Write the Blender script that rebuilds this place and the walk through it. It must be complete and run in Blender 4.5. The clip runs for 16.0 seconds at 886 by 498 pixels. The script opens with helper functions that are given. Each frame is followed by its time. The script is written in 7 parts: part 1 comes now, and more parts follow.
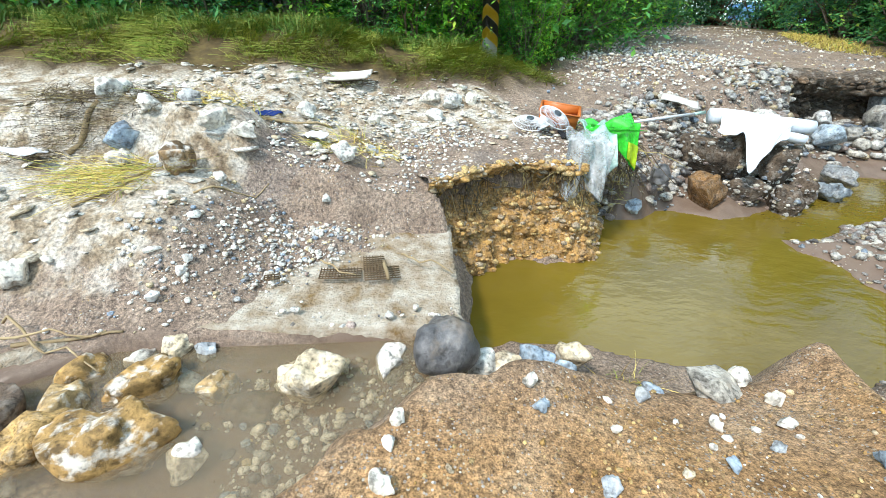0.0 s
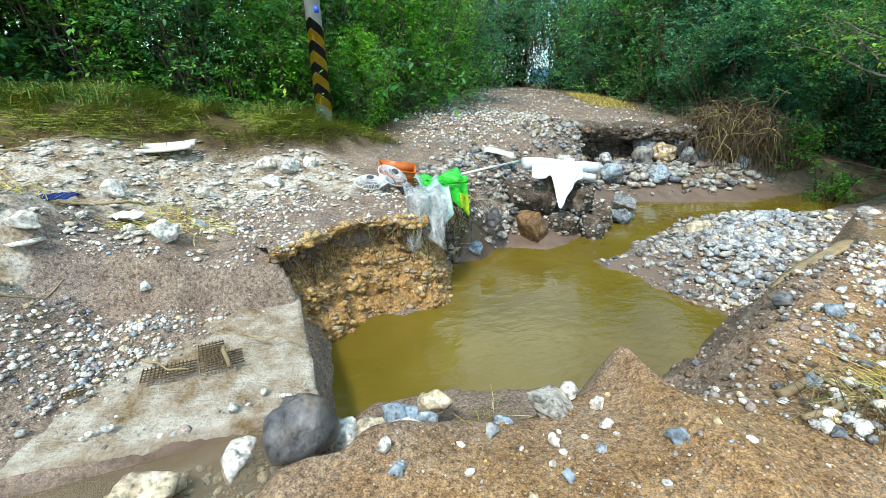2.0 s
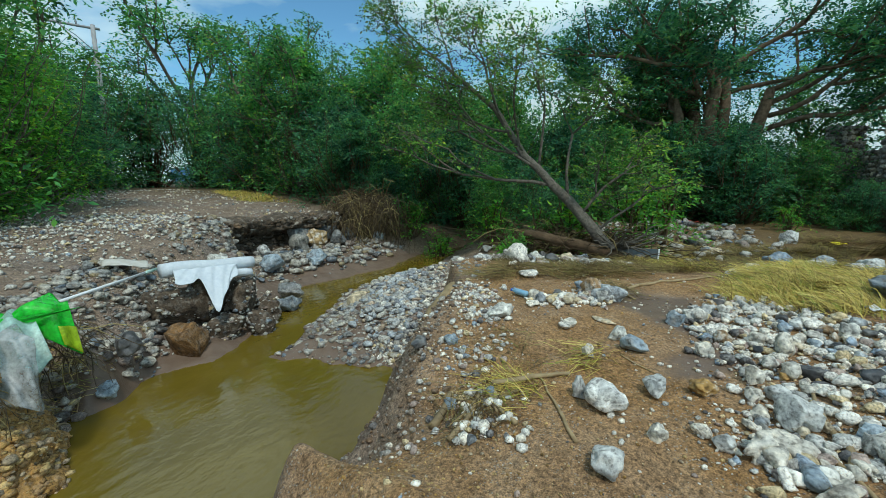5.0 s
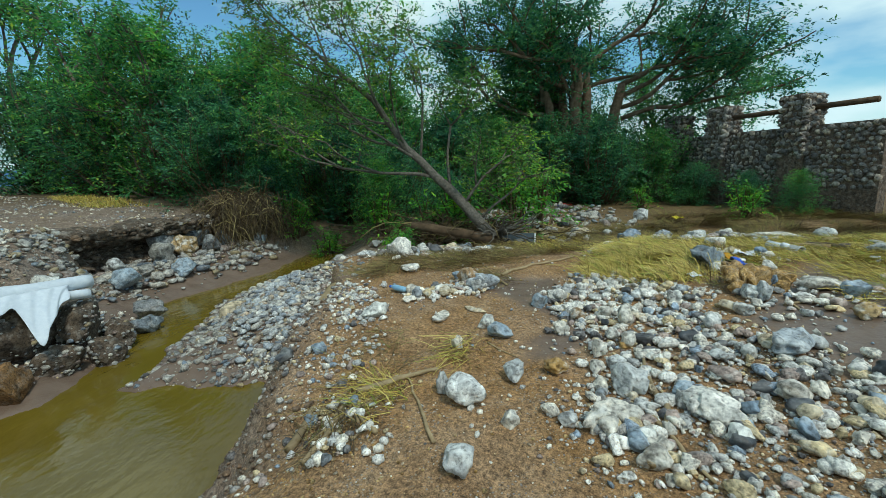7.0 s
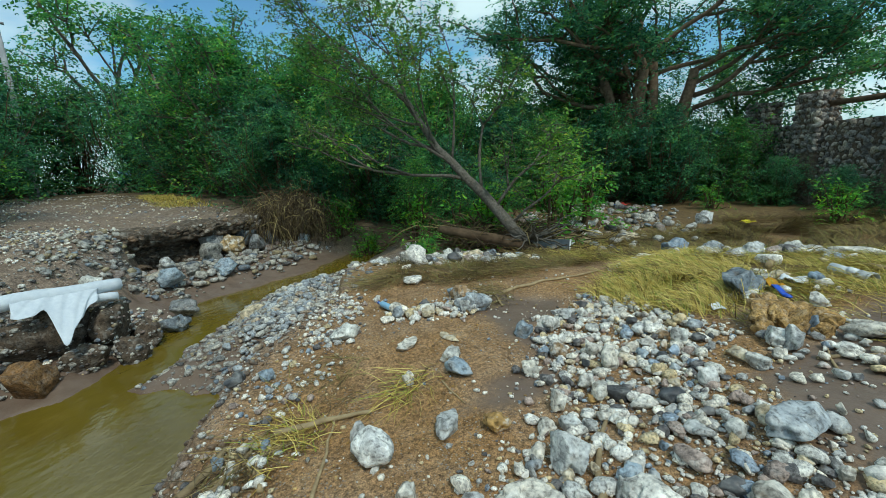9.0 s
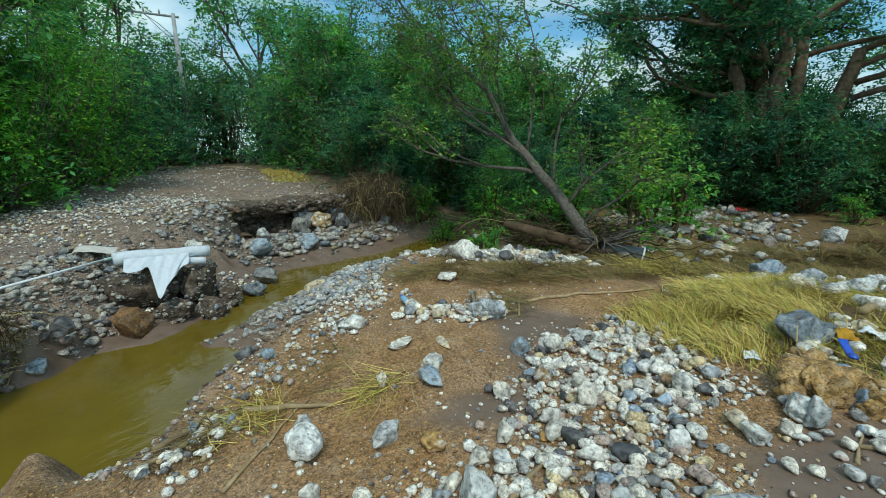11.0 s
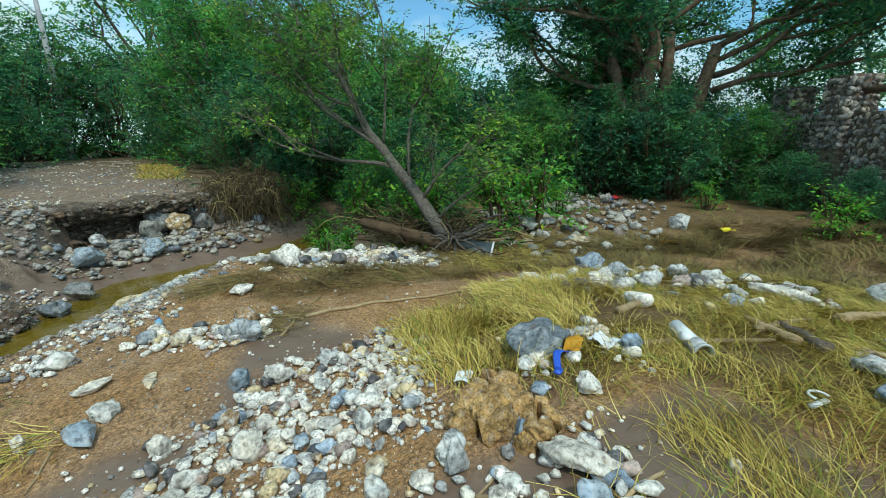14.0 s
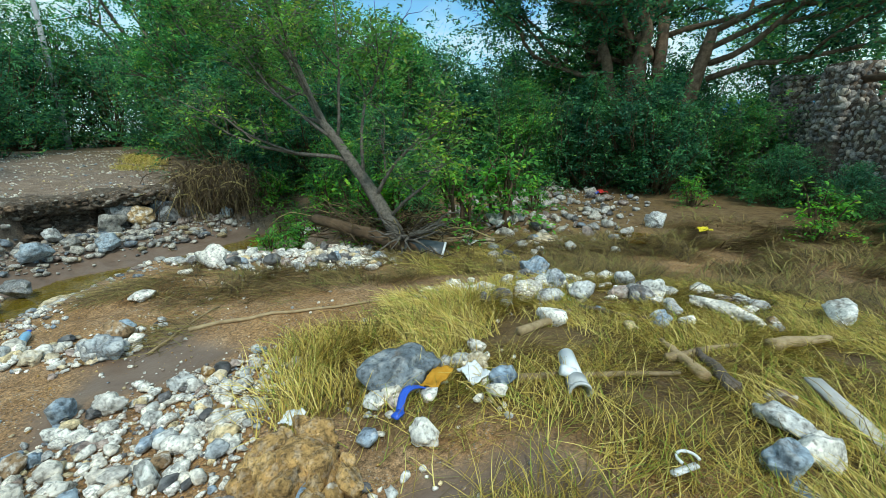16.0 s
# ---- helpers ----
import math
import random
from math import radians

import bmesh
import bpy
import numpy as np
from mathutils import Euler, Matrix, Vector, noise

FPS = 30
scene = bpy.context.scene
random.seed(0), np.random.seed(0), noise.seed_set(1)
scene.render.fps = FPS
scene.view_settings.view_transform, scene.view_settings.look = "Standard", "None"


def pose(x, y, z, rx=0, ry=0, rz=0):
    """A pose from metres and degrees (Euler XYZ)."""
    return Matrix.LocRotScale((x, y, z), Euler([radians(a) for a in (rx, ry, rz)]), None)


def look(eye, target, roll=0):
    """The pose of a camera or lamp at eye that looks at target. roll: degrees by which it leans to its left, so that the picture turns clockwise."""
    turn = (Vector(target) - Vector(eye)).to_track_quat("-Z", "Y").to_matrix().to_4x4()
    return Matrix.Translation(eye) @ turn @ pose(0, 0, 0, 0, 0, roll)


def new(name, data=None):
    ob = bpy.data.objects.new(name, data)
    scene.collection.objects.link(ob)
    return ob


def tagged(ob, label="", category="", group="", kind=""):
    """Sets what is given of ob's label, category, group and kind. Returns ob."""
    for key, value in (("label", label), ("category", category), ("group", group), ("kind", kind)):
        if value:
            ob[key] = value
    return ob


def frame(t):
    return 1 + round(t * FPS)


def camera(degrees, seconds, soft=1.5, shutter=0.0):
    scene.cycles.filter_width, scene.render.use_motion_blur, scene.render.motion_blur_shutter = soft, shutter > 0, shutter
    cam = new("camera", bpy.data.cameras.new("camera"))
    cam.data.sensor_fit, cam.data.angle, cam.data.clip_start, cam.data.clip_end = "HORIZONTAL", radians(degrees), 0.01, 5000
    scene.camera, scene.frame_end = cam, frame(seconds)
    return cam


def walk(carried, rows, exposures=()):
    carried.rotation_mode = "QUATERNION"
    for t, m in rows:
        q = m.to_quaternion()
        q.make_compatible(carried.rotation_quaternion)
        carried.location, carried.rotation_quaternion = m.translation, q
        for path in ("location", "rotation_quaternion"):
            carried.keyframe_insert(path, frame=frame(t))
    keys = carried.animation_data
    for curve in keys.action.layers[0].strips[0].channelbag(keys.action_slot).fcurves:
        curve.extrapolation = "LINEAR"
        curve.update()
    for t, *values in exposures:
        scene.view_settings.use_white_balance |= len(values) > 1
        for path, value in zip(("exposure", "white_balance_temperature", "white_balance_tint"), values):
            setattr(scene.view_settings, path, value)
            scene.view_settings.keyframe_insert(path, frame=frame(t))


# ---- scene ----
cam = camera(92.8, 16.0, 0.4)
PATH = [
    (0, (-0.001, -0.106, 1.431), (0.015, 1.632, 0.442), 2.0),
    (0.5, (0.036, -0.11, 1.453), (0.242, 1.624, 0.478), 2.5),
    (1, (0.079, -0.12, 1.489), (0.425, 1.601, 0.531), 2.2),
    (1.5, (0.121, -0.128, 1.503), (0.593, 1.568, 0.554), 2.0),
    (2, (0.156, -0.145, 1.512), (0.786, 1.598, 0.759), 2.0),
    (2.5, (0.208, -0.166, 1.536), (1.039, 1.587, 1.047), 1.9),
    (2.8, (0.247, -0.203, 1.55), (1.268, 1.462, 1.12), 1.4),
    (3, (0.315, -0.219, 1.529), (1.472, 1.366, 1.144), 1.1),
    (3.5, (0.388, -0.254, 1.515), (1.802, 1.121, 1.182), 1.0),
    (4, (0.422, -0.261, 1.507), (1.949, 0.99, 1.184), 0.6),
    (4.5, (0.413, -0.237, 1.508), (2.05, 0.865, 1.183), 0.1),
    (5, (0.415, -0.224, 1.501), (2.163, 0.691, 1.175), -0.3),
    (5.2, (0.423, -0.221, 1.497), (2.217, 0.6, 1.17), -0.4),
    (7.3, (0.769, -0.54, 1.536), (2.674, -0.064, 1.158), -2.3),
    (7.5, (0.891, -0.583, 1.528), (2.795, -0.104, 1.145), -2.4),
    (8, (1.123, -0.701, 1.595), (3.022, -0.208, 1.204), -2.5),
    (8.5, (1.25, -0.959, 1.6), (3.105, -0.319, 1.211), -3.1),
    (9, (1.287, -1.202, 1.672), (3.085, -0.418, 1.284), -3.0),
    (9.2, (1.311, -1.265, 1.692), (3.047, -0.353, 1.301), -2.6),
    (11.3, (1.907, -2.052, 1.83), (3.444, -0.855, 1.377), -0.5),
    (11.5, (1.983, -2.126, 1.824), (3.52, -0.932, 1.364), -0.4),
    (12, (2.242, -2.331, 1.868), (3.792, -1.157, 1.398), -0.4),
    (12.5, (2.475, -2.538, 1.881), (4.099, -1.472, 1.405), -0.1),
    (13, (2.681, -2.784, 1.898), (4.357, -1.804, 1.417), -0.1),
    (13.5, (2.9, -2.957, 1.874), (4.591, -2.009, 1.383), -0.6),
    (14, (3.187, -3.129, 1.881), (4.872, -2.175, 1.382), -1.0),
    (14.5, (3.407, -3.329, 1.876), (5.091, -2.376, 1.369), -1.2),
    (15, (3.597, -3.552, 1.911), (5.277, -2.597, 1.396), -1.2),
    (15.5, (3.872, -3.684, 1.9), (5.539, -2.714, 1.37), -1.2),
    (16, (4.128, -3.821, 1.926), (5.78, -2.833, 1.381), -0.9),
]

EXPOSURES = [(0, 0.02, 6550, 11), (1.5, 0.06, 6550, 11), (2.0, -0.18, 6450, 8), (2.6, -1.07, 6400, 5), (5, -1.19, 6400, 1), (8, -1.22, 6400, 0), (12, -1.12, 6400, 0), (16, -0.84, 6400, 0)]
walk(cam, [(t, look(eye, target, roll)) for t, eye, target, roll in PATH], EXPOSURES)

# ---- sky and light ----
world = bpy.data.worlds.new("sky")
scene.world = world
world.use_nodes = True
wn, wl = world.node_tree.nodes, world.node_tree.links
wn.clear()
SUN_EL, SUN_AZ = radians(54), radians(225)
sky = wn.new("ShaderNodeTexSky")
sky.sky_type, sky.sun_disc, sky.sun_elevation, sky.sun_rotation = "NISHITA", False, SUN_EL, SUN_AZ
sky.dust_density, sky.air_density = 0.6, 1.0
wc = wn.new("ShaderNodeTexCoord")
wm = wn.new("ShaderNodeMapping")
wm.inputs["Scale"].default_value = (1.6, 1.6, 4.5)
cloud = wn.new("ShaderNodeTexNoise")
cloud.inputs["Scale"].default_value, cloud.inputs["Detail"].default_value = 1.5, 7
cramp = wn.new("ShaderNodeValToRGB")
cramp.color_ramp.elements[0].position, cramp.color_ramp.elements[1].position = 0.4, 0.58
cmix = wn.new("ShaderNodeMixRGB")
cmix.inputs[2].default_value = (13.5, 17.0, 18.5, 1)
wback = wn.new("ShaderNodeBackground")
wback.inputs["Strength"].default_value = 0.125
wout = wn.new("ShaderNodeOutputWorld")
wl.new(wc.outputs["Generated"], wm.inputs["Vector"])
wl.new(wm.outputs["Vector"], cloud.inputs["Vector"])
wl.new(cloud.outputs["Fac"], cramp.inputs["Fac"])
wl.new(cramp.outputs["Color"], cmix.inputs[0])
cgain = wn.new("ShaderNodeMixRGB")
cgain.blend_type = "MULTIPLY"
cgain.inputs[0].default_value = 1.0
cgain.inputs[2].default_value = (1.5, 2.3, 2.6, 1)
wl.new(sky.outputs["Color"], cgain.inputs[1])
wl.new(cgain.outputs["Color"], cmix.inputs[1])
wl.new(cmix.outputs["Color"], wback.inputs["Color"])
wl.new(wback.outputs["Background"], wout.inputs["Surface"])
sun = new("sun", bpy.data.lights.new("sun", "SUN"))
sun.data.energy, sun.data.angle, sun.data.color = 4.2, radians(7), (1.0, 0.95, 0.87)
sun.matrix_world = look((-14.5, -14.5, 28.2), (0, 0, 0))


# ---- materials ----
def material(name, rough=0.8, spec=0.3, metal=0.0):
    m = bpy.data.materials.new(name)
    m.use_nodes = True
    b = m.node_tree.nodes["Principled BSDF"]
    b.inputs["Roughness"].default_value = rough
    b.inputs["Specular IOR Level"].default_value = spec
    b.inputs["Metallic"].default_value = metal
    return m, m.node_tree.nodes, m.node_tree.links, b


def ramp(n, stops):
    r = n.new("ShaderNodeValToRGB")
    e = r.color_ramp.elements
    while len(e) < len(stops):
        e.new(0.5)
    for k, (p, c) in enumerate(stops):
        e[k].position, e[k].color = p, (*c, 1)
    return r


def tex_noise(n, l, scale, detail=5, rough=0.6, vec=None):
    t = n.new("ShaderNodeTexNoise")
    t.inputs["Scale"].default_value, t.inputs["Detail"].default_value, t.inputs["Roughness"].default_value = scale, detail, rough
    if vec:
        l.new(vec, t.inputs["Vector"])
    return t


def bump(n, l, b, src, strength, dist, prev=None):
    k = n.new("ShaderNodeBump")
    k.inputs["Strength"].default_value, k.inputs["Distance"].default_value = strength, dist
    l.new(src, k.inputs["Height"])
    if prev:
        l.new(prev.outputs["Normal"], k.inputs["Normal"])
    l.new(k.outputs["Normal"], b.inputs["Normal"])
    return k


def mixrgb(n, l, fac, a, b, kind="MIX"):
    m = n.new("ShaderNodeMixRGB")
    m.blend_type = kind
    for k, v in enumerate((fac, a, b)):
        if isinstance(v, (int, float)):
            m.inputs[k].default_value = v
        elif isinstance(v, tuple):
            m.inputs[k].default_value = (*v, 1)
        else:
            l.new(v, m.inputs[k])
    return m.outputs["Color"]


def math_node(n, l, op, a, b=None, clamp=False):
    m = n.new("ShaderNodeMath")
    m.operation, m.use_clamp = op, clamp
    for k, v in enumerate((a, b)):
        if v is None:
            continue
        if isinstance(v, (int, float)):
            m.inputs[k].default_value = v
        else:
            l.new(v, m.inputs[k])
    return m.outputs[0]


def simple_mat(name, c1, c2, scale=8, rough=0.7, spec=0.3, metal=0.0, bmp=0.3, dist=0.01, vary=0.0):
    """Two-tone mottled surface with fine relief."""
    m, n, l, b = material(name, rough, spec, metal)
    co = n.new("ShaderNodeTexCoord")
    a = tex_noise(n, l, scale, 6, 0.65, co.outputs["Object"])
    r = ramp(n, [(0.32, c1), (0.68, c2)])
    l.new(a.outputs["Fac"], r.inputs["Fac"])
    col = r.outputs["Color"]
    if vary:
        o = n.new("ShaderNodeObjectInfo")
        hs = n.new("ShaderNodeHueSaturation")
        l.new(col, hs.inputs["Color"])
        l.new(math_node(n, l, "ADD", math_node(n, l, "MULTIPLY", o.outputs["Random"], vary), 1 - vary / 2), hs.inputs["Value"])
        col = hs.outputs["Color"]
    l.new(col, b.inputs["Base Color"])
    f = tex_noise(n, l, scale * 6, 4, 0.6, co.outputs["Object"])
    bump(n, l, b, f.outputs["Fac"], bmp, dist)
    return m


def ground_mat():
    m, n, l, b = material("washed_ground", 0.85, 0.25)
    g = n.new("ShaderNodeNewGeometry")
    p = g.outputs["Position"]
    z = n.new("ShaderNodeAttribute")
    z.attribute_name = "zone"
    sep = n.new("ShaderNodeSeparateColor")
    l.new(z.outputs["Color"], sep.inputs["Color"])
    big, mid, fine = tex_noise(n, l, 0.7, 4, 0.55, p), tex_noise(n, l, 4.5, 6, 0.65, p), tex_noise(n, l, 38, 6, 0.7, p)
    r1 = ramp(n, [(0.3, (0.22, 0.12, 0.046)), (0.5, (0.33, 0.192, 0.086)), (0.72, (0.4, 0.26, 0.14))])
    l.new(mid.outputs["Fac"], r1.inputs["Fac"])
    r2 = ramp(n, [(0.35, (0.16, 0.125, 0.105)), (0.65, (0.29, 0.235, 0.195))])
    l.new(mid.outputs["Fac"], r2.inputs["Fac"])
    rb = ramp(n, [(0.42, (0, 0, 0)), (0.58, (1, 1, 1))])
    l.new(big.outputs["Fac"], rb.inputs["Fac"])
    so = n.new("ShaderNodeAttribute")
    so.attribute_name = "soil"
    grey = math_node(n, l, "MULTIPLY", rb.outputs["Color"], math_node(n, l, "SUBTRACT", 1.0, math_node(n, l, "MULTIPLY", so.outputs["Fac"], 0.75)))
    grey = math_node(n, l, "MAXIMUM", grey, math_node(n, l, "MULTIPLY", math_node(n, l, "SUBTRACT", 1.0, so.outputs["Fac"]), 0.85))
    col = mixrgb(n, l, grey, r1.outputs["Color"], r2.outputs["Color"])
    rf = ramp(n, [(0.36, (0.22, 0.21, 0.2)), (0.48, (0.9, 0.9, 0.9)), (0.62, (1.7, 1.64, 1.55))])
    l.new(fine.outputs["Fac"], rf.inputs["Fac"])
    col = mixrgb(n, l, 0.75, col, rf.outputs["Color"], "MULTIPLY")
    grit = ramp(n, [(0.38, (0.3, 0.28, 0.26)), (0.48, (0.95, 0.95, 0.95)), (0.62, (1.6, 1.58, 1.52))])
    l.new(tex_noise(n, l, 120, 3, 0.6, p).outputs["Fac"], grit.inputs["Fac"])
    col = mixrgb(n, l, 0.6, col, grit.outputs["Color"], "MULTIPLY")
    # pebbles bedded in the soil
    v = n.new("ShaderNodeTexVoronoi")
    v.inputs["Scale"].default_value = 75
    l.new(p, v.inputs["Vector"])
    rv = ramp(n, [(0.0, (0.3, 0.28, 0.26)), (0.35, (0.2, 0.17, 0.15)), (0.6, (0.42, 0.39, 0.34)), (0.8, (0.36, 0.24, 0.1)), (1, (0.6, 0.58, 0.53))])
    vs = n.new("ShaderNodeSeparateColor")
    l.new(v.outputs["Color"], vs.inputs["Color"])
    l.new(vs.outputs[0], rv.inputs["Fac"])
    inside = math_node(n, l, "LESS_THAN", v.outputs["Distance"], math_node(n, l, "MULTIPLY", vs.outputs[2], 0.5))
    some = math_node(n, l, "GREATER_THAN", vs.outputs[1], 0.5)
    patch = ramp(n, [(0.4, (0, 0, 0)), (0.52, (1, 1, 1))])
    l.new(tex_noise(n, l, 1.9, 4, 0.6, p).outputs["Fac"], patch.inputs["Fac"])
    dry = math_node(n, l, "SUBTRACT", 1.0, sep.outputs[1], True)
    peb = math_node(n, l, "MULTIPLY", math_node(n, l, "MULTIPLY", inside, some), math_node(n, l, "MULTIPLY", patch.outputs["Color"], dry))
    col = mixrgb(n, l, peb, col, rv.outputs["Color"])
    # pale limestone crust, straw on the verge, smooth wet silt
    wr = ramp(n, [(0.34, (0.17, 0.12, 0.075)), (0.44, (0.31, 0.245, 0.17)), (0.53, (0.46, 0.41, 0.34)), (0.68, (0.6, 0.57, 0.52))])
    l.new(mid.outputs["Fac"], wr.inputs["Fac"])
    wfac = ramp(n, [(0.44, (0, 0, 0)), (0.56, (1, 1, 1))])
    l.new(math_node(n, l, "ADD", math_node(n, l, "MULTIPLY", tex_noise(n, l, 3.0, 7, 0.7, p).outputs["Fac"], 0.55), math_node(n, l, "MULTIPLY", sep.outputs[0], 0.5)), wfac.inputs["Fac"])
    wf = math_node(n, l, "MULTIPLY", wfac.outputs["Color"], math_node(n, l, "GREATER_THAN", sep.outputs[0], 0.02))
    col = mixrgb(n, l, wf, col, mixrgb(n, l, 0.65, wr.outputs["Color"], rf.outputs["Color"], "MULTIPLY"))
    gr = ramp(n, [(0.35, (0.06, 0.042, 0.022)), (0.6, (0.13, 0.092, 0.035)), (0.75, (0.1, 0.1, 0.03))])
    l.new(mid.outputs["Fac"], gr.inputs["Fac"])
    col = mixrgb(n, l, sep.outputs[2], col, gr.outputs["Color"])
    silt = ramp(n, [(0.3, (0.155, 0.105, 0.076)), (0.7, (0.2, 0.145, 0.108))])
    l.new(mid.outputs["Fac"], silt.inputs["Fac"])
    col = mixrgb(n, l, sep.outputs[1], col, silt.outputs["Color"])
    l.new(col, b.inputs["Base Color"])
    rr = math_node(n, l, "SUBTRACT", 0.88, math_node(n, l, "MULTIPLY", sep.outputs[1], 0.5))
    l.new(rr, b.inputs["Roughness"])
    hgt = math_node(n, l, "ADD", math_node(n, l, "MULTIPLY", fine.outputs["Fac"], dry), math_node(n, l, "MULTIPLY", peb, 0.5))
    k = bump(n, l, b, hgt, 0.7, 0.022)
    bump(n, l, b, mid.outputs["Fac"], 0.4, 0.05, k)
    return m


def stone_mat(name, stops, vein=0.35, scale=5.0, rough=0.75):
    """Water-worn stone: tint by object, mottling, pale veins, pitting."""
    m, n, l, b = material(name, rough, 0.35)
    co = n.new("ShaderNodeTexCoord")
    o = n.new("ShaderNodeObjectInfo")
    g = n.new("ShaderNodeNewGeometry")
    rnd = math_node(n, l, "FRACT", math_node(n, l, "ADD", o.outputs["Random"], g.outputs["Random Per Island"]))
    mp = n.new("ShaderNodeVectorMath")
    mp.operation = "ADD"
    cx = n.new("ShaderNodeCombineXYZ")
    l.new(math_node(n, l, "MULTIPLY", rnd, 37.0), cx.inputs["X"])
    l.new(g.outputs["Position"], mp.inputs[0])
    l.new(cx.outputs["Vector"], mp.inputs[1])
    vec = mp.outputs["Vector"]
    base = ramp(n, stops)
    base.color_ramp.interpolation = "CONSTANT"
    l.new(rnd, base.inputs["Fac"])
    a = tex_noise(n, l, scale, 6, 0.7, vec)
    sh = ramp(n, [(0.34, (0.3, 0.29, 0.28)), (0.48, (0.85, 0.84, 0.82)), (0.64, (1.4, 1.37, 1.3))])
    l.new(a.outputs["Fac"], sh.inputs["Fac"])
    col = mixrgb(n, l, 1.0, base.outputs["Color"], sh.outputs["Color"], "MULTIPLY")
    v = tex_noise(n, l, scale * 1.6, 5, 0.6, vec)
    vr = ramp(n, [(0.5, (0, 0, 0)), (0.62, (1, 1, 1))])
    l.new(v.outputs["Fac"], vr.inputs["Fac"])
    col = mixrgb(n, l, math_node(n, l, "MULTIPLY", vr.outputs["Color"], vein), col, (0.72, 0.7, 0.64))
    d = tex_noise(n, l, scale * 1.1, 5, 0.6, vec)
    dr = ramp(n, [(0.58, (0, 0, 0)), (0.7, (1, 1, 1))])
    l.new(d.outputs["Fac"], dr.inputs["Fac"])
    col = mixrgb(n, l, math_node(n, l, "MULTIPLY", dr.outputs["Color"], 0.4), col, (0.24, 0.165, 0.09))
    f = tex_noise(n, l, scale * 5, 4, 0.55, vec)
    pit = ramp(n, [(0.34, (0.25, 0.24, 0.23)), (0.46, (1, 1, 1)), (0.66, (1.4, 1.4, 1.4))])
    l.new(f.outputs["Fac"], pit.inputs["Fac"])
    col = mixrgb(n, l, 0.7, col, pit.outputs["Color"], "MULTIPLY")
    l.new(col, b.inputs["Base Color"])
    k = bump(n, l, b, f.outputs["Fac"], 0.7, 0.012)
    bump(n, l, b, a.outputs["Fac"], 0.6, 0.04, k)
    return m


def leaf_mat(name, c1, c2, c3):
    m, n, l, b = material(name, 0.5, 0.35)
    g = n.new("ShaderNodeNewGeometry")
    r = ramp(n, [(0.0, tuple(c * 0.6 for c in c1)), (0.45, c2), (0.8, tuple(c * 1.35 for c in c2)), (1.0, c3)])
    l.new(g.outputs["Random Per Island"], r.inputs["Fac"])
    # noise paints canopy shade (cool dark) and sunlit patches (warm light) into leaf colour
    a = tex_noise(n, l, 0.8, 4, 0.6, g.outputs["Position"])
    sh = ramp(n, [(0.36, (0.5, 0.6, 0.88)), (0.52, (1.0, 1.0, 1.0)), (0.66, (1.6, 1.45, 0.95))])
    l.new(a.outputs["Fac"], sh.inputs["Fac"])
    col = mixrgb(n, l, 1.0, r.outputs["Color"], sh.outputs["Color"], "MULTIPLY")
    l.new(col, b.inputs["Base Color"])
    t = n.new("ShaderNodeBsdfTranslucent")
    l.new(col, t.inputs["Color"])
    mx = n.new("ShaderNodeMixShader")
    mx.inputs["Fac"].default_value = 0.45
    l.new(b.outputs["BSDF"], mx.inputs[1])
    l.new(t.outputs["BSDF"], mx.inputs[2])
    l.new(mx.outputs["Shader"], n["Material Output"].inputs["Surface"])
    return m


def blade_mat(name, stops):
    m, n, l, b = material(name, 0.6, 0.3)
    g = n.new("ShaderNodeNewGeometry")
    r = ramp(n, stops)
    l.new(g.outputs["Random Per Island"], r.inputs["Fac"])
    l.new(r.outputs["Color"], b.inputs["Base Color"])
    return m


def water_mat(name, col, clear, rip=0.25):
    m, n, l, b = material(name, 0.04, 0.5)
    g = n.new("ShaderNodeNewGeometry")
    a = tex_noise(n, l, 0.9, 4, 0.5, g.outputs["Position"])
    r = ramp(n, [(0.3, tuple(c * 0.85 for c in col)), (0.7, tuple(c * 1.15 for c in col))])
    l.new(a.outputs["Fac"], r.inputs["Fac"])
    l.new(r.outputs["Color"], b.inputs["Base Color"])
    mp = n.new("ShaderNodeMapping")
    mp.inputs["Scale"].default_value = (0.8, 1.5, 1)
    mp.inputs["Rotation"].default_value = (0, 0, radians(-35))
    l.new(g.outputs["Position"], mp.inputs["Vector"])
    w = tex_noise(n, l, 5.5, 3, 0.5, mp.outputs["Vector"])
    bump(n, l, b, w.outputs["Fac"], rip, 0.05)
    if clear:
        t = n.new("ShaderNodeBsdfTransparent")
        t.inputs["Color"].default_value = (0.85, 0.8, 0.68, 1)
        mx = n.new("ShaderNodeMixShader")
        mx.inputs["Fac"].default_value = clear
        l.new(b.outputs["BSDF"], mx.inputs[1])
        l.new(t.outputs["BSDF"], mx.inputs[2])
        l.new(mx.outputs["Shader"], n["Material Output"].inputs["Surface"])
    return m


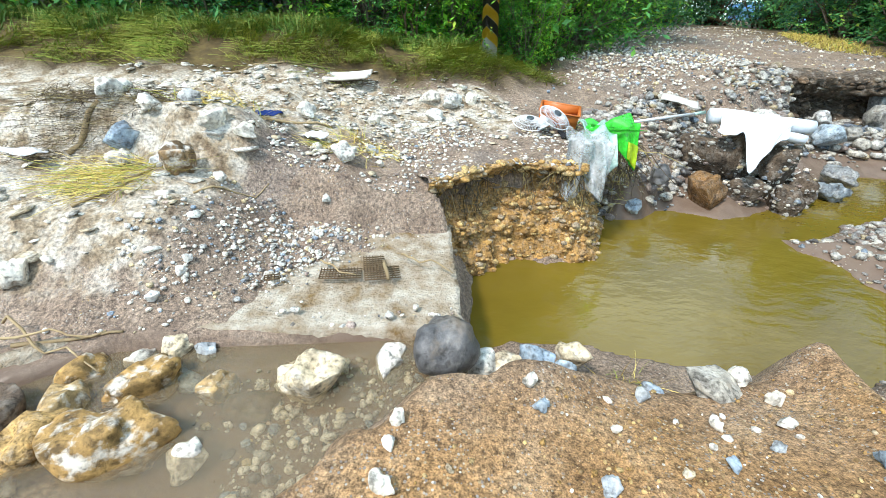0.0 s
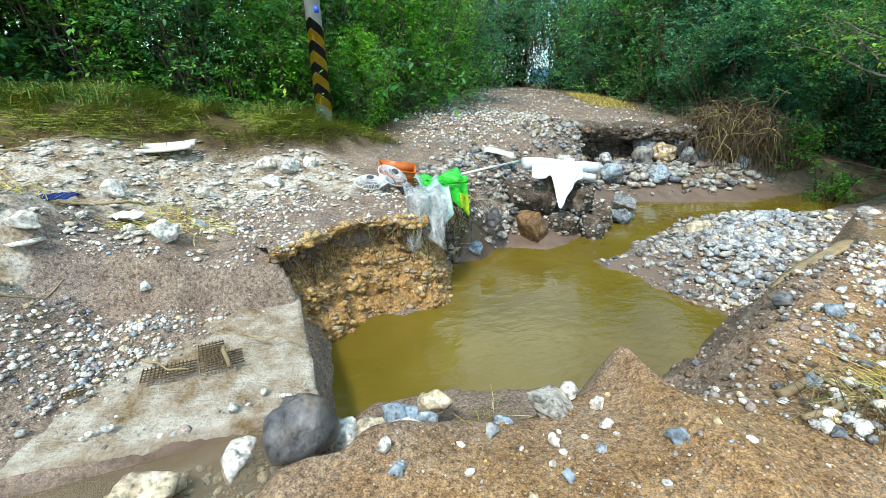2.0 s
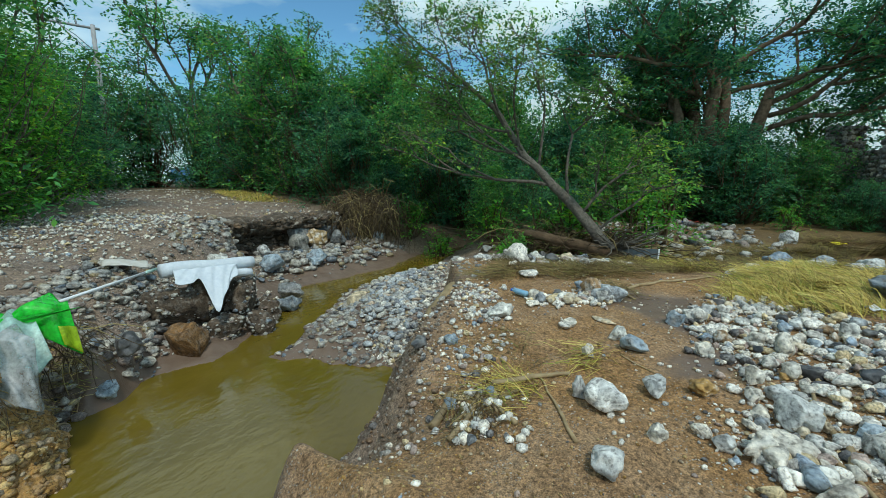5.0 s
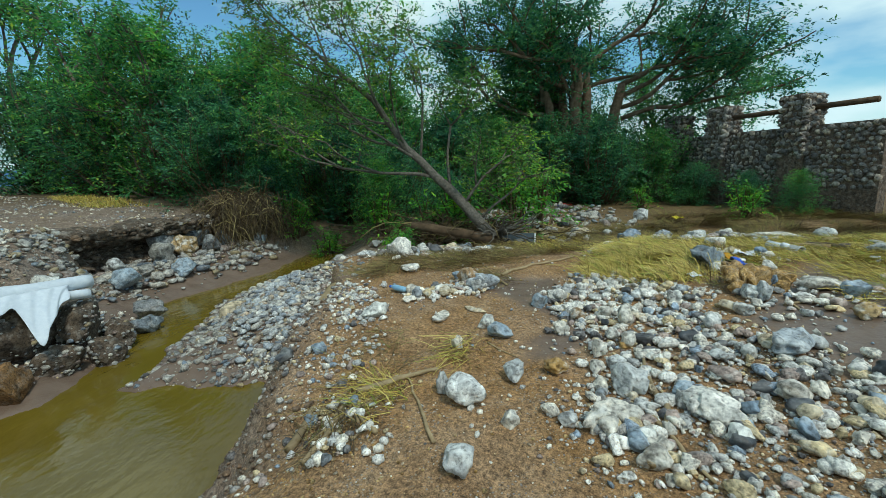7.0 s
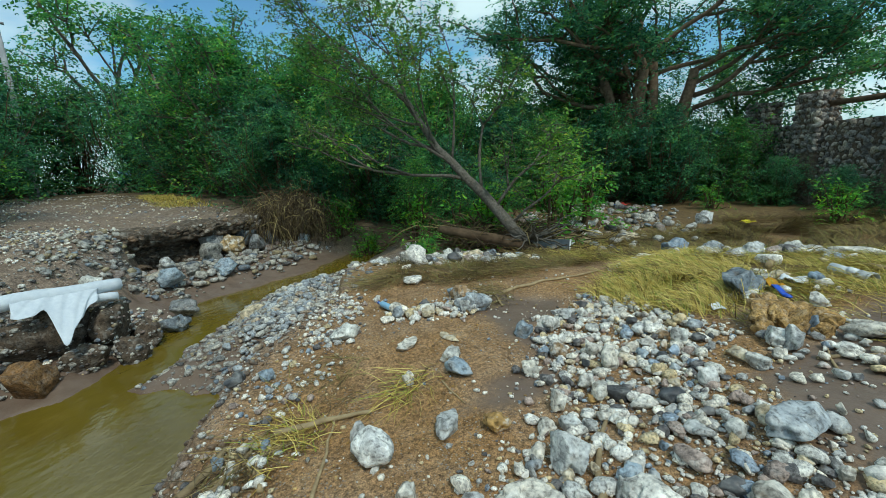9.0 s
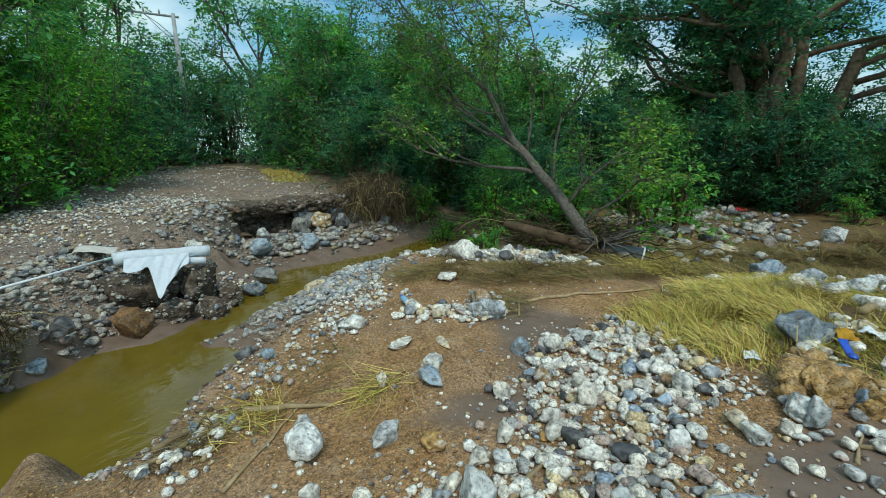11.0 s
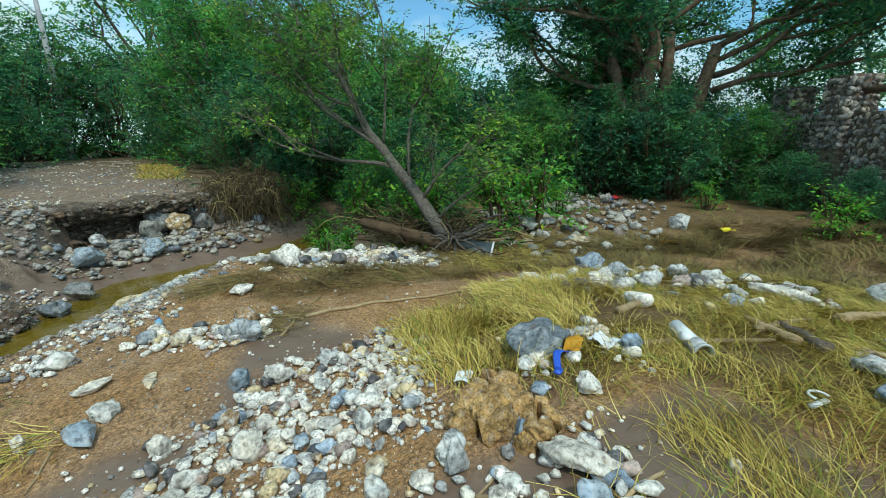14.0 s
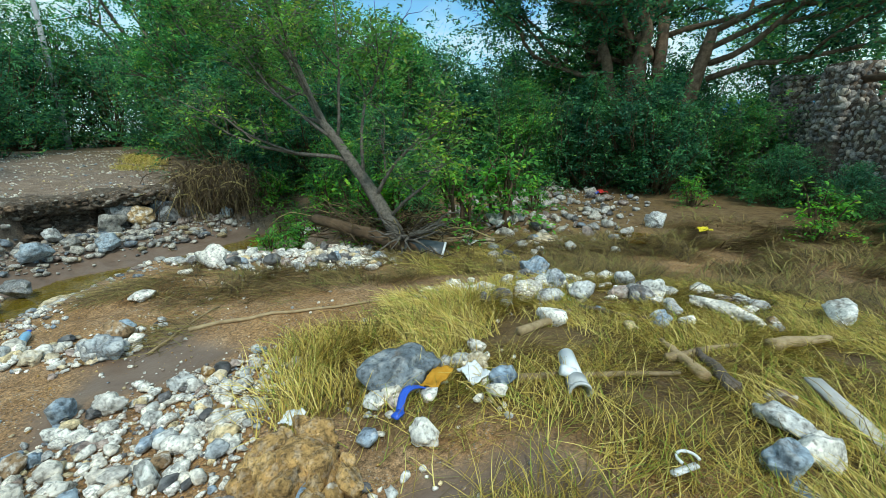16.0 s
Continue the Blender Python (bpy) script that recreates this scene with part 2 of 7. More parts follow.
GROUND = ground_mat()
GREYS = [(0.0, (0.5, 0.5, 0.49)), (0.16, (0.72, 0.7, 0.65)), (0.38, (0.15, 0.145, 0.15)), (0.46, (0.8, 0.75, 0.66)),
         (0.68, (0.42, 0.33, 0.29)), (0.77, (0.62, 0.5, 0.3)), (0.86, (0.3, 0.37, 0.46)), (0.92, (0.82, 0.79, 0.74))]
COBBLE = stone_mat("river_cobble", GREYS, 0.45, 8)
COBBLE_SMALL = stone_mat("river_gravel", GREYS, 0.15, 14)
MUDGRAVEL = stone_mat("muddy_gravel", [(0, (0.2, 0.13, 0.08)), (0.35, (0.15, 0.105, 0.075)), (0.6, (0.3, 0.26, 0.22)), (0.85, (0.4, 0.38, 0.36))], 0.1, 12, 0.6)
BLUEGRAVEL = stone_mat("blue_grey_gravel", [(0, (0.34, 0.38, 0.43)), (0.3, (0.5, 0.52, 0.53)), (0.55, (0.24, 0.26, 0.29)), (0.75, (0.6, 0.58, 0.53)), (0.9, (0.42, 0.33, 0.24))], 0.3, 9, 0.55)
WETROCK = stone_mat("wet_grey_rock", [(0, (0.2, 0.21, 0.22)), (0.4, (0.28, 0.27, 0.25)), (0.75, (0.15, 0.18, 0.21))], 0.25, 7, 0.45)
GREYROCK = stone_mat("grey_rock", [(0, (0.48, 0.49, 0.49)), (0.4, (0.6, 0.6, 0.57)), (0.75, (0.34, 0.37, 0.4))], 0.35, 7)
WETSTONE = stone_mat("wet_gravel", [(p, tuple(c * 0.55 for c in col)) for p, col in GREYS], 0.2, 10, 0.38)
LIME = stone_mat("pale_limestone", [(0, (0.62, 0.58, 0.51)), (0.5, (0.68, 0.65, 0.6)), (0.8, (0.56, 0.47, 0.33))], 0.45, 7)
OCHRE = stone_mat("ochre_stained_stone", [(0, (0.34, 0.21, 0.075)), (0.5, (0.36, 0.25, 0.12)), (0.8, (0.26, 0.17, 0.09))], 0.7, 6)
DARK = stone_mat("dark_basalt", [(0, (0.075, 0.08, 0.09)), (0.6, (0.11, 0.11, 0.115))], 0.2, 3, 0.45)
BLUE = stone_mat("blue_grey_stone", [(0, (0.24, 0.31, 0.39)), (0.5, (0.29, 0.36, 0.43))], 0.25, 6)
EARTH = stone_mat("earth_clod", [(0, (0.38, 0.235, 0.09)), (0.5, (0.44, 0.285, 0.115))], 0.15, 14, 0.95)
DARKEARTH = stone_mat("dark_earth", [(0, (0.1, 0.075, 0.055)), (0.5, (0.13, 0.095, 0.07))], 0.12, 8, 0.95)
WALLSTONE = stone_mat("wall_stone", [(0, (0.2, 0.185, 0.17)), (0.3, (0.28, 0.26, 0.235)), (0.6, (0.14, 0.13, 0.125)), (0.8, (0.38, 0.33, 0.27))], 0.15, 4, 0.9)
CONCRETE = simple_mat("worn_concrete", (0.2, 0.125, 0.05), (0.55, 0.5, 0.42), 5.5, 0.85, 0.2, bmp=1.0, dist=0.03)
POLE = simple_mat("pole_concrete", (0.3, 0.31, 0.3), (0.42, 0.43, 0.42), 4, 0.85)
YELLOW = simple_mat("yellow_paint", (0.6, 0.37, 0.02), (0.7, 0.47, 0.05), 6, 0.6)
BLACK = simple_mat("black_paint", (0.02, 0.02, 0.02), (0.04, 0.04, 0.04), 6, 0.6)
BARK = simple_mat("grey_bark", (0.09, 0.07, 0.055), (0.22, 0.18, 0.145), 9, 0.9, bmp=0.8, dist=0.03)
BARKDARK = simple_mat("brown_bark", (0.07, 0.045, 0.025), (0.15, 0.1, 0.06), 7, 0.9, bmp=0.8, dist=0.03)
BARKGREY = simple_mat("weathered_grey_bark", (0.08, 0.07, 0.058), (0.24, 0.215, 0.18), 14, 0.9, bmp=0.9, dist=0.03)
DRYWOOD = simple_mat("dry_wood", (0.24, 0.17, 0.09), (0.42, 0.32, 0.18), 12, 0.8, bmp=0.4, vary=0.5)
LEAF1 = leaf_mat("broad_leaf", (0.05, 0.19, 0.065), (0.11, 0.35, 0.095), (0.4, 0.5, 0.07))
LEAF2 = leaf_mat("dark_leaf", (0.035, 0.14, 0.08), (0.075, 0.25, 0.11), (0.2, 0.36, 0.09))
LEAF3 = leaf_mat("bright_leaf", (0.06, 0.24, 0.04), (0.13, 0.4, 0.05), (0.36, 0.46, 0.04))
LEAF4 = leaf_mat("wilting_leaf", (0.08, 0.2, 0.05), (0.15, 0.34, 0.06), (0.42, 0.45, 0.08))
STRAW = blade_mat("flattened_grass", [(0, (0.07, 0.045, 0.016)), (0.2, (0.24, 0.16, 0.04)), (0.45, (0.56, 0.41, 0.075)), (0.78, (0.74, 0.6, 0.2)), (0.88, (0.32, 0.36, 0.05)), (1, (0.2, 0.28, 0.04))])
DRIFT = blade_mat("drifted_straw", [(0, (0.05, 0.034, 0.016)), (0.4, (0.14, 0.095, 0.035)), (0.8, (0.32, 0.23, 0.08)), (1, (0.16, 0.19, 0.04))])
GRASS = blade_mat("green_grass", [(0, (0.04, 0.11, 0.015)), (0.6, (0.09, 0.19, 0.025)), (1, (0.25, 0.24, 0.06))])
ROOTS = blade_mat("root_fibre", [(0, (0.045, 0.03, 0.017)), (0.55, (0.1, 0.07, 0.038)), (0.85, (0.2, 0.15, 0.07)), (1, (0.42, 0.34, 0.14))])
POOLW = water_mat("muddy_water", (0.155, 0.11, 0.014), 0.0, 0.16)
SHALLOW = water_mat("shallow_water", (0.3, 0.24, 0.16), 0.62, 0.15)
WHITEP = simple_mat("white_plastic", (0.72, 0.74, 0.76), (0.8, 0.82, 0.83), 10, 0.4, 0.4, bmp=0.1)


# ---- mesh helpers ----
def mesh_np(name, v, f):
    """A mesh from arrays of points and equal-sized faces."""
    v, f = np.asarray(v, np.float32), np.asarray(f, np.int32)
    me = bpy.data.meshes.new(name)
    me.vertices.add(len(v))
    me.vertices.foreach_set("co", v.ravel())
    k = f.shape[1]
    me.loops.add(f.size)
    me.loops.foreach_set("vertex_index", f.ravel())
    me.polygons.add(len(f))
    me.polygons.foreach_set("loop_start", np.arange(0, f.size, k, dtype=np.int32))
    me.update(calc_edges=True)
    me.validate()
    return me


def smooth(me):
    me.polygons.foreach_set("use_smooth", np.ones(len(me.polygons), dtype=bool))
    return me


def obj(name, me, mat, parent=None, label=""):
    ob = new(name, me)
    if not me.materials:
        me.materials.append(mat)
    if parent:
        ob.parent = parent
    if label:
        ob["label"] = label
    return ob


def part(name, bm, mat, parent=None, label="", flat=False):
    me = bpy.data.meshes.new(name)
    bm.to_mesh(me)
    bm.free()
    if not flat:
        smooth(me)
    return obj(name, me, mat, parent, label)


def empty(name, m, label, category, group=""):
    e = new(name)
    e.matrix_world = m
    e.empty_display_size = 0.1
    return tagged(e, label, category, group)


def ss(a, b, x):
    t = np.clip((x - a) / (b - a), 0, 1)
    return t * t * (3 - 2 * t)


def hash2(ix, iy, s):
    h = np.sin(ix * 127.1 + iy * 311.7 + s * 74.7) * 43758.5453
    return h - np.floor(h)


def vnoise(x, y, s=0):
    ix, iy = np.floor(x), np.floor(y)
    fx, fy = x - ix, y - iy
    fx, fy = fx * fx * (3 - 2 * fx), fy * fy * (3 - 2 * fy)
    a, b, c, d = hash2(ix, iy, s), hash2(ix + 1, iy, s), hash2(ix, iy + 1, s), hash2(ix + 1, iy + 1, s)
    return (a + (b - a) * fx) + ((c + (d - c) * fx) - (a + (b - a) * fx)) * fy - 0.5


def fbm(x, y, s=0, octaves=4):
    return sum(vnoise(x * 2**k + 13 * k, y * 2**k - 7 * k, s + k) / 2**k for k in range(octaves))


def sdpoly(x, y, poly):
    """Signed distance to a closed outline, negative inside."""
    d = np.full(np.shape(x), 1e9)
    inside = np.zeros(np.shape(x), bool)
    for (ax, ay), (bx, by) in zip(poly, poly[1:] + poly[:1]):
        ex, ey = bx - ax, by - ay
        t = np.clip(((x - ax) * ex + (y - ay) * ey) / (ex * ex + ey * ey), 0, 1)
        d = np.minimum(d, np.hypot(x - ax - t * ex, y - ay - t * ey))
        inside ^= ((ay > y) != (by > y)) & (x < (bx - ax) * (y - ay) / (by - ay + 1e-12) + ax)
    return np.where(inside, -d, d)


def sdline(x, y, ax, ay, bx, by):
    ex, ey = bx - ax, by - ay
    t = np.clip(((x - ax) * ex + (y - ay) * ey) / (ex * ex + ey * ey), 0, 1)
    return np.hypot(x - ax - t * ex, y - ay - t * ey), t


# ---- ground ----
WATER, PUDDLE = -0.87, -0.44
POOL = [(0.18, 2.3), (0.3, 3.4), (0.65, 3.72), (1.49, 3.68), (1.75, 4.2), (2.1, 4.9), (3.04, 5.2), (3.7, 4.95), (5.05, 5.45), (6.1, 6.4),
        (7.3, 6.9), (9.5, 6.3), (12, 6.6), (14, 6.0), (10.5, 5.3), (8.5, 5.5), (7.3, 5.7), (5.9, 5.1), (4.57, 4.45), (4.07, 4.4),
        (4.3, 3.46), (4.6, 2.9), (4.45, 2.35), (3.5, 2.1), (2.9, 1.95), (2.5, 2.2), (1.75, 2.2), (1.2, 2.4), (0.7, 2.45)]
TERRACE = [(-0.95, 0.25), (-0.55, 0.68), (-0.38, 0.9), (-0.05, 1.13), (0.6, 1.27), (1.1, 1.32), (1.75, 1.42), (2.05, 1.6), (2.15, 1.2), (2.4, 1.02),
           (3.1, 1.36), (5.66, 2.2), (7.1, 3.1), (8.0, 2.7), (10, 2.2), (14, 3), (30, 5), (60, -20), (60, -60), (-30, -60), (-12, -6), (-2.5, -1.5), (-1.2, -0.5)]
PLATEAU = [(-30, -2), (-6, 0.6), (-2.35, 1.5), (-1.95, 1.83), (0.15, 2.05), (0.03, 3.3), (-0.1, 3.5), (0.0, 3.85), (0.45, 4.2), (1.1, 4.35), (1.4, 4.45),
           (1.6, 4.9), (1.9, 5.4), (2.4, 6.2), (3.6, 7.1), (5.5, 8.0), (7.5, 9.6), (8.6, 9.7), (10.3, 9.3), (11.6, 9.7), (13, 9.4), (30, 12), (200, 60), (200, 400), (-300, 400), (-300, 0)]


def height(x, y, detail=True):
    x, y = np.asarray(x, float), np.asarray(y, float)
    wx, wy = x + 0.16 * fbm(x * 2.3, y * 2.3, 3, 3), y + 0.16 * fbm(x * 2.3, y * 2.3, 9, 3)
    dp, dt = sdpoly(wx, wy, POOL), sdpoly(wx, wy, TERRACE)
    wl_ = 0.35 * ss(-0.2, 0.3, x) + 0.0
    lx, ly = x + (wx - x) * wl_ / 0.35, y + (wy - y) * wl_ / 0.35
    dl = sdpoly(lx, ly, PLATEAU)
    # low ground: pool bed, gravel bar, puddle bed
    low = np.where(dp < 0, -0.9 + 0.9 * np.maximum(dp, -0.4), -0.87 + 0.35 * np.minimum(dp, 1.2))
    low = low + 0.25 * ss(10, 14, x) * ss(0, 1, dp)
    pud = -0.56 + 0.05 * fbm(x * 3, y * 3, 4) + 0.9 * ss(-2.6, -6, x)
    k = ss(0.05, 0.4, x)
    low = pud * (1 - k) + low * k
    # walker's side
    ter = 0.05 + 0.06 * ss(0, 4, x) + 0.24 * ss(-0.6, -3.2, y) - 1.35 * ss(6, 16.5, x) + 1.3 * ss(20, 30, x)
    ter = ter - 0.24 * ss(0.5, 1.5, y) * ss(0.2, 1.3, x) * (1 - ss(2.4, 3.2, x))
    dr, tr = sdline(x, y, 2.05, 1.65, 1.7, 0.3)
    ter = ter + 0.17 * np.exp(-(dr / 0.13) ** 2) * (1 - tr * 0.7)
    ter = ter + 0.06 * fbm(x * 1.1, y * 1.1, 20) + 0.6 * ss(-6, -11, y) * ss(10, 20, x)
    wt = 0.3 + 0.5 * ss(2.1, 2.6, x) * (1 - ss(4.4, 5.2, x)) - 0.1 * ss(5, 6, x)
    zt = ter + (low - ter) * ss(0, 1, dt / wt)
    # far side
    pl = -0.36 + 0.36 * ss(3.12, 3.45, y - 0.12 * np.maximum(-x - 0.8, 0)) + 0.08 * ss(3.2, 3.9, y) + (0.1 + 0.62 * ss(4.9, 7.4, y)) * ss(4.0, 4.8, y) * (1 - 0.75 * ss(0.3, 2.2, x)) + 0.34 * ss(6.5, 10, y) * ss(0.8, 2.5, x)
    pl = pl + 0.3 * ss(9, 24, y) + 0.42 * ss(-1.1, -2.1, x) * ss(1.7, 2.7, y) * (1 - 0.6 * ss(3.6, 4.6, y))
    cover = ss(0, 0.5, (y - 2.12) - 0.42 * np.maximum(x + 1.97, 0)) * ss(-0.55, -0.95, x)
    pl = pl + 0.1 * cover
    rough = 1 - ss(0.0, 0.3, 2.95 - y) * ss(-2.1, -1.8, x)
    pl = pl + 0.09 * np.abs(fbm(x * 1.7, y * 2.6, 71)) * ss(-1.2, -1.9, x) * ss(2.0, 2.6, y)
    pl = pl + (0.07 * np.abs(fbm(x * 4.5, y * 6.5, 75)) + 0.05 * np.abs(fbm(x * 11, y * 14, 76, 3))) * ss(0.9, 0.2, x) * ss(2.4, 3.0, y + 0.6 * np.minimum(x + 1.2, 0) * -1) * ss(6.2, 5.6, y) * ss(3.9, 4.6, y + 1.5 * ss(-1.3, -2.0, x))
    pl = pl + rough * (0.07 * fbm(x * 1.3, y * 1.3, 31) + 0.05 * fbm(x * 4, y * 4, 33))
    pl = pl - 0.1 * ss(6, 8, x) * (1 - ss(10, 13, y)) - 0.35 * ss(11, 16, x) * (1 - ss(12, 16, y))
    wp = 0.08 + 0.1 * ss(0.0, 0.4, x) * ss(3.3, 3.6, y) + 0.9 * ss(1.9, 2.6, x) * (1 - ss(6, 7.5, x)) - 0.25 * ss(7, 8, x)
    edge = ss(0, 1, dl / np.maximum(wp, 0.06))
    zl = pl + (low - pl) * edge
    z = np.maximum(np.maximum(low, zt), zl)
    if detail:
        c = ss(0.02, 0.3, dl) * (1 - ss(0.4, 0.7, dl)) * ss(0, 0.4, x)
        z = z + 0.02 * fbm(x * 9, y * 9, 41, 3) * rough + 0.1 * c * fbm(x * 7, y * 7, 44, 3)
    return z


def h1(x, y):
    return float(height(np.array([x]), np.array([y]))[0])


def steps(lo, hi, fine, far_lo, far_hi, grow=1.13):
    mid = list(np.arange(lo, hi, fine))
    a, s = [lo], fine
    while a[-1] > far_lo:
        s *= grow
        a.append(a[-1] - s)
    b, s = [mid[-1]], fine
    while b[-1] < far_hi:
        s *= grow
        b.append(b[-1] + s)
    return np.array(a[:0:-1] + mid + b[1:])


def grid_mesh(name, xs, ys, zf):
    X, Y = np.meshgrid(xs, ys)
    Z = zf(X, Y)
    w = len(xs)
    i = (np.arange(len(ys) - 1)[:, None] * w + np.arange(w - 1)[None, :]).ravel()
    return mesh_np(name, np.stack([X.ravel(), Y.ravel(), Z.ravel()], 1), np.stack([i, i + 1, i + w + 1, i + w], 1)), X.ravel(), Y.ravel()


VERGE = [(-12, 5.9), (-3, 5.6), (-1.5, 6.0), (0.6, 6.3), (1.7, 7.4), (2.2, 8.6), (3.5, 13), (8, 24), (-60, 60), (-60, 8)]
gme, gx, gy = grid_mesh("ground", steps(-3.2, 9.0, 0.035, -900, 900), steps(-4.2, 7.5, 0.035, -900, 900), height)
smooth(gme)
dwh = sdpoly(gx, gy, [(-9, 1.7), (-1.9, 2.2), (-1.7, 3.2), (-1.6, 4.0), (-0.2, 4.7), (0.9, 5.0), (1.2, 5.6), (0.6, 6.2), (-1.5, 5.9), (-9, 5.7)])
dwet = np.minimum(sdpoly(gx, gy, [(3.6, -0.3), (4.4, -0.5), (5.2, 0.2), (6.3, 0.6), (6.0, -0.6), (5.1, -0.4), (4.6, -1.0), (3.9, -0.8)]),
                  sdpoly(gx, gy, [(2.0, -2.2), (3.2, -2.2), (4.4, -1.9), (5.2, -2.6), (6.0, -3.3), (5.6, -4.2), (4.0, -5.0), (2.5, -5.0), (1.5, -3.5)]))
dwet = np.minimum(dwet, sdpoly(gx, gy, [(-3, 1.0), (-0.6, 0.95), (0.1, 1.6), (0.2, 2.1), (-2, 1.9), (-3, 1.6)]))
dwet = np.minimum(dwet, np.maximum(sdpoly(gx, gy, [(2.4, 1.7), (4.8, 2.2), (5.4, 2.9), (7.2, 3.8), (9.5, 5.0), (12, 6.6), (9, 8.4), (6.4, 7.6), (3.8, 6.3), (2.2, 5.0), (1.9, 4.4), (3.6, 3.4)]), -0.3))
zone = np.zeros((len(gx), 4), np.float32)
zone[:, 0] = 0.68 * ss(0.5, -0.4, dwh)
zone[:, 1] = ss(0.1, -0.2, dwet + 0.3 * fbm(gx * 2, gy * 2, 50))
zone[:, 2] = np.maximum(ss(0.3, -0.3, sdpoly(gx, gy, VERGE) + 0.4 * fbm(gx * 2, gy * 2, 51)), ss(9, 16, gx) * 0.7)
zone[:, 2] = np.maximum(zone[:, 2], 0.8 * ss(0.3, -0.3, sdpoly(gx, gy, [(5.6, -1.8), (6.3, -1.2), (7.4, -1.4), (10, -2.2), (10.4, -6.8), (7.4, -6.8), (6.4, -5.0), (6.0, -3.4)]) + 0.6 * fbm(gx * 2, gy * 2, 53)))
zone[:, 3] = 1
at = gme.color_attributes.new("zone", "FLOAT_COLOR", "POINT")
at.data.foreach_set("color", zone.ravel())
soil = gme.attributes.new("soil", "FLOAT", "POINT")
soil.data.foreach_set("value", ss(0.4, -0.4, sdpoly(gx, gy, TERRACE)).astype(np.float32))
ground = tagged(obj("ground", gme, GROUND), "brown flood-washed earth with gravel, silt and pale rock", "ground", kind="structure")

wme, _, _ = grid_mesh("water", np.linspace(0.05, 16, 160), np.linspace(1.2, 8.2, 80), lambda x, y: np.full(x.shape, WATER))
tagged(obj("water", smooth(wme), POOLW), "murky olive-brown flood water in a washed-out pool", "water", kind="structure")
pme, _, _ = grid_mesh("puddle", np.linspace(-3.6, 0.19, 60), np.linspace(0.4, 2.14, 40), lambda x, y: np.full(x.shape, PUDDLE))
tagged(obj("puddle_water", smooth(pme), SHALLOW), "thin film of silty runoff over stones", "water", kind="structure")


# ---- stones ----
def rock_arrays(seed, sub=3, angular=0.0, lump=0.22, flat=(1, 1, 1)):
    bm = bmesh.new()
    bmesh.ops.create_icosphere(bm, subdivisions=sub, radius=0.5)
    rs = np.random.RandomState(seed)
    off = Vector(rs.rand(3) * 50)
    cuts = [(Vector(rs.randn(3)).normalized(), rs.uniform(0.26, 0.42)) for _ in range(int(angular))]
    for v in bm.verts:
        d = v.co.normalized()
        r = 0.5 * (1 + lump * noise.noise(d * 1.3 + off) * 2 + lump * 0.5 * noise.noise(d * 3.1 + off) + lump * 0.2 * noise.noise(d * 8 + off))
        p = d * r
        for nrm, q in cuts:
            e = p.dot(nrm) - q
            if e > 0:
                p = p - nrm * e * 0.9
        v.co = Vector((p.x * flat[0], p.y * flat[1], p.z * flat[2]))
    bm.verts.index_update()
    V = np.array([v.co[:] for v in bm.verts])
    F = np.array([[v.index for v in f.verts] for f in bm.faces])
    bm.free()
    return V, F


ROUND = [rock_arrays(s, 3, 0, 0.18, (1, 0.8, 0.62)) for s in range(6)]
ANGULAR = [rock_arrays(s + 20, 3, 9, 0.22, (1, 0.85, 0.7)) for s in range(6)]
FINE = [rock_arrays(s + 40, 4, 7, 0.3, (1, 0.85, 0.75)) for s in range(8)]
PEB = [rock_arrays(s + 60, 1, 2, 0.2, (1, 0.8, 0.6)) for s in range(6)]
ROCKMESH = {}


def rock_mesh(kind, k, mat):
    key = (kind, k, mat.name)
    if key not in ROCKMESH:
        V, F = {"round": ROUND, "angular": ANGULAR, "fine": FINE}[kind][k]
        me = smooth(mesh_np("stone", V, F))
        me.materials.append(mat)
        ROCKMESH[key] = me
    return ROCKMESH[key]


def stone(name, x, y, size, mat, kind="fine", k=0, turn=0, label="", category="stone", group="", sink=0.3, stretch=(1, 1, 1), z=None, tilt=0):
    me = rock_mesh(kind, k, mat)
    ob = new(name, me)
    zz = h1(x, y) if z is None else z
    ob.matrix_world = Matrix.LocRotScale((x, y, zz + size * stretch[2] * 0.33 * (1 - sink)), Euler((radians(tilt), 0, radians(turn))), Vector(stretch) * size)
    return tagged(ob, label, category, group)


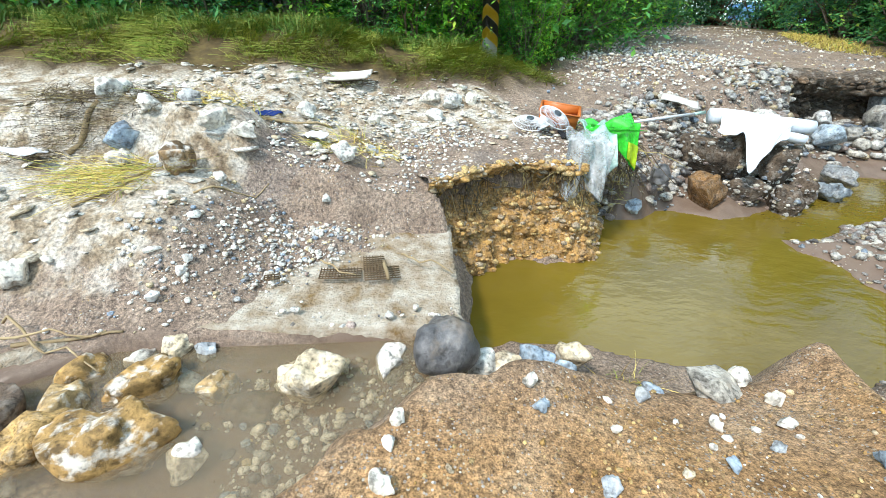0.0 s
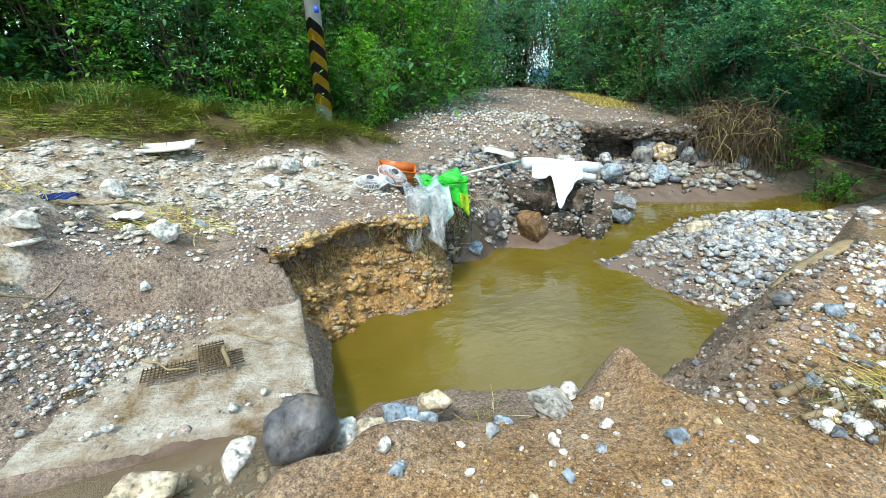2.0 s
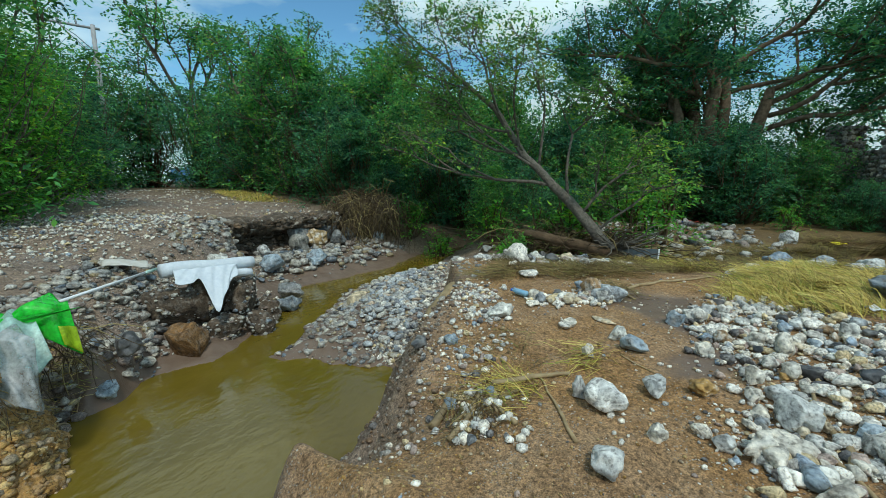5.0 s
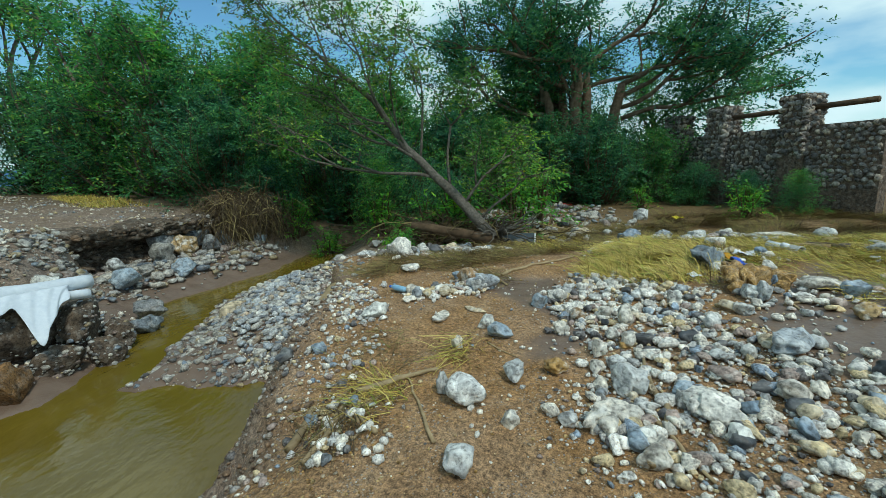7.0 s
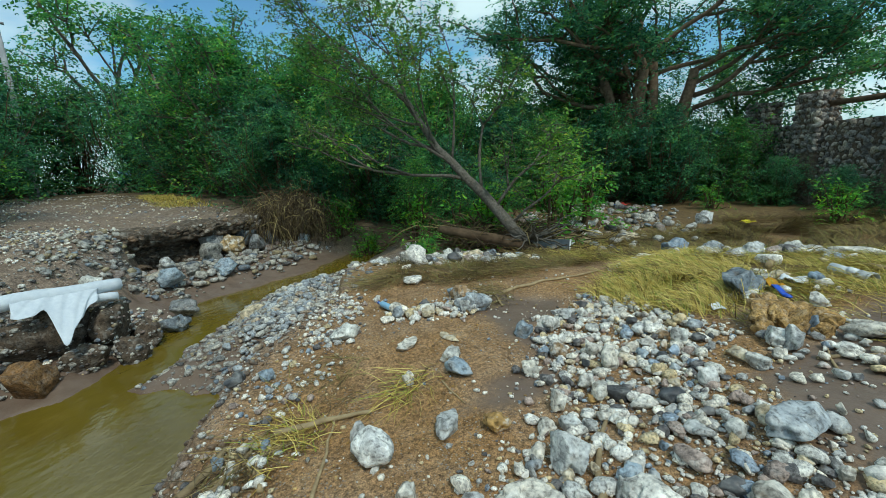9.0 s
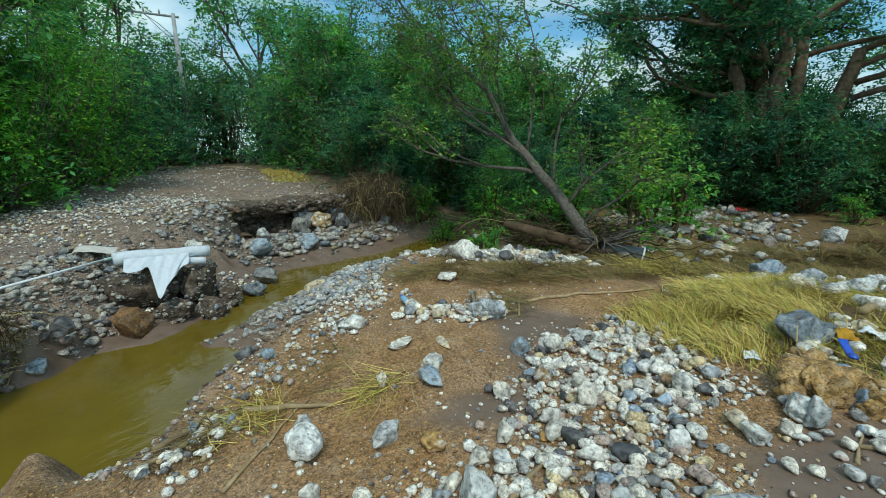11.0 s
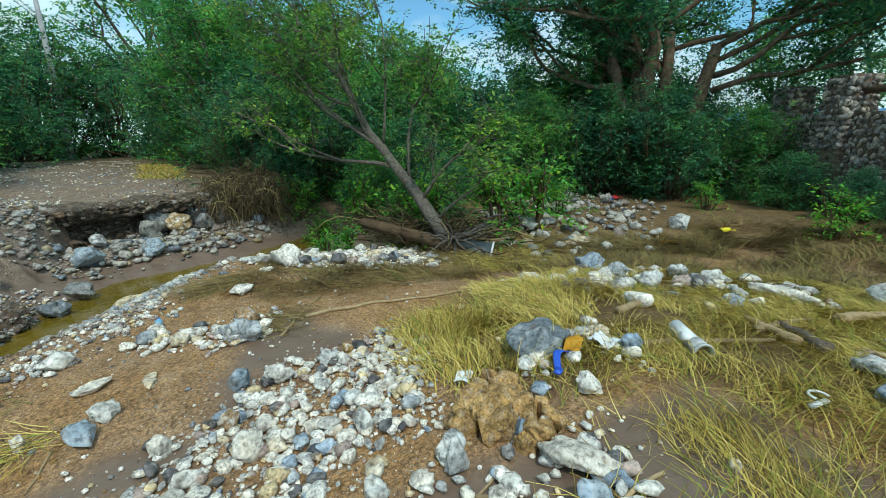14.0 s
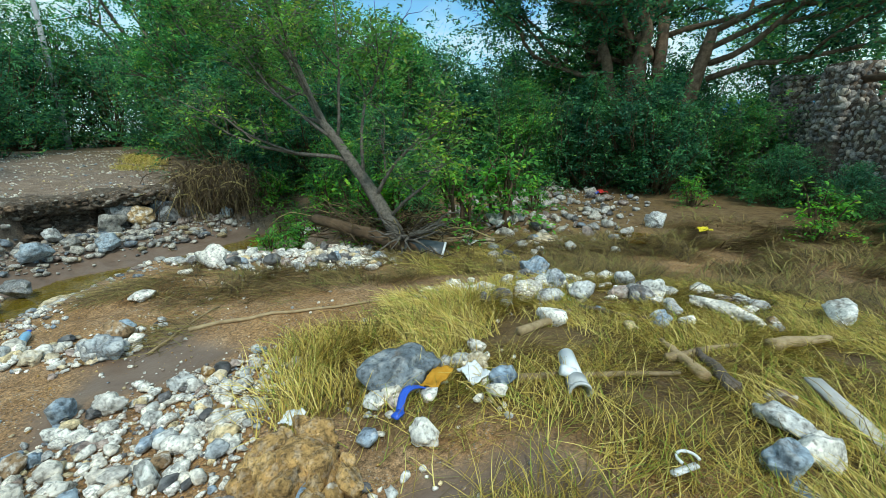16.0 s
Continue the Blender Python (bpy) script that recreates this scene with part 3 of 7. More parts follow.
def scatter_joined(name, pts, sizes, base, mat, label, sink=0.15, seed=0, steep=1.8):
    """Many small stones as one uncountable heap."""
    rs = np.random.RandomState(seed)
    z = height(pts[:, 0], pts[:, 1])
    on_slab = sdpoly(pts[:, 0], pts[:, 1], [(-1.9, 1.95), (0.13, 2.06), (0.06, 3.25), (-1.9, 3.15)]) < 0
    z = np.where(on_slab, np.maximum(z, -0.315), z)
    slope = np.hypot(height(pts[:, 0] + 0.04, pts[:, 1]) - height(pts[:, 0] - 0.04, pts[:, 1]), height(pts[:, 0], pts[:, 1] + 0.04) - height(pts[:, 0], pts[:, 1] - 0.04)) / 0.08
    keep = (slope < steep) | on_slab
    pts, z, sizes = pts[keep], z[keep], sizes[keep]
    vs, fs, o = [], [], 0
    n_ = len(pts)
    which = rs.randint(0, len(base), n_)
    a, tl = rs.rand(n_) * 6.283, rs.uniform(-0.4, 0.4, n_)
    st = rs.uniform(0.75, 1.25, (n_, 3))
    for i in range(n_):
        V, F = base[which[i]]
        W = V * st[i] * sizes[i]
        c, s, ct, sn = math.cos(a[i]), math.sin(a[i]), math.cos(tl[i]), math.sin(tl[i])
        X, Y, Z = W[:, 0], W[:, 1] * ct - W[:, 2] * sn, W[:, 1] * sn + W[:, 2] * ct
        vs.append(np.stack([X * c - Y * s + pts[i, 0], X * s + Y * c + pts[i, 1], Z + z[i] + sizes[i] * (0.3 - sink)], 1))
        fs.append(F + o)
        o += len(V)
    ob = obj(name, smooth(mesh_np(name, np.concatenate(vs), np.concatenate(fs))), mat)
    return tagged(ob, label, "stones", kind="stuff")


def in_poly(n_, poly, seed, feather=0.25, clump=0.0):
    rs = np.random.RandomState(seed)
    P = np.array(poly)
    out = []
    lo, hi = P.min(0) - feather, P.max(0) + feather
    while sum(map(len, out)) < n_:
        q = lo + rs.rand(4000, 2) * (hi - lo)
        d = sdpoly(q[:, 0], q[:, 1], poly)
        keep = d < feather * rs.randn(4000) * 0.6
        if clump:
            keep &= fbm(q[:, 0] * 1.6, q[:, 1] * 1.6, seed, 3) > rs.rand(4000) * clump - clump * 0.5
        out.append(q[keep])
    return np.concatenate(out)[:n_]


# ---- plants ----
def tube(path, radii, sides=7, seed=0, knob=0.0):
    """A tapered limb along a path of points."""
    P, R = np.asarray(path, float), np.asarray(radii, float)
    rs = np.random.RandomState(seed)
    T = np.gradient(P, axis=0)
    T /= np.linalg.norm(T, axis=1)[:, None] + 1e-9
    ref = np.where(np.abs(T[:, 2:3]) > 0.9, np.array([[1.0, 0, 0]]), np.array([[0, 0, 1.0]]))
    A = np.cross(T, ref)
    A /= np.linalg.norm(A, axis=1)[:, None] + 1e-9
    B = np.cross(T, A)
    ang = np.arange(sides) * 2 * math.pi / sides
    rr = R[:, None] * (1 + knob * rs.uniform(-1, 1, (len(P), sides)))
    V = P[:, None, :] + rr[..., None] * (np.cos(ang)[None, :, None] * A[:, None, :] + np.sin(ang)[None, :, None] * B[:, None, :])
    i = (np.arange(len(P) - 1)[:, None] * sides + np.arange(sides)[None, :]).ravel()
    j = (np.arange(len(P) - 1)[:, None] * sides + (np.arange(sides)[None, :] + 1) % sides).ravel()
    F = np.stack([i, j, j + sides, i + sides], 1)
    V = np.concatenate([V.reshape(-1, 3), P[:1], P[-1:]])
    c0, c1, last = len(P) * sides, len(P) * sides + 1, (len(P) - 1) * sides
    s = np.arange(sides)
    t = (s + 1) % sides
    caps = np.concatenate([np.stack([t, s, np.full(sides, c0), np.full(sides, c0)], 1)[:, :3], np.stack([last + s, last + t, np.full(sides, c1)], 1)])
    tri = np.concatenate([F[:, [0, 1, 2]], F[:, [0, 2, 3]], caps])
    return V, tri


def join(parts):
    vs, fs, o = [], [], 0
    for V, F in parts:
        vs.append(V)
        fs.append(F + o)
        o += len(V)
    return np.concatenate(vs), np.concatenate(fs)


def bent(a, b, sag, n_=8, wob=0.05, seed=0):
    rs = np.random.RandomState(seed)
    a, b = np.array(a, float), np.array(b, float)
    t = np.linspace(0, 1, n_)[:, None]
    L = np.linalg.norm(b - a)
    w = np.cumsum(rs.randn(n_, 3), 0) * wob * L / n_
    w -= w[:1] + t * (w[-1:] - w[:1])
    return a + (b - a) * t + np.array([0, 0, sag]) * 4 * t * (1 - t) + w


def leaves(centres, per, spread, size, seed, droop=0.3):
    """Folded leaf blades set in pairs along drooping twigs, the twigs scattered about clump centres."""
    rs = np.random.RandomState(seed)
    C = np.asarray(centres)
    k = 7
    tw = max(1, int(round(per / k)))
    start = np.repeat(C, tw, axis=0)
    m = len(start)
    out = rs.randn(m, 3) * np.array([1, 1, 0.6]) + np.array([0, 0, 0.25])
    out /= np.linalg.norm(out, axis=1)[:, None]
    start = start + rs.randn(m, 3) * np.array([spread, spread, spread * 0.75]) * 0.85
    length = size * rs.uniform(1.6, 3.2, m)
    t = np.linspace(0.0, 1.0, k)
    P = start[:, None] + out[:, None] * (length[:, None] * t)[..., None]
    P[..., 2] -= droop * length[:, None] * t ** 2 * 0.8
    side = np.cross(out, np.array([0, 0, 1.0]) + rs.randn(m, 3) * 0.25)
    side /= np.linalg.norm(side, axis=1)[:, None] + 1e-9
    sgn = np.where(np.arange(k) % 2, 1.0, -1.0)
    sgn[-1] = 0.0
    d = out[:, None] * 0.6 + side[:, None] * sgn[None, :, None] + rs.randn(m, k, 3) * 0.28
    d[..., 2] -= droop * 0.8
    d = (d / np.linalg.norm(d, axis=2)[..., None]).reshape(-1, 3)
    C = P.reshape(-1, 3)
    n_ = len(C)
    flat = np.cross(d, rs.randn(n_, 3) * 0.35 + np.array([0, 0, 1.0]))
    flat /= np.linalg.norm(flat, axis=1)[:, None] + 1e-9
    s = (size * rs.uniform(0.6, 1.3, n_))[:, None]
    up = np.cross(flat, d)
    V = np.stack([C, C + d * s * 0.45 + flat * s * 0.24 + up * s * 0.07, C + d * s, C + d * s * 0.45 - flat * s * 0.24 + up * s * 0.07], 1).reshape(-1, 3)
    i = np.arange(n_) * 4
    return V, np.stack([i, i + 1, i + 2, i + 3], 1)


def grow(base, direction, length, radius, depth, rs, out, tips, bend=0.25, split=3, shrink=0.68):
    d = np.array(direction, float)
    d /= np.linalg.norm(d)
    pts, p = [np.array(base, float)], np.array(base, float)
    for k in range(5):
        d = d + rs.randn(3) * bend * 0.35 + np.array([0, 0, 0.05])
        d /= np.linalg.norm(d)
        p = p + d * length / 5
        pts.append(p)
    out.append(tube(pts, np.linspace(radius, radius * 0.62, 6), 6 if depth > 1 else 4, rs.randint(9999), 0.08))
    if depth == 0:
        tips.extend([pts[2], pts[3], pts[4], pts[5]])
        return
    if depth == 1:
        tips.extend([pts[3], pts[5]])
    for k in range(split):
        q = pts[rs.randint(2, 6)] if k else pts[5]
        nd = d + rs.randn(3) * (0.75 if k else 0.4)
        nd[2] = abs(nd[2]) * 0.8 + 0.08
        grow(q, nd, length * shrink * rs.uniform(0.8, 1.15), radius * 0.58, depth - 1, rs, out, tips, bend, split, shrink)


def tree_meshes(seed, tall, trunk_r, spread, leaf, per, clump, lean=(0, 0), split=3, depth=3, low=True, first=0.4):
    rs = np.random.RandomState(seed)
    wood, tips = [], []
    top = np.array([lean[0], lean[1], tall * first])
    wood.append(tube(bent((0, 0, -0.3), top, 0, 7, 0.25, seed), np.linspace(trunk_r * 1.35, trunk_r * 0.8, 7), 9, seed, 0.1))
    for k in range(split + 1):
        a = k * 6.283 / (split + 1) + rs.rand()
        grow(top * rs.uniform(0.75, 1.0), (math.cos(a) * spread, math.sin(a) * spread, 1.0), tall * 0.3, trunk_r * 0.62, depth - 1, rs, wood, tips, 0.3, split)
    if low:
        for k in range(int(14 * spread) + 6):
            a, r = rs.rand() * 6.283, tall * 0.22 * spread * math.sqrt(rs.rand()) * 1.5
            q = np.array([math.cos(a) * r, math.sin(a) * r, tall * rs.uniform(0.06, 0.5)])
            wood.append(tube(bent((q[0] * 0.3, q[1] * 0.3, 0), q, 0.05, 5, 0.2, k), np.linspace(0.03, 0.01, 5), 4))
            tips.append(q)
            tips.append(q * np.array([1.15, 1.15, 0.75]))
    return join(wood), leaves(np.array(tips), per, clump, leaf, seed + 1)


TREES = {}


def plant(name, key, x, y, turn, scale, label, category, group="", z=None):
    (W, L, bark, green) = TREES[key]
    zz = h1(x, y) if z is None else z
    e = empty(name, Matrix.LocRotScale((x, y, zz - 0.05), Euler((0, 0, radians(turn))), Vector((scale, scale, scale))), label, category, group)
    obj("trunk", W, bark, e)
    obj("crown", L, green, e)
    return e


def register(key, pair, bark, green):
    (wv, wf), (lv, lf) = pair
    w, c = smooth(mesh_np("trunk", wv, wf)), mesh_np("crown", lv, lf)
    w.materials.append(bark)
    c.materials.append(green)
    TREES[key] = (w, c, bark, green)


def thicket(seed, tall, wide, clumps, per, leaf, spread):
    """A dense bush: many thin stems, foliage from the ground to an uneven top."""
    rs = np.random.RandomState(seed)
    wood, tips = [], []
    for k in range(clumps):
        a, u = rs.rand() * 6.283, rs.rand() ** 0.6
        hgt = tall * (0.04 + 0.96 * rs.rand() ** 0.85)
        prof = math.sqrt(max(0.05, 1 - (hgt / tall) ** 2.2)) * (1 + 0.35 * math.sin(3 * a + seed) + 0.2 * math.sin(7 * a))
        r = wide * 0.5 * prof * u
        tips.append((math.cos(a) * r, math.sin(a) * r, hgt * (1 + 0.18 * math.sin(2 * a + seed))))
        if k % 3 == 0:
            wood.append(tube(bent((math.cos(a) * r * 0.3, math.sin(a) * r * 0.3, -0.1), tips[-1], 0.1, 6, 0.25, k), np.linspace(0.035, 0.01, 6), 4))
    V, Q = leaves(np.array(tips), per, spread, leaf, seed + 1)
    shoots = []
    for k in range(int(wide * 7)):
        a, r = rs.rand() * 6.283, wide * 0.42 * math.sqrt(rs.rand())
        foot = np.array([math.cos(a) * r, math.sin(a) * r, tall * 0.55 * (1 - 0.5 * r / wide)])
        tip = foot + np.array([math.cos(a) * 0.3 + rs.randn() * 0.2, math.sin(a) * 0.3 + rs.randn() * 0.2, 1.0]) * tall * rs.uniform(0.32, 0.66)
        path = bent(foot, tip, 0.05, 7, 0.2, k + 50)
        wood.append(tube(path, np.linspace(0.02, 0.006, 7), 4))
        shoots.extend(path[2:])
    V2, Q2 = leaves(np.array(shoots), max(6, per // 6), spread * 0.7, leaf * 1.1, seed + 2)
    return join(wood), (np.concatenate([V, V2]), np.concatenate([Q, Q2 + len(V)]))


register("broad", tree_meshes(1, 7.8, 0.14, 0.8, 0.18, 35, 0.36), BARK, LEAF1)
register("broad_b", tree_meshes(2, 8.8, 0.15, 0.7, 0.18, 35, 0.38), BARK, LEAF1)
register("bush_bright", thicket(3, 4.0, 4.0, 190, 70, 0.13, 0.26), BARK, LEAF3)
register("bush_mid", thicket(8, 5.2, 4.8, 230, 77, 0.15, 0.32), BARK, LEAF1)
register("bush_dark", thicket(4, 4.4, 5.0, 230, 77, 0.15, 0.32), BARKDARK, LEAF2)
register("shrub_bright", thicket(6, 0.9, 0.9, 40, 24, 0.08, 0.08), BARKDARK, LEAF3)

# woods on both sides of the road and behind the stream
ROADSIDE = [(1.9, 11.2, 0.9, "broad"), (3.0, 11.6, 0.8, "bush_bright"), (0.6, 10.4, 0.95, "bush_bright"), (0.05, 8.75, 0.44, "bush_bright"), (1.5, 9.0, 0.42, "bush_bright"), (-1.3, 8.8, 0.55, "bush_mid"), (-2.8, 8.9, 0.6, "bush_bright"), (-4.5, 8.8, 0.62, "bush_mid"), (-6.4, 8.6, 0.66, "bush_bright"), (-1.2, 10.2, 0.95, "bush_bright"), (-3.4, 9.8, 0.9, "bush_mid"), (-5.6, 9.6, 0.95, "bush_dark"),
            (-8.0, 9.2, 1.0, "bush_mid"), (-10.5, 8.5, 1.1, "bush_dark"), (-4.4, 11, 0.95, "broad"), (2.4, 13.4, 1.0, "broad_b"), (4.2, 14.4, 0.95, "bush_bright"), (5.6, 17.6, 1.1, "bush_bright"),
            (4.0, 17.5, 1.1, "broad"), (7.6, 22.5, 1.1, "bush_mid"), (10.6, 28, 1.3, "bush_dark"), (0.2, 14, 1.1, "broad_b"), (-3.5, 13.5, 1.2, "broad"), (15, 38, 1.7, "bush_dark"), (9, 29, 1.3, "broad"),
            (19, 42, 1.8, "bush_mid"), (23, 42, 1.8, "bush_dark"), (2.0, 16, 1.1, "bush_mid"), (13, 40, 1.6, "broad_b"), (26, 40, 1.9, "broad_b")]
STREAMSIDE = [(15.6, 13.2, 0.95, "bush_dark"), (17.0, 17.0, 1.1, "bush_mid"), (18.6, 21.5, 1.2, "bush_dark"), (20.5, 26, 1.3, "bush_mid"), (22.0, 32, 1.5, "bush_dark"), (18.5, 14.5, 0.68, "broad"), (21, 19, 1.0, "broad_b"),
              (22.5, 25, 1.2, "broad"), (14.0, 10.8, 0.75, "bush_dark"), (15.4, 9.4, 0.9, "bush_mid"), (17.5, 11.0, 0.8, "broad_b"), (15.2, 6.9, 0.75, "bush_dark"), (17.4, 5.8, 0.9, "bush_mid"), (19.2, 3.8, 0.85, "bush_dark"),
              (18.0, 8.6, 0.66, "broad"), (19.4, 13, 0.85, "broad"), (20.4, 9.6, 0.7, "broad_b"), (19.0, 6.4, 0.64, "broad"), (16.6, 14.6, 0.68, "broad_b"), (20.6, 2.2, 0.75, "bush_bright"), (22.6, 1.9, 0.9, "bush_mid"), (24.5, 1.8, 1.0, "bush_dark"), (20.4, 10.5, 1.1, "bush_dark"),
              (24.5, -0.6, 1.0, "bush_mid"), (20.2, -0.4, 0.75, "bush_dark"), (20.0, -2.6, 0.72, "bush_dark"), (18.6, 1.6, 0.6, "bush_mid"), (24.0, -3.0, 0.8, "bush_dark"), (22.2, -3.9, 0.62, "bush_dark"), (20.4, -4.9, 0.5, "bush_mid"), (18.6, -5.9, 0.32, "bush_dark"), (23.2, 15, 1.0, "broad_b"),
              (16.8, -6.9, 0.26, "bush_dark"), (15.2, -7.6, 0.22, "bush_mid"), (27, -9.5, 0.8, "broad"), (29, -6.5, 0.9, "broad"), (13.6, 8.9, 0.5, "bush_dark"),
              (12.6, 4.4, 0.36, "bush_mid"), (13.6, 2.6, 0.34, "bush_dark"), (14.6, 4.6, 0.55, "bush_dark"), (25.5, -6.0, 0.8, "bush_mid"), (17.6, 20.5, 1.05, "broad_b"), (16.2, 16.2, 0.9, "broad"),
              (24.0, 8.0, 1.2, "bush_dark"), (25.0, 12.0, 1.25, "bush_mid"), (26.0, 16.5, 1.3, "bush_dark"), (27.0, 21.5, 1.35, "bush_mid"), (25.5, 4.6, 1.15, "bush_dark"), (27.5, 1.0, 1.1, "bush_mid"), (28.0, -2.6, 0.95, "bush_dark"), (29.0, 30.0, 1.6, "bush_dark")]
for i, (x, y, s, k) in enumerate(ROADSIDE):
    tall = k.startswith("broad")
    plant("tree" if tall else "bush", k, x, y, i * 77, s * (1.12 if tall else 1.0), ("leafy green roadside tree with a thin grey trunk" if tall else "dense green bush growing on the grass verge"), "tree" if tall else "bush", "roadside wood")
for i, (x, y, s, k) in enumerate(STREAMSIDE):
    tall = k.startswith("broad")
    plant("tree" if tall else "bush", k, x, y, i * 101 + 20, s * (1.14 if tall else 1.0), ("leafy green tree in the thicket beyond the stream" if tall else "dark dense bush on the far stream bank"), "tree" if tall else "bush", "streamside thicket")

# the big spreading tree
BROWNBARK = simple_mat("pale_brown_bark", (0.09, 0.062, 0.04), (0.24, 0.175, 0.12), 7, 0.9, 0.15, bmp=0.8, dist=0.03)
rs_ = np.random.RandomState(77)
wood, tips = [], []
for k, (dx, dy, tz) in enumerate([(-0.2, 0.9, 5.2), (0.3, -0.2, 6.0), (0.2, -1.1, 5.4), (-0.3, 0.2, 6.5), (0.6, 0.5, 5.8)]):
    wood.append(tube(bent((dx * 0.14, dy * 0.14, -0.4), (dx * 1.5, dy * 1.5, tz * 0.85), 0, 8, 0.2, k), np.linspace(0.33, 0.15, 8), 9, k, 0.12))
    for j in range(4):
        a = rs_.rand() * 6.283
        grow((dx * 1.5, dy * 1.5, tz * (0.6 + 0.08 * j)), (dx * 0.8 + math.cos(a) * 0.9, dy * 1.2 + math.sin(a) * 1.1, 0.8 - 0.2 * j), 3.0, 0.1, 2, rs_, wood, tips, 0.5, 3, 0.7)
tips = tips + [q_ - np.array([0, 0, rs_.uniform(0.6, 2.4)]) for q_ in tips[::2]]
register("big", (join(wood), leaves(np.array(tips), 62, 0.29, 0.15, 78)), BROWNBARK, LEAF2)
plant("big_tree", "big", 22.0, -1.8, 0, 1.15, "broad spreading tree with several thick brown stems", "tree")

# the toppled tree by the stream
wood, tips = [], []
base = np.array([10.3, 0.75, -0.1])
trunk_path = np.concatenate([bent(base, (10.68, 2.9, 2.05), 0.03, 7, 0.05, 5), bent((10.68, 2.9, 2.05), (11.15, 6.0, 5.1), 0.12, 7, 0.08, 6)[1:]])
wood.append(tube(trunk_path, np.linspace(0.145, 0.025, 13), 10, 3, 0.1))
rs_ = np.random.RandomState(15)
for k, (q, d, ln, r0) in enumerate([(4, (0.0, 1.0, 0.16), 2.3, 0.05), (5, (-0.3, 0.9, 0.55), 1.9, 0.04), (6, (0.2, 1.0, 0.25), 2.2, 0.045), (7, (-0.2, 0.7, 0.9), 1.7, 0.04), (7, (0.1, 1.0, 0.1), 2.0, 0.035), (8, (0.3, 0.3, 1.0), 1.6, 0.035),
                                    (9, (-0.3, 1.0, 0.3), 1.6, 0.03), (10, (0.1, 0.4, 1.0), 1.5, 0.03), (11, (0.0, 1.0, 0.4), 1.4, 0.028), (12, (0.0, 0.8, 0.8), 1.4, 0.028), (3, (0.1, -0.1, 1.0), 1.5, 0.04), (2, (0.2, -0.5, 0.9), 1.3, 0.04),
                                    (5, (0.2, 0.1, 1.0), 1.7, 0.035), (6, (-0.3, 0.3, 1.0), 1.6, 0.03), (1, (0.1, -0.8, 0.8), 1.2, 0.035)]):
    grow(trunk_path[q], d, ln, r0, 2, rs_, wood, tips, 0.3, 3, 0.62)
for k, q in enumerate(tips):
    e = q + rs_.randn(3) * np.array([0.22, 0.34, 0.26])
    wood.append(tube(bent(q, e, 0.02, 4, 0.3, k), np.linspace(0.008, 0.003, 4), 4))
for k in range(26):
    a = rs_.rand() * 6.283
    wood.append(tube(bent(base + np.array([0, -0.1, 0.1]), base + np.array([math.cos(a) * 0.9, math.sin(a) * 0.8 - 0.3, rs_.uniform(-0.25, 0.7)]), 0.05, 6, 0.3, k), np.linspace(0.035, 0.006, 6), 5))
fe = empty("fallen_tree", pose(10.3, 0.75, -0.3), "uprooted grey-barked tree leaning over the stream bank", "tree")
W, L = join(wood), leaves(np.array(tips), 28, 0.27, 0.1, 16)
off = np.array([10.3, 0.75, -0.3])
obj("trunk", smooth(mesh_np("trunk", W[0] - off, W[1])), BARKGREY, fe)
obj("crown", mesh_np("crown", L[0] - off, L[1]), LEAF4, fe)
log_ = tube(bent((9.9, 2.6, 0.25), (10.3, 0.2, -0.28), 0.03, 7, 0.04, 8), np.linspace(0.1, 0.14, 7), 9, 4, 0.1)
tagged(obj("log", smooth(mesh_np("log", *log_)), BARKDARK), "fallen brown log lying beside the uprooted tree", "log")

# ---- dry-stone wall with pillars ----
PILLARS = [(14.9, -9.4), (16.8, -8.2), (19.1, -6.85), (22.0, -6.1), (25.5, -5.4)]
rs_ = np.random.RandomState(4)
we = empty("stone_wall", pose(19, -7, -0.8), "rough field-stone boundary wall with square pillars", "wall")
we["kind"] = "structure"
for (ax, ay), (bx, by) in zip(PILLARS, PILLARS[1:]):
    bm = bmesh.new()
    bmesh.ops.create_cube(bm, size=1)
    L_ = math.hypot(bx - ax, by - ay)
    bmesh.ops.transform(bm, matrix=Matrix.LocRotScale(((ax + bx) / 2 - 19, (ay + by) / 2 + 7, 1.45), Euler((0, 0, math.atan2(by - ay, bx - ax))), (L_, 0.36, 3.5)), verts=bm.verts)
    part("mortar_core", bm, DARKEARTH, we, flat=True)
stones, SHARE, far_ = 0, [], []
REST = [rock_arrays(s + 300, 1, 6, 0.25, (1, 0.9, 0.8)) for s in range(5)]
for k in range(5):
    SHARE.append(rock_mesh("angular", k, WALLSTONE))
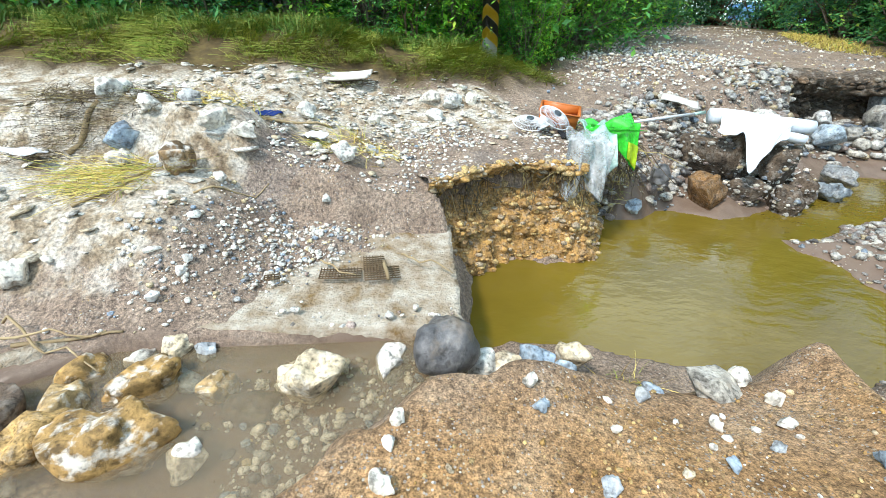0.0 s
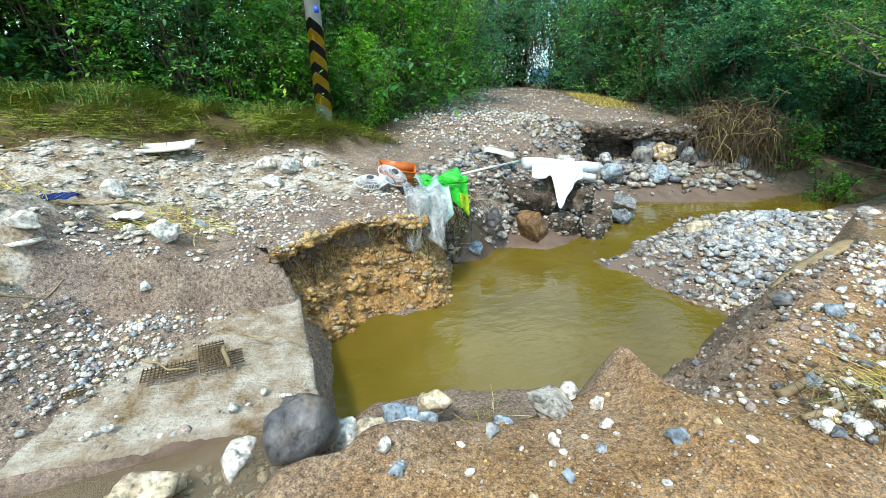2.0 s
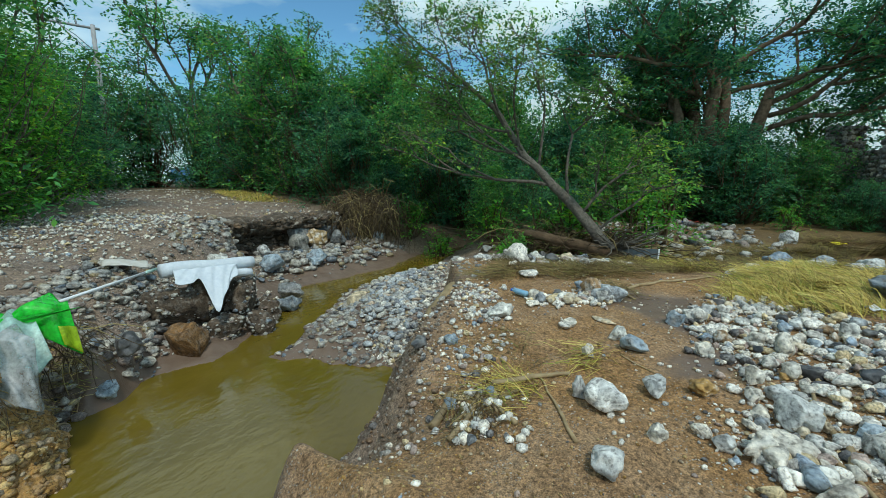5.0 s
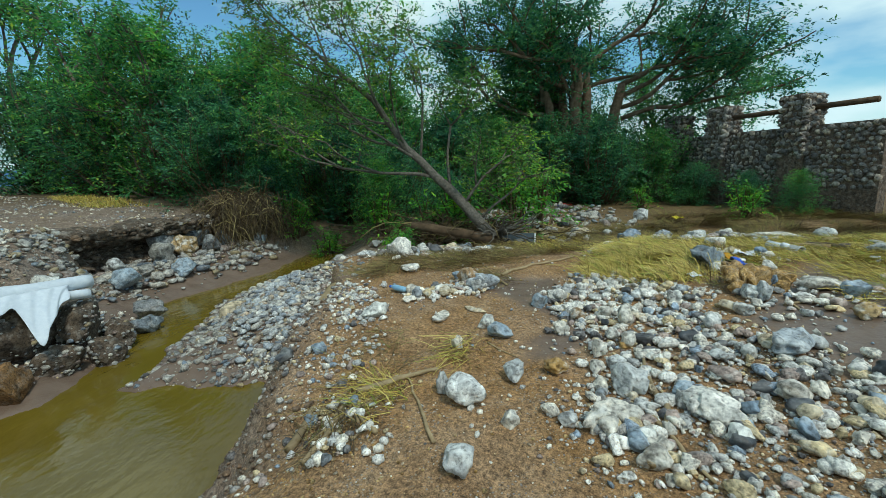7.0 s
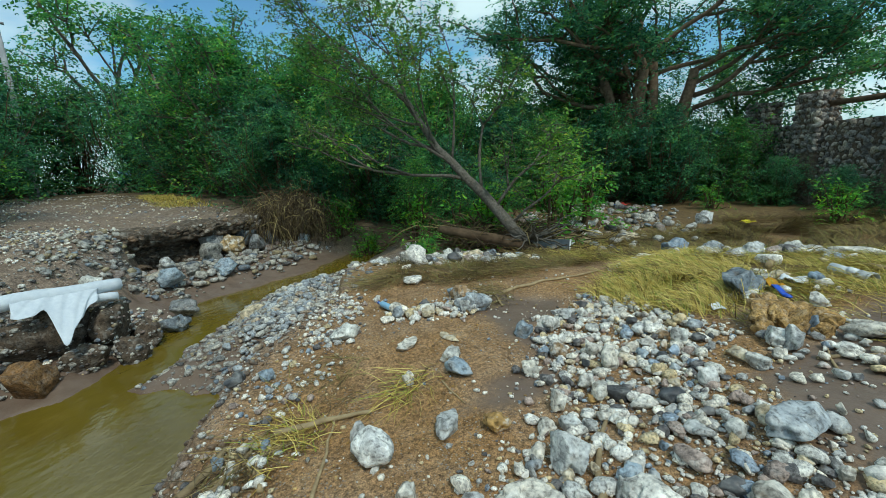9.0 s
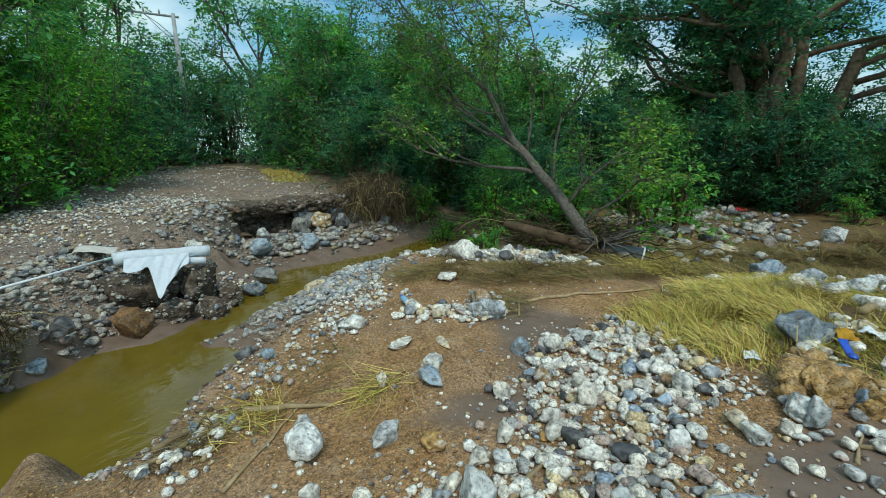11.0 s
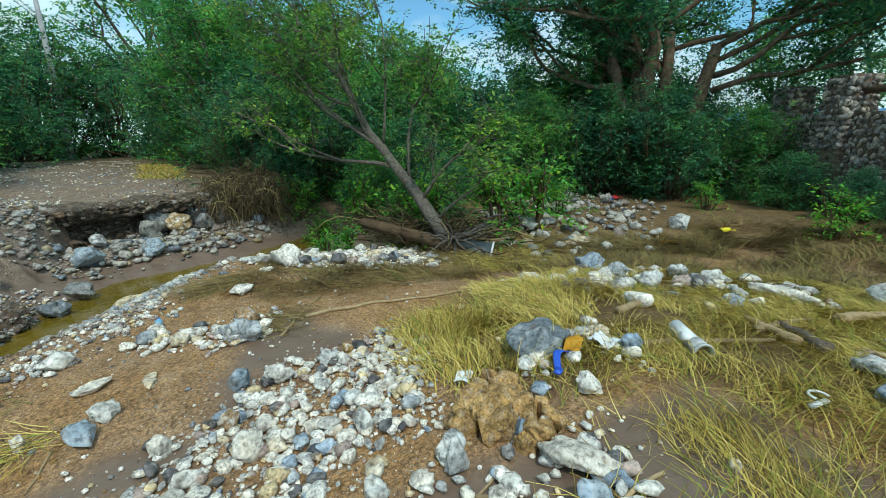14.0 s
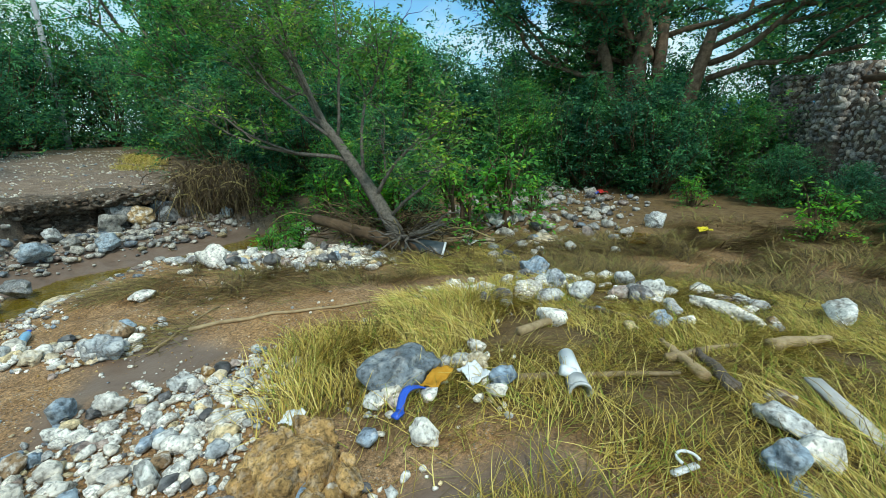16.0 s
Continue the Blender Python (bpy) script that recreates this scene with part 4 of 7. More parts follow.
for (ax, ay), (bx, by) in zip(PILLARS, PILLARS[1:]):
    L_, a = math.hypot(bx - ax, by - ay), math.atan2(by - ay, bx - ax)
    for row in range(13):
        n_ = int(L_ / 0.17)
        for c in range(n_):
            u = (c + 0.5 + 0.5 * (row % 2) * 0.6 + rs_.uniform(-0.3, 0.3)) / n_ * L_
            s_ = rs_.choice([0.13, 0.16, 0.19, 0.24]) * rs_.uniform(0.9, 1.1)
            if stones > 298 or (ax, ay) == PILLARS[0]:
                V, F = REST[rs_.randint(5)]
                p_ = np.array([ax + math.cos(a) * u - math.sin(a) * 0.17 - 19, ay + math.sin(a) * u + math.cos(a) * 0.17 + 7, 1.4 + row * 0.142 + rs_.uniform(-0.05, 0.05)])
                far_.append((V[:, rs_.permutation(3)] * s_ * 1.1 + p_, F))
                continue
            q = new("wall_stone", SHARE[rs_.randint(5)])
            q.parent = we
            q.matrix_local = Matrix.LocRotScale((ax + math.cos(a) * u - math.sin(a) * 0.17 - 19, ay + math.sin(a) * u + math.cos(a) * 0.17 + 7, 1.4 + row * 0.142 + rs_.uniform(-0.05, 0.05)),
                                                Euler((rs_.rand() * 6, rs_.rand() * 6, rs_.rand() * 6)), Vector((s_ * 1.15, s_ * 0.95, s_ * 1.05)))
            stones += 1
wf_ = obj("wall_stones", smooth(mesh_np("wall_stones", *join(far_))), WALLSTONE, we)
wf_["kind"] = "stuff"
for px, py in PILLARS[1:4]:
    pe = empty("stone_pillar", pose(px, py, -0.8, 0, 0, 28), "square field-stone pillar rising above the wall", "pillar", "wall pillars")
    bm = bmesh.new()
    bmesh.ops.create_cube(bm, size=1)
    bmesh.ops.transform(bm, matrix=Matrix.LocRotScale((0, 0, 2.1), None, (0.72, 0.72, 4.15)), verts=bm.verts)
    part("mortar_core", bm, DARKEARTH, pe, flat=True)
    for row in range(12):
        for c in range(24):
            side, u = c // 6, (c % 6 - 2.5) * 0.15
            s_ = rs_.choice([0.12, 0.15, 0.18, 0.22])
            u += rs_.uniform(-0.04, 0.04)
            cx_, cy_ = [(u, 0.36), (u, -0.36), (0.36, u), (-0.36, u)][side]
            q = new("pillar_stone", SHARE[rs_.randint(5)])
            q.parent = pe
            q.matrix_local = Matrix.LocRotScale((cx_, cy_, 2.33 + row * 0.158 + rs_.uniform(-0.04, 0.04)), Euler((rs_.rand() * 6, rs_.rand() * 6, rs_.rand() * 6)), Vector((s_, s_, s_)) * 1.15)
for (ax, ay), (bx, by) in zip(PILLARS, PILLARS[1:3]):
    bm = bmesh.new()
    bmesh.ops.create_cone(bm, segments=10, radius1=0.085, radius2=0.085, depth=1, cap_ends=True)
    d = Vector((bx - ax, by - ay, 0))
    bmesh.ops.transform(bm, matrix=Matrix.Translation(((ax + bx) / 2 - 19, (ay + by) / 2 + 7, 3.75)) @ d.to_track_quat("Z", "Y").to_matrix().to_4x4() @ Matrix.Diagonal((1, 1, d.length - 0.7, 1)), verts=bm.verts)
    part("rail", bm, BARKDARK, we, "dark wooden pole rail")

# ---- utility pole beyond the trees ----
up_ = empty("utility_pole", pose(18.7, 39.5, 0), "tall grey concrete utility pole above the treetops", "pole")
GREYPOLE = simple_mat("weathered_concrete_pole", (0.3, 0.31, 0.33), (0.42, 0.43, 0.45), 3, 0.85, 0.2)
obj("shaft", smooth(mesh_np("shaft", *tube([(0, 0, -0.3), (0.02, 0, 6), (0, 0, 13.3)], [0.24, 0.2, 0.15], 12))), GREYPOLE, up_)
obj("crossarm", mesh_np("crossarm", *tube([(0.4, -0.15, 13.05), (-1.3, 0.5, 13.05), (-3.0, 1.15, 13.05)], [0.1, 0.1, 0.1], 4)), GREYPOLE, up_)
for dz in (0, 0.35):
    obj("brace", mesh_np("brace", *tube([(-0.05, 0.02, 11.0 + dz), (-1.0, 0.38, 12.0 + dz), (-1.9, 0.72, 13.0)], [0.04, 0.04, 0.04], 6)), GREYPOLE, up_)
for u in (-0.9, -1.9, -2.8):
    obj("insulator", smooth(mesh_np("insulator", *tube([(u, -u * 0.38, 13.12), (u, -u * 0.38, 13.3), (u, -u * 0.38, 13.45)], [0.05, 0.08, 0.05], 8))), GREYPOLE, up_)

# ---- hills on the horizon ----
az = np.linspace(radians(-75), radians(60), 200)
rows_ = []
for k, (r, f) in enumerate([(700, 0.0), (900, 0.5), (1150, 1.0), (1400, 0.6)]):
    ridge = 26 + 22 * fbm(az * 6, az * 0 + 3, 8, 4) + 10
    rows_.append(np.stack([np.cos(az) * r, np.sin(az) * r, ridge * f * 1.1 - 2], 1))
V = np.concatenate(rows_)
w = len(az)
i = (np.arange(3)[:, None] * w + np.arange(w - 1)[None, :]).ravel()
# distance haze is painted in as a blue base colour; there is no atmosphere
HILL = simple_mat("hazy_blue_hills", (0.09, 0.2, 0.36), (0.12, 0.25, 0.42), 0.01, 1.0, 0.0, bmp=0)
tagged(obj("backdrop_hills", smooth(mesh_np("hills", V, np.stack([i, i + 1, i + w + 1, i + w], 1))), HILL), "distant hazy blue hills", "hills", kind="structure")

# sunlit field sloping up beyond the wall
az = np.linspace(radians(-75), radians(-23), 60)
rows_ = [np.stack([np.cos(az) * r, np.sin(az) * r, h + 3 * f * fbm(az * 9, az * 0 + 1, 5, 3)], 1) for r, h, f in ((160, -4, 0), (220, 4, 0.3), (300, 10, 1))]
i = (np.arange(2)[:, None] * 60 + np.arange(59)[None, :]).ravel()
FIELD = simple_mat("grass_field", (0.14, 0.2, 0.03), (0.3, 0.3, 0.06), 0.08, 1.0, 0.0, bmp=0)
tagged(obj("backdrop_field", smooth(mesh_np("field", np.concatenate(rows_), np.stack([i, i + 1, i + 61, i + 60], 1))), FIELD), "distant yellow-green field on a slope", "field", kind="structure")

# ---- slab ----
bm = bmesh.new()
bmesh.ops.create_grid(bm, x_segments=60, y_segments=36, size=0.5)
for v in bm.verts:
    v.co = Vector((v.co.x * 2.6 - 1.24, v.co.y * 1.42 + 0.05, 0))
ext = bmesh.ops.extrude_face_region(bm, geom=bm.faces[:])
for g_ in ext["geom"]:
    if isinstance(g_, bmesh.types.BMVert):
        g_.co.z = 0.3
for v in bm.verts:
    p = v.co.copy()
    e = 0.02 * noise.noise(p * 4) + 0.012 * noise.noise(p * 15)
    v.co += Vector((e, e * 1.3, e * 0.7 if p.z > 0.2 else 0))
bmesh.ops.recalc_face_normals(bm, faces=bm.faces)
slab = part("concrete_slab", bm, CONCRETE)
slab.matrix_world = pose(0.07, 2.66, -0.62, 1.2, -0.6, 3.2)
tagged(slab, "broken pale concrete slab stained with ochre silt", "slab", kind="structure")

# ---- cut bank above the pool ----
BANK = stone_mat("ochre_conglomerate", [(0, (0.38, 0.22, 0.075)), (0.5, (0.44, 0.27, 0.1))], 0.12, 11, 0.95)


def cut_bank(name, corners, PZ, PIN, amp, top_drop, mat, label, seed, n_=170, m_=60, lift=0.5):
    """An undercut bank lofted along its foot: heights PZ, set back by PIN."""
    cp = np.array(corners)
    tt = np.concatenate([[0], np.cumsum(np.hypot(*np.diff(cp, axis=0).T))])
    ts = np.linspace(0, tt[-1], n_)
    cx, cy = np.interp(ts, tt, cp[:, 0]), np.interp(ts, tt, cp[:, 1])
    for _ in range(6):
        cx[1:-1], cy[1:-1] = (cx[:-2] + cx[1:-1] * 2 + cx[2:]) / 4, (cy[:-2] + cy[1:-1] * 2 + cy[2:]) / 4
    nx, ny = -np.gradient(cy), np.gradient(cx)
    ln = np.hypot(nx, ny)
    nx, ny = nx / ln, ny / ln
    u = np.linspace(0, 1, m_)
    k = len(PZ) - 1
    pz, pin = np.interp(u * k, np.arange(k + 1), PZ), np.interp(u * k, np.arange(k + 1), PIN)
    S, U = np.meshgrid(ts, u * 60)
    inn = pin[:, None] * (0.75 + 0.25 * ss(0, 0.7, S)) * (1 + 0.4 * fbm(S * 1.1, S * 0, seed + 5, 2)) - amp * (1.3 * fbm(S * 2.0, U * 0.1, seed) + fbm(S * 6, U * 0.35, seed + 1) + 0.7 * fbm(S * 18, U * 1.0, seed + 2, 2)) * (1 - 0.6 * ss(44, 52, U))
    bx, by = cx[None, :] + nx[None, :] * inn, cy[None, :] + ny[None, :] * inn
    gz = height(bx[-1], by[-1], False)
    bz = pz[:, None] + (gz[None, :] - top_drop - PZ[-1]) * ss(lift, 1.0, u)[:, None] + 0.3 * amp * fbm(S * 9, U * 0.5, seed + 3, 2)
    i = (np.arange(m_ - 1)[:, None] * n_ + np.arange(n_ - 1)[None, :]).ravel()
    tagged(obj(name, smooth(mesh_np(name, np.stack([bx.ravel(), by.ravel(), bz.ravel()], 1), np.stack([i, i + 1, i + n_ + 1, i + n_], 1))), mat), label, "bank", kind="structure")
    return bx, by, bz


bx_, by_, bz_ = cut_bank("earth_bank", [(-0.02, 3.2), (0.2, 3.3), (0.4, 3.48), (0.64, 3.68), (1.0, 3.74), (1.42, 3.72), (1.62, 3.82), (1.76, 4.15), (1.9, 4.5), (2.05, 4.85)],
                         [-1.15, -0.9, -0.72, -0.55, -0.42, -0.34, -0.28, -0.22, -0.15, -0.07, -0.03, 0.02, 0.09, 0.12, 0.13, 0.12], [0.0, 0.0, 0.05, 0.12, 0.18, 0.26, 0.37, 0.48, 0.53, 0.46, 0.35, 0.27, 0.26, 0.31, 0.5, 0.85],
                         0.09, 0.02, BANK, "undercut bank of ochre conglomerate washed out by the flood", 60, 190, 76, 0.86)
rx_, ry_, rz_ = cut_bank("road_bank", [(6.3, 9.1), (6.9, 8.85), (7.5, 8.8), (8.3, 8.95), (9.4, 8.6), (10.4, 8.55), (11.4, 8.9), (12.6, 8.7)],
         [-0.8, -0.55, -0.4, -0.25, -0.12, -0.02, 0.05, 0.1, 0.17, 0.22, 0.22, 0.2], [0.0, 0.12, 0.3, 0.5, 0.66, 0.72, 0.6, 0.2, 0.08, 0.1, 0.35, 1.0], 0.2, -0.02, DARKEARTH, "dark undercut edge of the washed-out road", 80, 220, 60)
top_ = bpy.data.objects["earth_bank"].data
top_.materials.append(GROUND)
for f_ in top_.polygons:
    f_.material_index = int(f_.index // 189 > 61)
# stones bedded in the bank
rs_ = np.random.RandomState(9)
vs, fs, o = [], [], 0
for k in range(4200):
    a, c = rs_.randint(3, 66), rs_.randint(2, 188)
    V, F = PEB[rs_.randint(6)]
    s_ = 0.018 + 0.1 * rs_.rand() ** 4
    vs.append(V * s_ * rs_.uniform(0.8, 1.2, 3) + np.array([bx_[a, c], by_[a, c], bz_[a, c]]))
    fs.append(F + o)
    o += len(V)
loose = []
for k in range(900):
    a, c = rs_.randint(61, 75), rs_.randint(2, 188)
    V, F = PEB[rs_.randint(6)]
    loose.append((V * (0.015 + 0.06 * rs_.rand() ** 4) * rs_.uniform(0.8, 1.2, 3) + np.array([bx_[a, c], by_[a, c], bz_[a, c]]), F))
tagged(obj("lip_gravel", smooth(mesh_np("lip_gravel", *join(loose))), COBBLE_SMALL), "loose grey gravel on top of the cut bank", "stones", kind="stuff")
BEDDED = stone_mat("bedded_pebble", [(0, (0.42, 0.25, 0.08)), (0.3, (0.32, 0.2, 0.085)), (0.55, (0.52, 0.37, 0.16)), (0.85, (0.4, 0.32, 0.22))], 0.1, 12)
tagged(obj("bank_pebbles", smooth(mesh_np("bank_pebbles", np.concatenate(vs), np.concatenate(fs))), BEDDED), "pebbles bedded in the cut earth bank", "stones", kind="stuff")
vs, fs, o = [], [], 0
for k in range(650):
    a, c = int(rs_.choice([rs_.randint(2, 30), rs_.randint(38, 56)])), rs_.randint(2, 218)
    V, F = PEB[rs_.randint(6)]
    s_ = 0.04 + 0.24 * rs_.rand() ** 4
    vs.append(V * s_ * rs_.uniform(0.8, 1.2, 3) + np.array([rx_[a, c], ry_[a, c], rz_[a, c]]))
    fs.append(F + o)
    o += len(V)
tagged(obj("road_edge_stones", smooth(mesh_np("road_edge_stones", np.concatenate(vs), np.concatenate(fs))), MUDGRAVEL), "grey stones bedded in the cut road edge", "stones", kind="stuff")

MUDCAKE = stone_mat("mud_caked_stone", [(0, (0.2, 0.11, 0.045)), (0.5, (0.26, 0.15, 0.06))], 0.1, 10, 0.9)
# ---- single rocks: x, y, size, material, shape, turn, sink, stretch ----
PALE, GREY = LIME, GREYROCK
CHUNK = stone_mat("broken_concrete", [(0, (0.4, 0.37, 0.32)), (0.5, (0.46, 0.43, 0.38))], 0.2, 9, 0.9)
EGG = stone_mat("white_river_rock", [(0, (0.6, 0.61, 0.62)), (0.5, (0.66, 0.66, 0.65))], 0.3, 9, 0.6)
CREAM = stone_mat("cream_boulder", [(0, (0.62, 0.52, 0.36)), (0.5, (0.66, 0.56, 0.4))], 0.2, 4, 0.7)
ONE = (1, 1, 1)
FLAT = (1, 1, 0.45)
TALL = (0.8, 0.8, 1.3)
pud_rocks = [(-1.78, 1.78, 0.23, PALE, 0), (-1.58, 1.82, 0.22, PALE, 1), (-1.42, 1.84, 0.15, GREY, 2), (-0.72, 1.62, 0.42, PALE, 3), (-0.3, 1.8, 0.25, PALE, 4),
             (-2.06, 1.62, 0.34, OCHRE, 5), (-1.64, 1.55, 0.37, OCHRE, 6), (-1.45, 1.66, 0.2, BLUE, 7), (-1.26, 1.6, 0.28, OCHRE, 0),
             (-1.94, 1.36, 0.36, OCHRE, 2), (-2.22, 1.3, 0.36, DARKEARTH, 3), (-1.55, 1.16, 0.5, OCHRE, 4), (-1.17, 1.15, 0.22, PALE, 5), (-2.02, 1.05, 0.26, OCHRE, 6), (-1.95, 1.18, 0.4, EARTH, 7)]
for i, (x, y, s, m, k) in enumerate(pud_rocks):
    stone("boulder", x, y, s, m, "fine", k, i * 67, {"pale_limestone": "pale lichen-spotted boulder sitting in shallow runoff", "ochre_stained_stone": "ochre-stained boulder half sunk in silty runoff"}.get(m.name, "dark wet boulder half sunk in silty runoff"), "boulder", "puddle boulders", 0.1)
stone("boulder", -1.04, 1.5, 0.3, DARKEARTH, "round", 1, 20, "purplish boulder just under the runoff", "boulder", "puddle boulders", 0.9)
stone("boulder", 0.05, 1.78, 0.4, DARK, "round", 2, 40, "large black boulder with white mineral veins", "boulder", sink=-0.1, z=-0.5, stretch=(0.95, 1.1, 1.35))
for i, (x, y, z, s, m) in enumerate([(0.3, 1.85, -0.6, 0.26, GREY), (0.46, 1.82, -0.62, 0.26, PALE), (0.66, 1.95, -0.66, 0.28, BLUE), (0.9, 2.0, -0.66, 0.27, PALE), (0.6, 1.72, -0.5, 0.2, GREY), (0.78, 1.8, -0.52, 0.16, BLUE)]):
    stone("boulder", x, y, s, m, "fine", i, i * 50, "rounded boulder wedged at the pool's edge", "boulder", "pool edge boulders", 0, ONE, z)
stone("concrete_chunk", 1.4, 1.38, 0.34, CHUNK, "angular", 1, 20, "rough grey chunk of broken concrete in the mud", "rubble", sink=0.55, stretch=(0.9, 1.2, 0.5), tilt=15)
small = [(-0.14, 0.97, 0.08), (-0.16, 0.86, 0.06), (0.43, 1.07, 0.07), (0.4, 1.18, 0.08), (-0.17, 0.7, 0.09), (0.61, 0.74, 0.08), (1.12, 1.42, 0.12), (1.54, 1.45, 0.13), (1.62, 1.3, 0.1), (0.95, 1.25, 0.08),
         (1.67, 0.86, 0.1), (0.72, 1.0, 0.05), (1.2, 1.1, 0.07), (1.35, 0.95, 0.06), (1.1, 0.85, 0.06), (1.5, 1.1, 0.08), (0.9, 0.8, 0.05), (2.35, 0.62, 0.07), (2.75, 0.95, 0.1), (2.85, 0.85, 0.09), (2.7, 0.8, 0.08), (2.45, 0.9, 0.06), (2.9, 0.72, 0.08)]
for i, (x, y, s) in enumerate(small):
    stone("stone", x, y, s, [PALE, GREY, BLUE, PALE][i % 4], "fine", i % 8, i * 83, "small pale stone pressed into the mud", "stone", "stones on the mud mound", 0.2)
left = [(-2.75, 2.16, 0.24, PALE), (-1.73, 2.27, 0.09, PALE), (-1.72, 2.36, 0.08, GREY), (-1.83, 2.07, 0.1, GREY), (-2.93, 3.75, 0.34, PALE), (-2.73, 3.45, 0.32, BLUE), (-1.95, 3.5, 0.26, PALE), (-2.24, 3.34, 0.2, GREY),
        (-2.13, 3.17, 0.36, OCHRE), (-2.3, 3.2, 0.22, GREY), (-1.69, 3.5, 0.18, PALE), (-0.9, 3.68, 0.26, PALE), (-1.83, 3.21, 0.14, PALE), (-2.5, 3.6, 0.2, PALE), (-2.6, 3.2, 0.24, PALE), (-2.2, 3.7, 0.18, GREY), (-1.2, 3.9, 0.14, PALE),
        (-0.7, 4.1, 0.14, GREY), (-1.5, 4.6, 0.24, PALE), (-0.8, 4.9, 0.2, PALE), (-2.4, 4.6, 0.28, PALE), (-3.2, 4.3, 0.3, PALE), (-0.1, 5.3, 0.26, GREY), (0.1, 5.6, 0.28, GREY), (0.35, 5.7, 0.24, PALE), (-0.2, 5.75, 0.26, PALE), (-1.0, 3.3, 0.1, GREY), (-0.6, 3.85, 0.1, PALE)]
for i, (x, y, s, m) in enumerate(left):
    stone("rock", x, y, s, m, "fine", i % 8, i * 71, "pale weathered rock lying on the scoured ground", "rock", "rocks on the scoured ground", 0.25)
bank = [(2.8, 5.08, -0.42, 0.36, DARK), (3.62, 5.35, -0.85, 0.66, MUDCAKE), (6.3, 6.3, -0.85, 0.5, WETROCK), (7.0, 7.6, -0.55, 0.62, BLUE), (8.7, 8.6, -0.42, 0.75, WETROCK), (9.5, 8.75, -0.4, 0.75, OCHRE), (10.0, 8.3, -0.4, 0.6, WETROCK), (8.2, 7.4, -0.6, 0.55, BLUE),
        (9.2, 9.1, -0.3, 0.8, WETROCK), (10.2, 9.0, -0.35, 0.8, WETROCK), (7.7, 7.9, -0.5, 0.4, WETROCK), (2.45, 4.95, -0.8, 0.28, BLUE), (5.7, 5.75, -0.85, 0.4, WETROCK), (7.6, 8.6, -0.4, 0.45, GREY), (5.2, 6.9, -0.1, 0.4, GREY), (10.8, 8.6, -0.4, 0.6, WETROCK), (11.3, 7.8, -0.45, 0.5, BLUE)]
for i, (x, y, z, s, m) in enumerate(bank):
    stone("boulder", x, y, s, m, "fine", (i * 3) % 8, i * 57, "wet grey boulder below the undercut road edge" if m is not MUDCAKE else "brown mud-caked boulder at the water's edge", "boulder", "stream boulders", 0.1, ONE, z)
stone("boulder", 6.4, 4.68, 0.64, CREAM, "round", 3, 30, "smooth cream-coloured boulder on the gravel bar", "boulder", sink=0.1, z=-0.84, stretch=(1.15, 0.9, 0.75))
stone("rock", 2.99, 0.02, 0.25, EGG, "round", 2, 60, "smooth egg-shaped white river rock on brown silt", "rock", "rocks on the silt terrace", 0.05, (1.0, 1.0, 1.15))
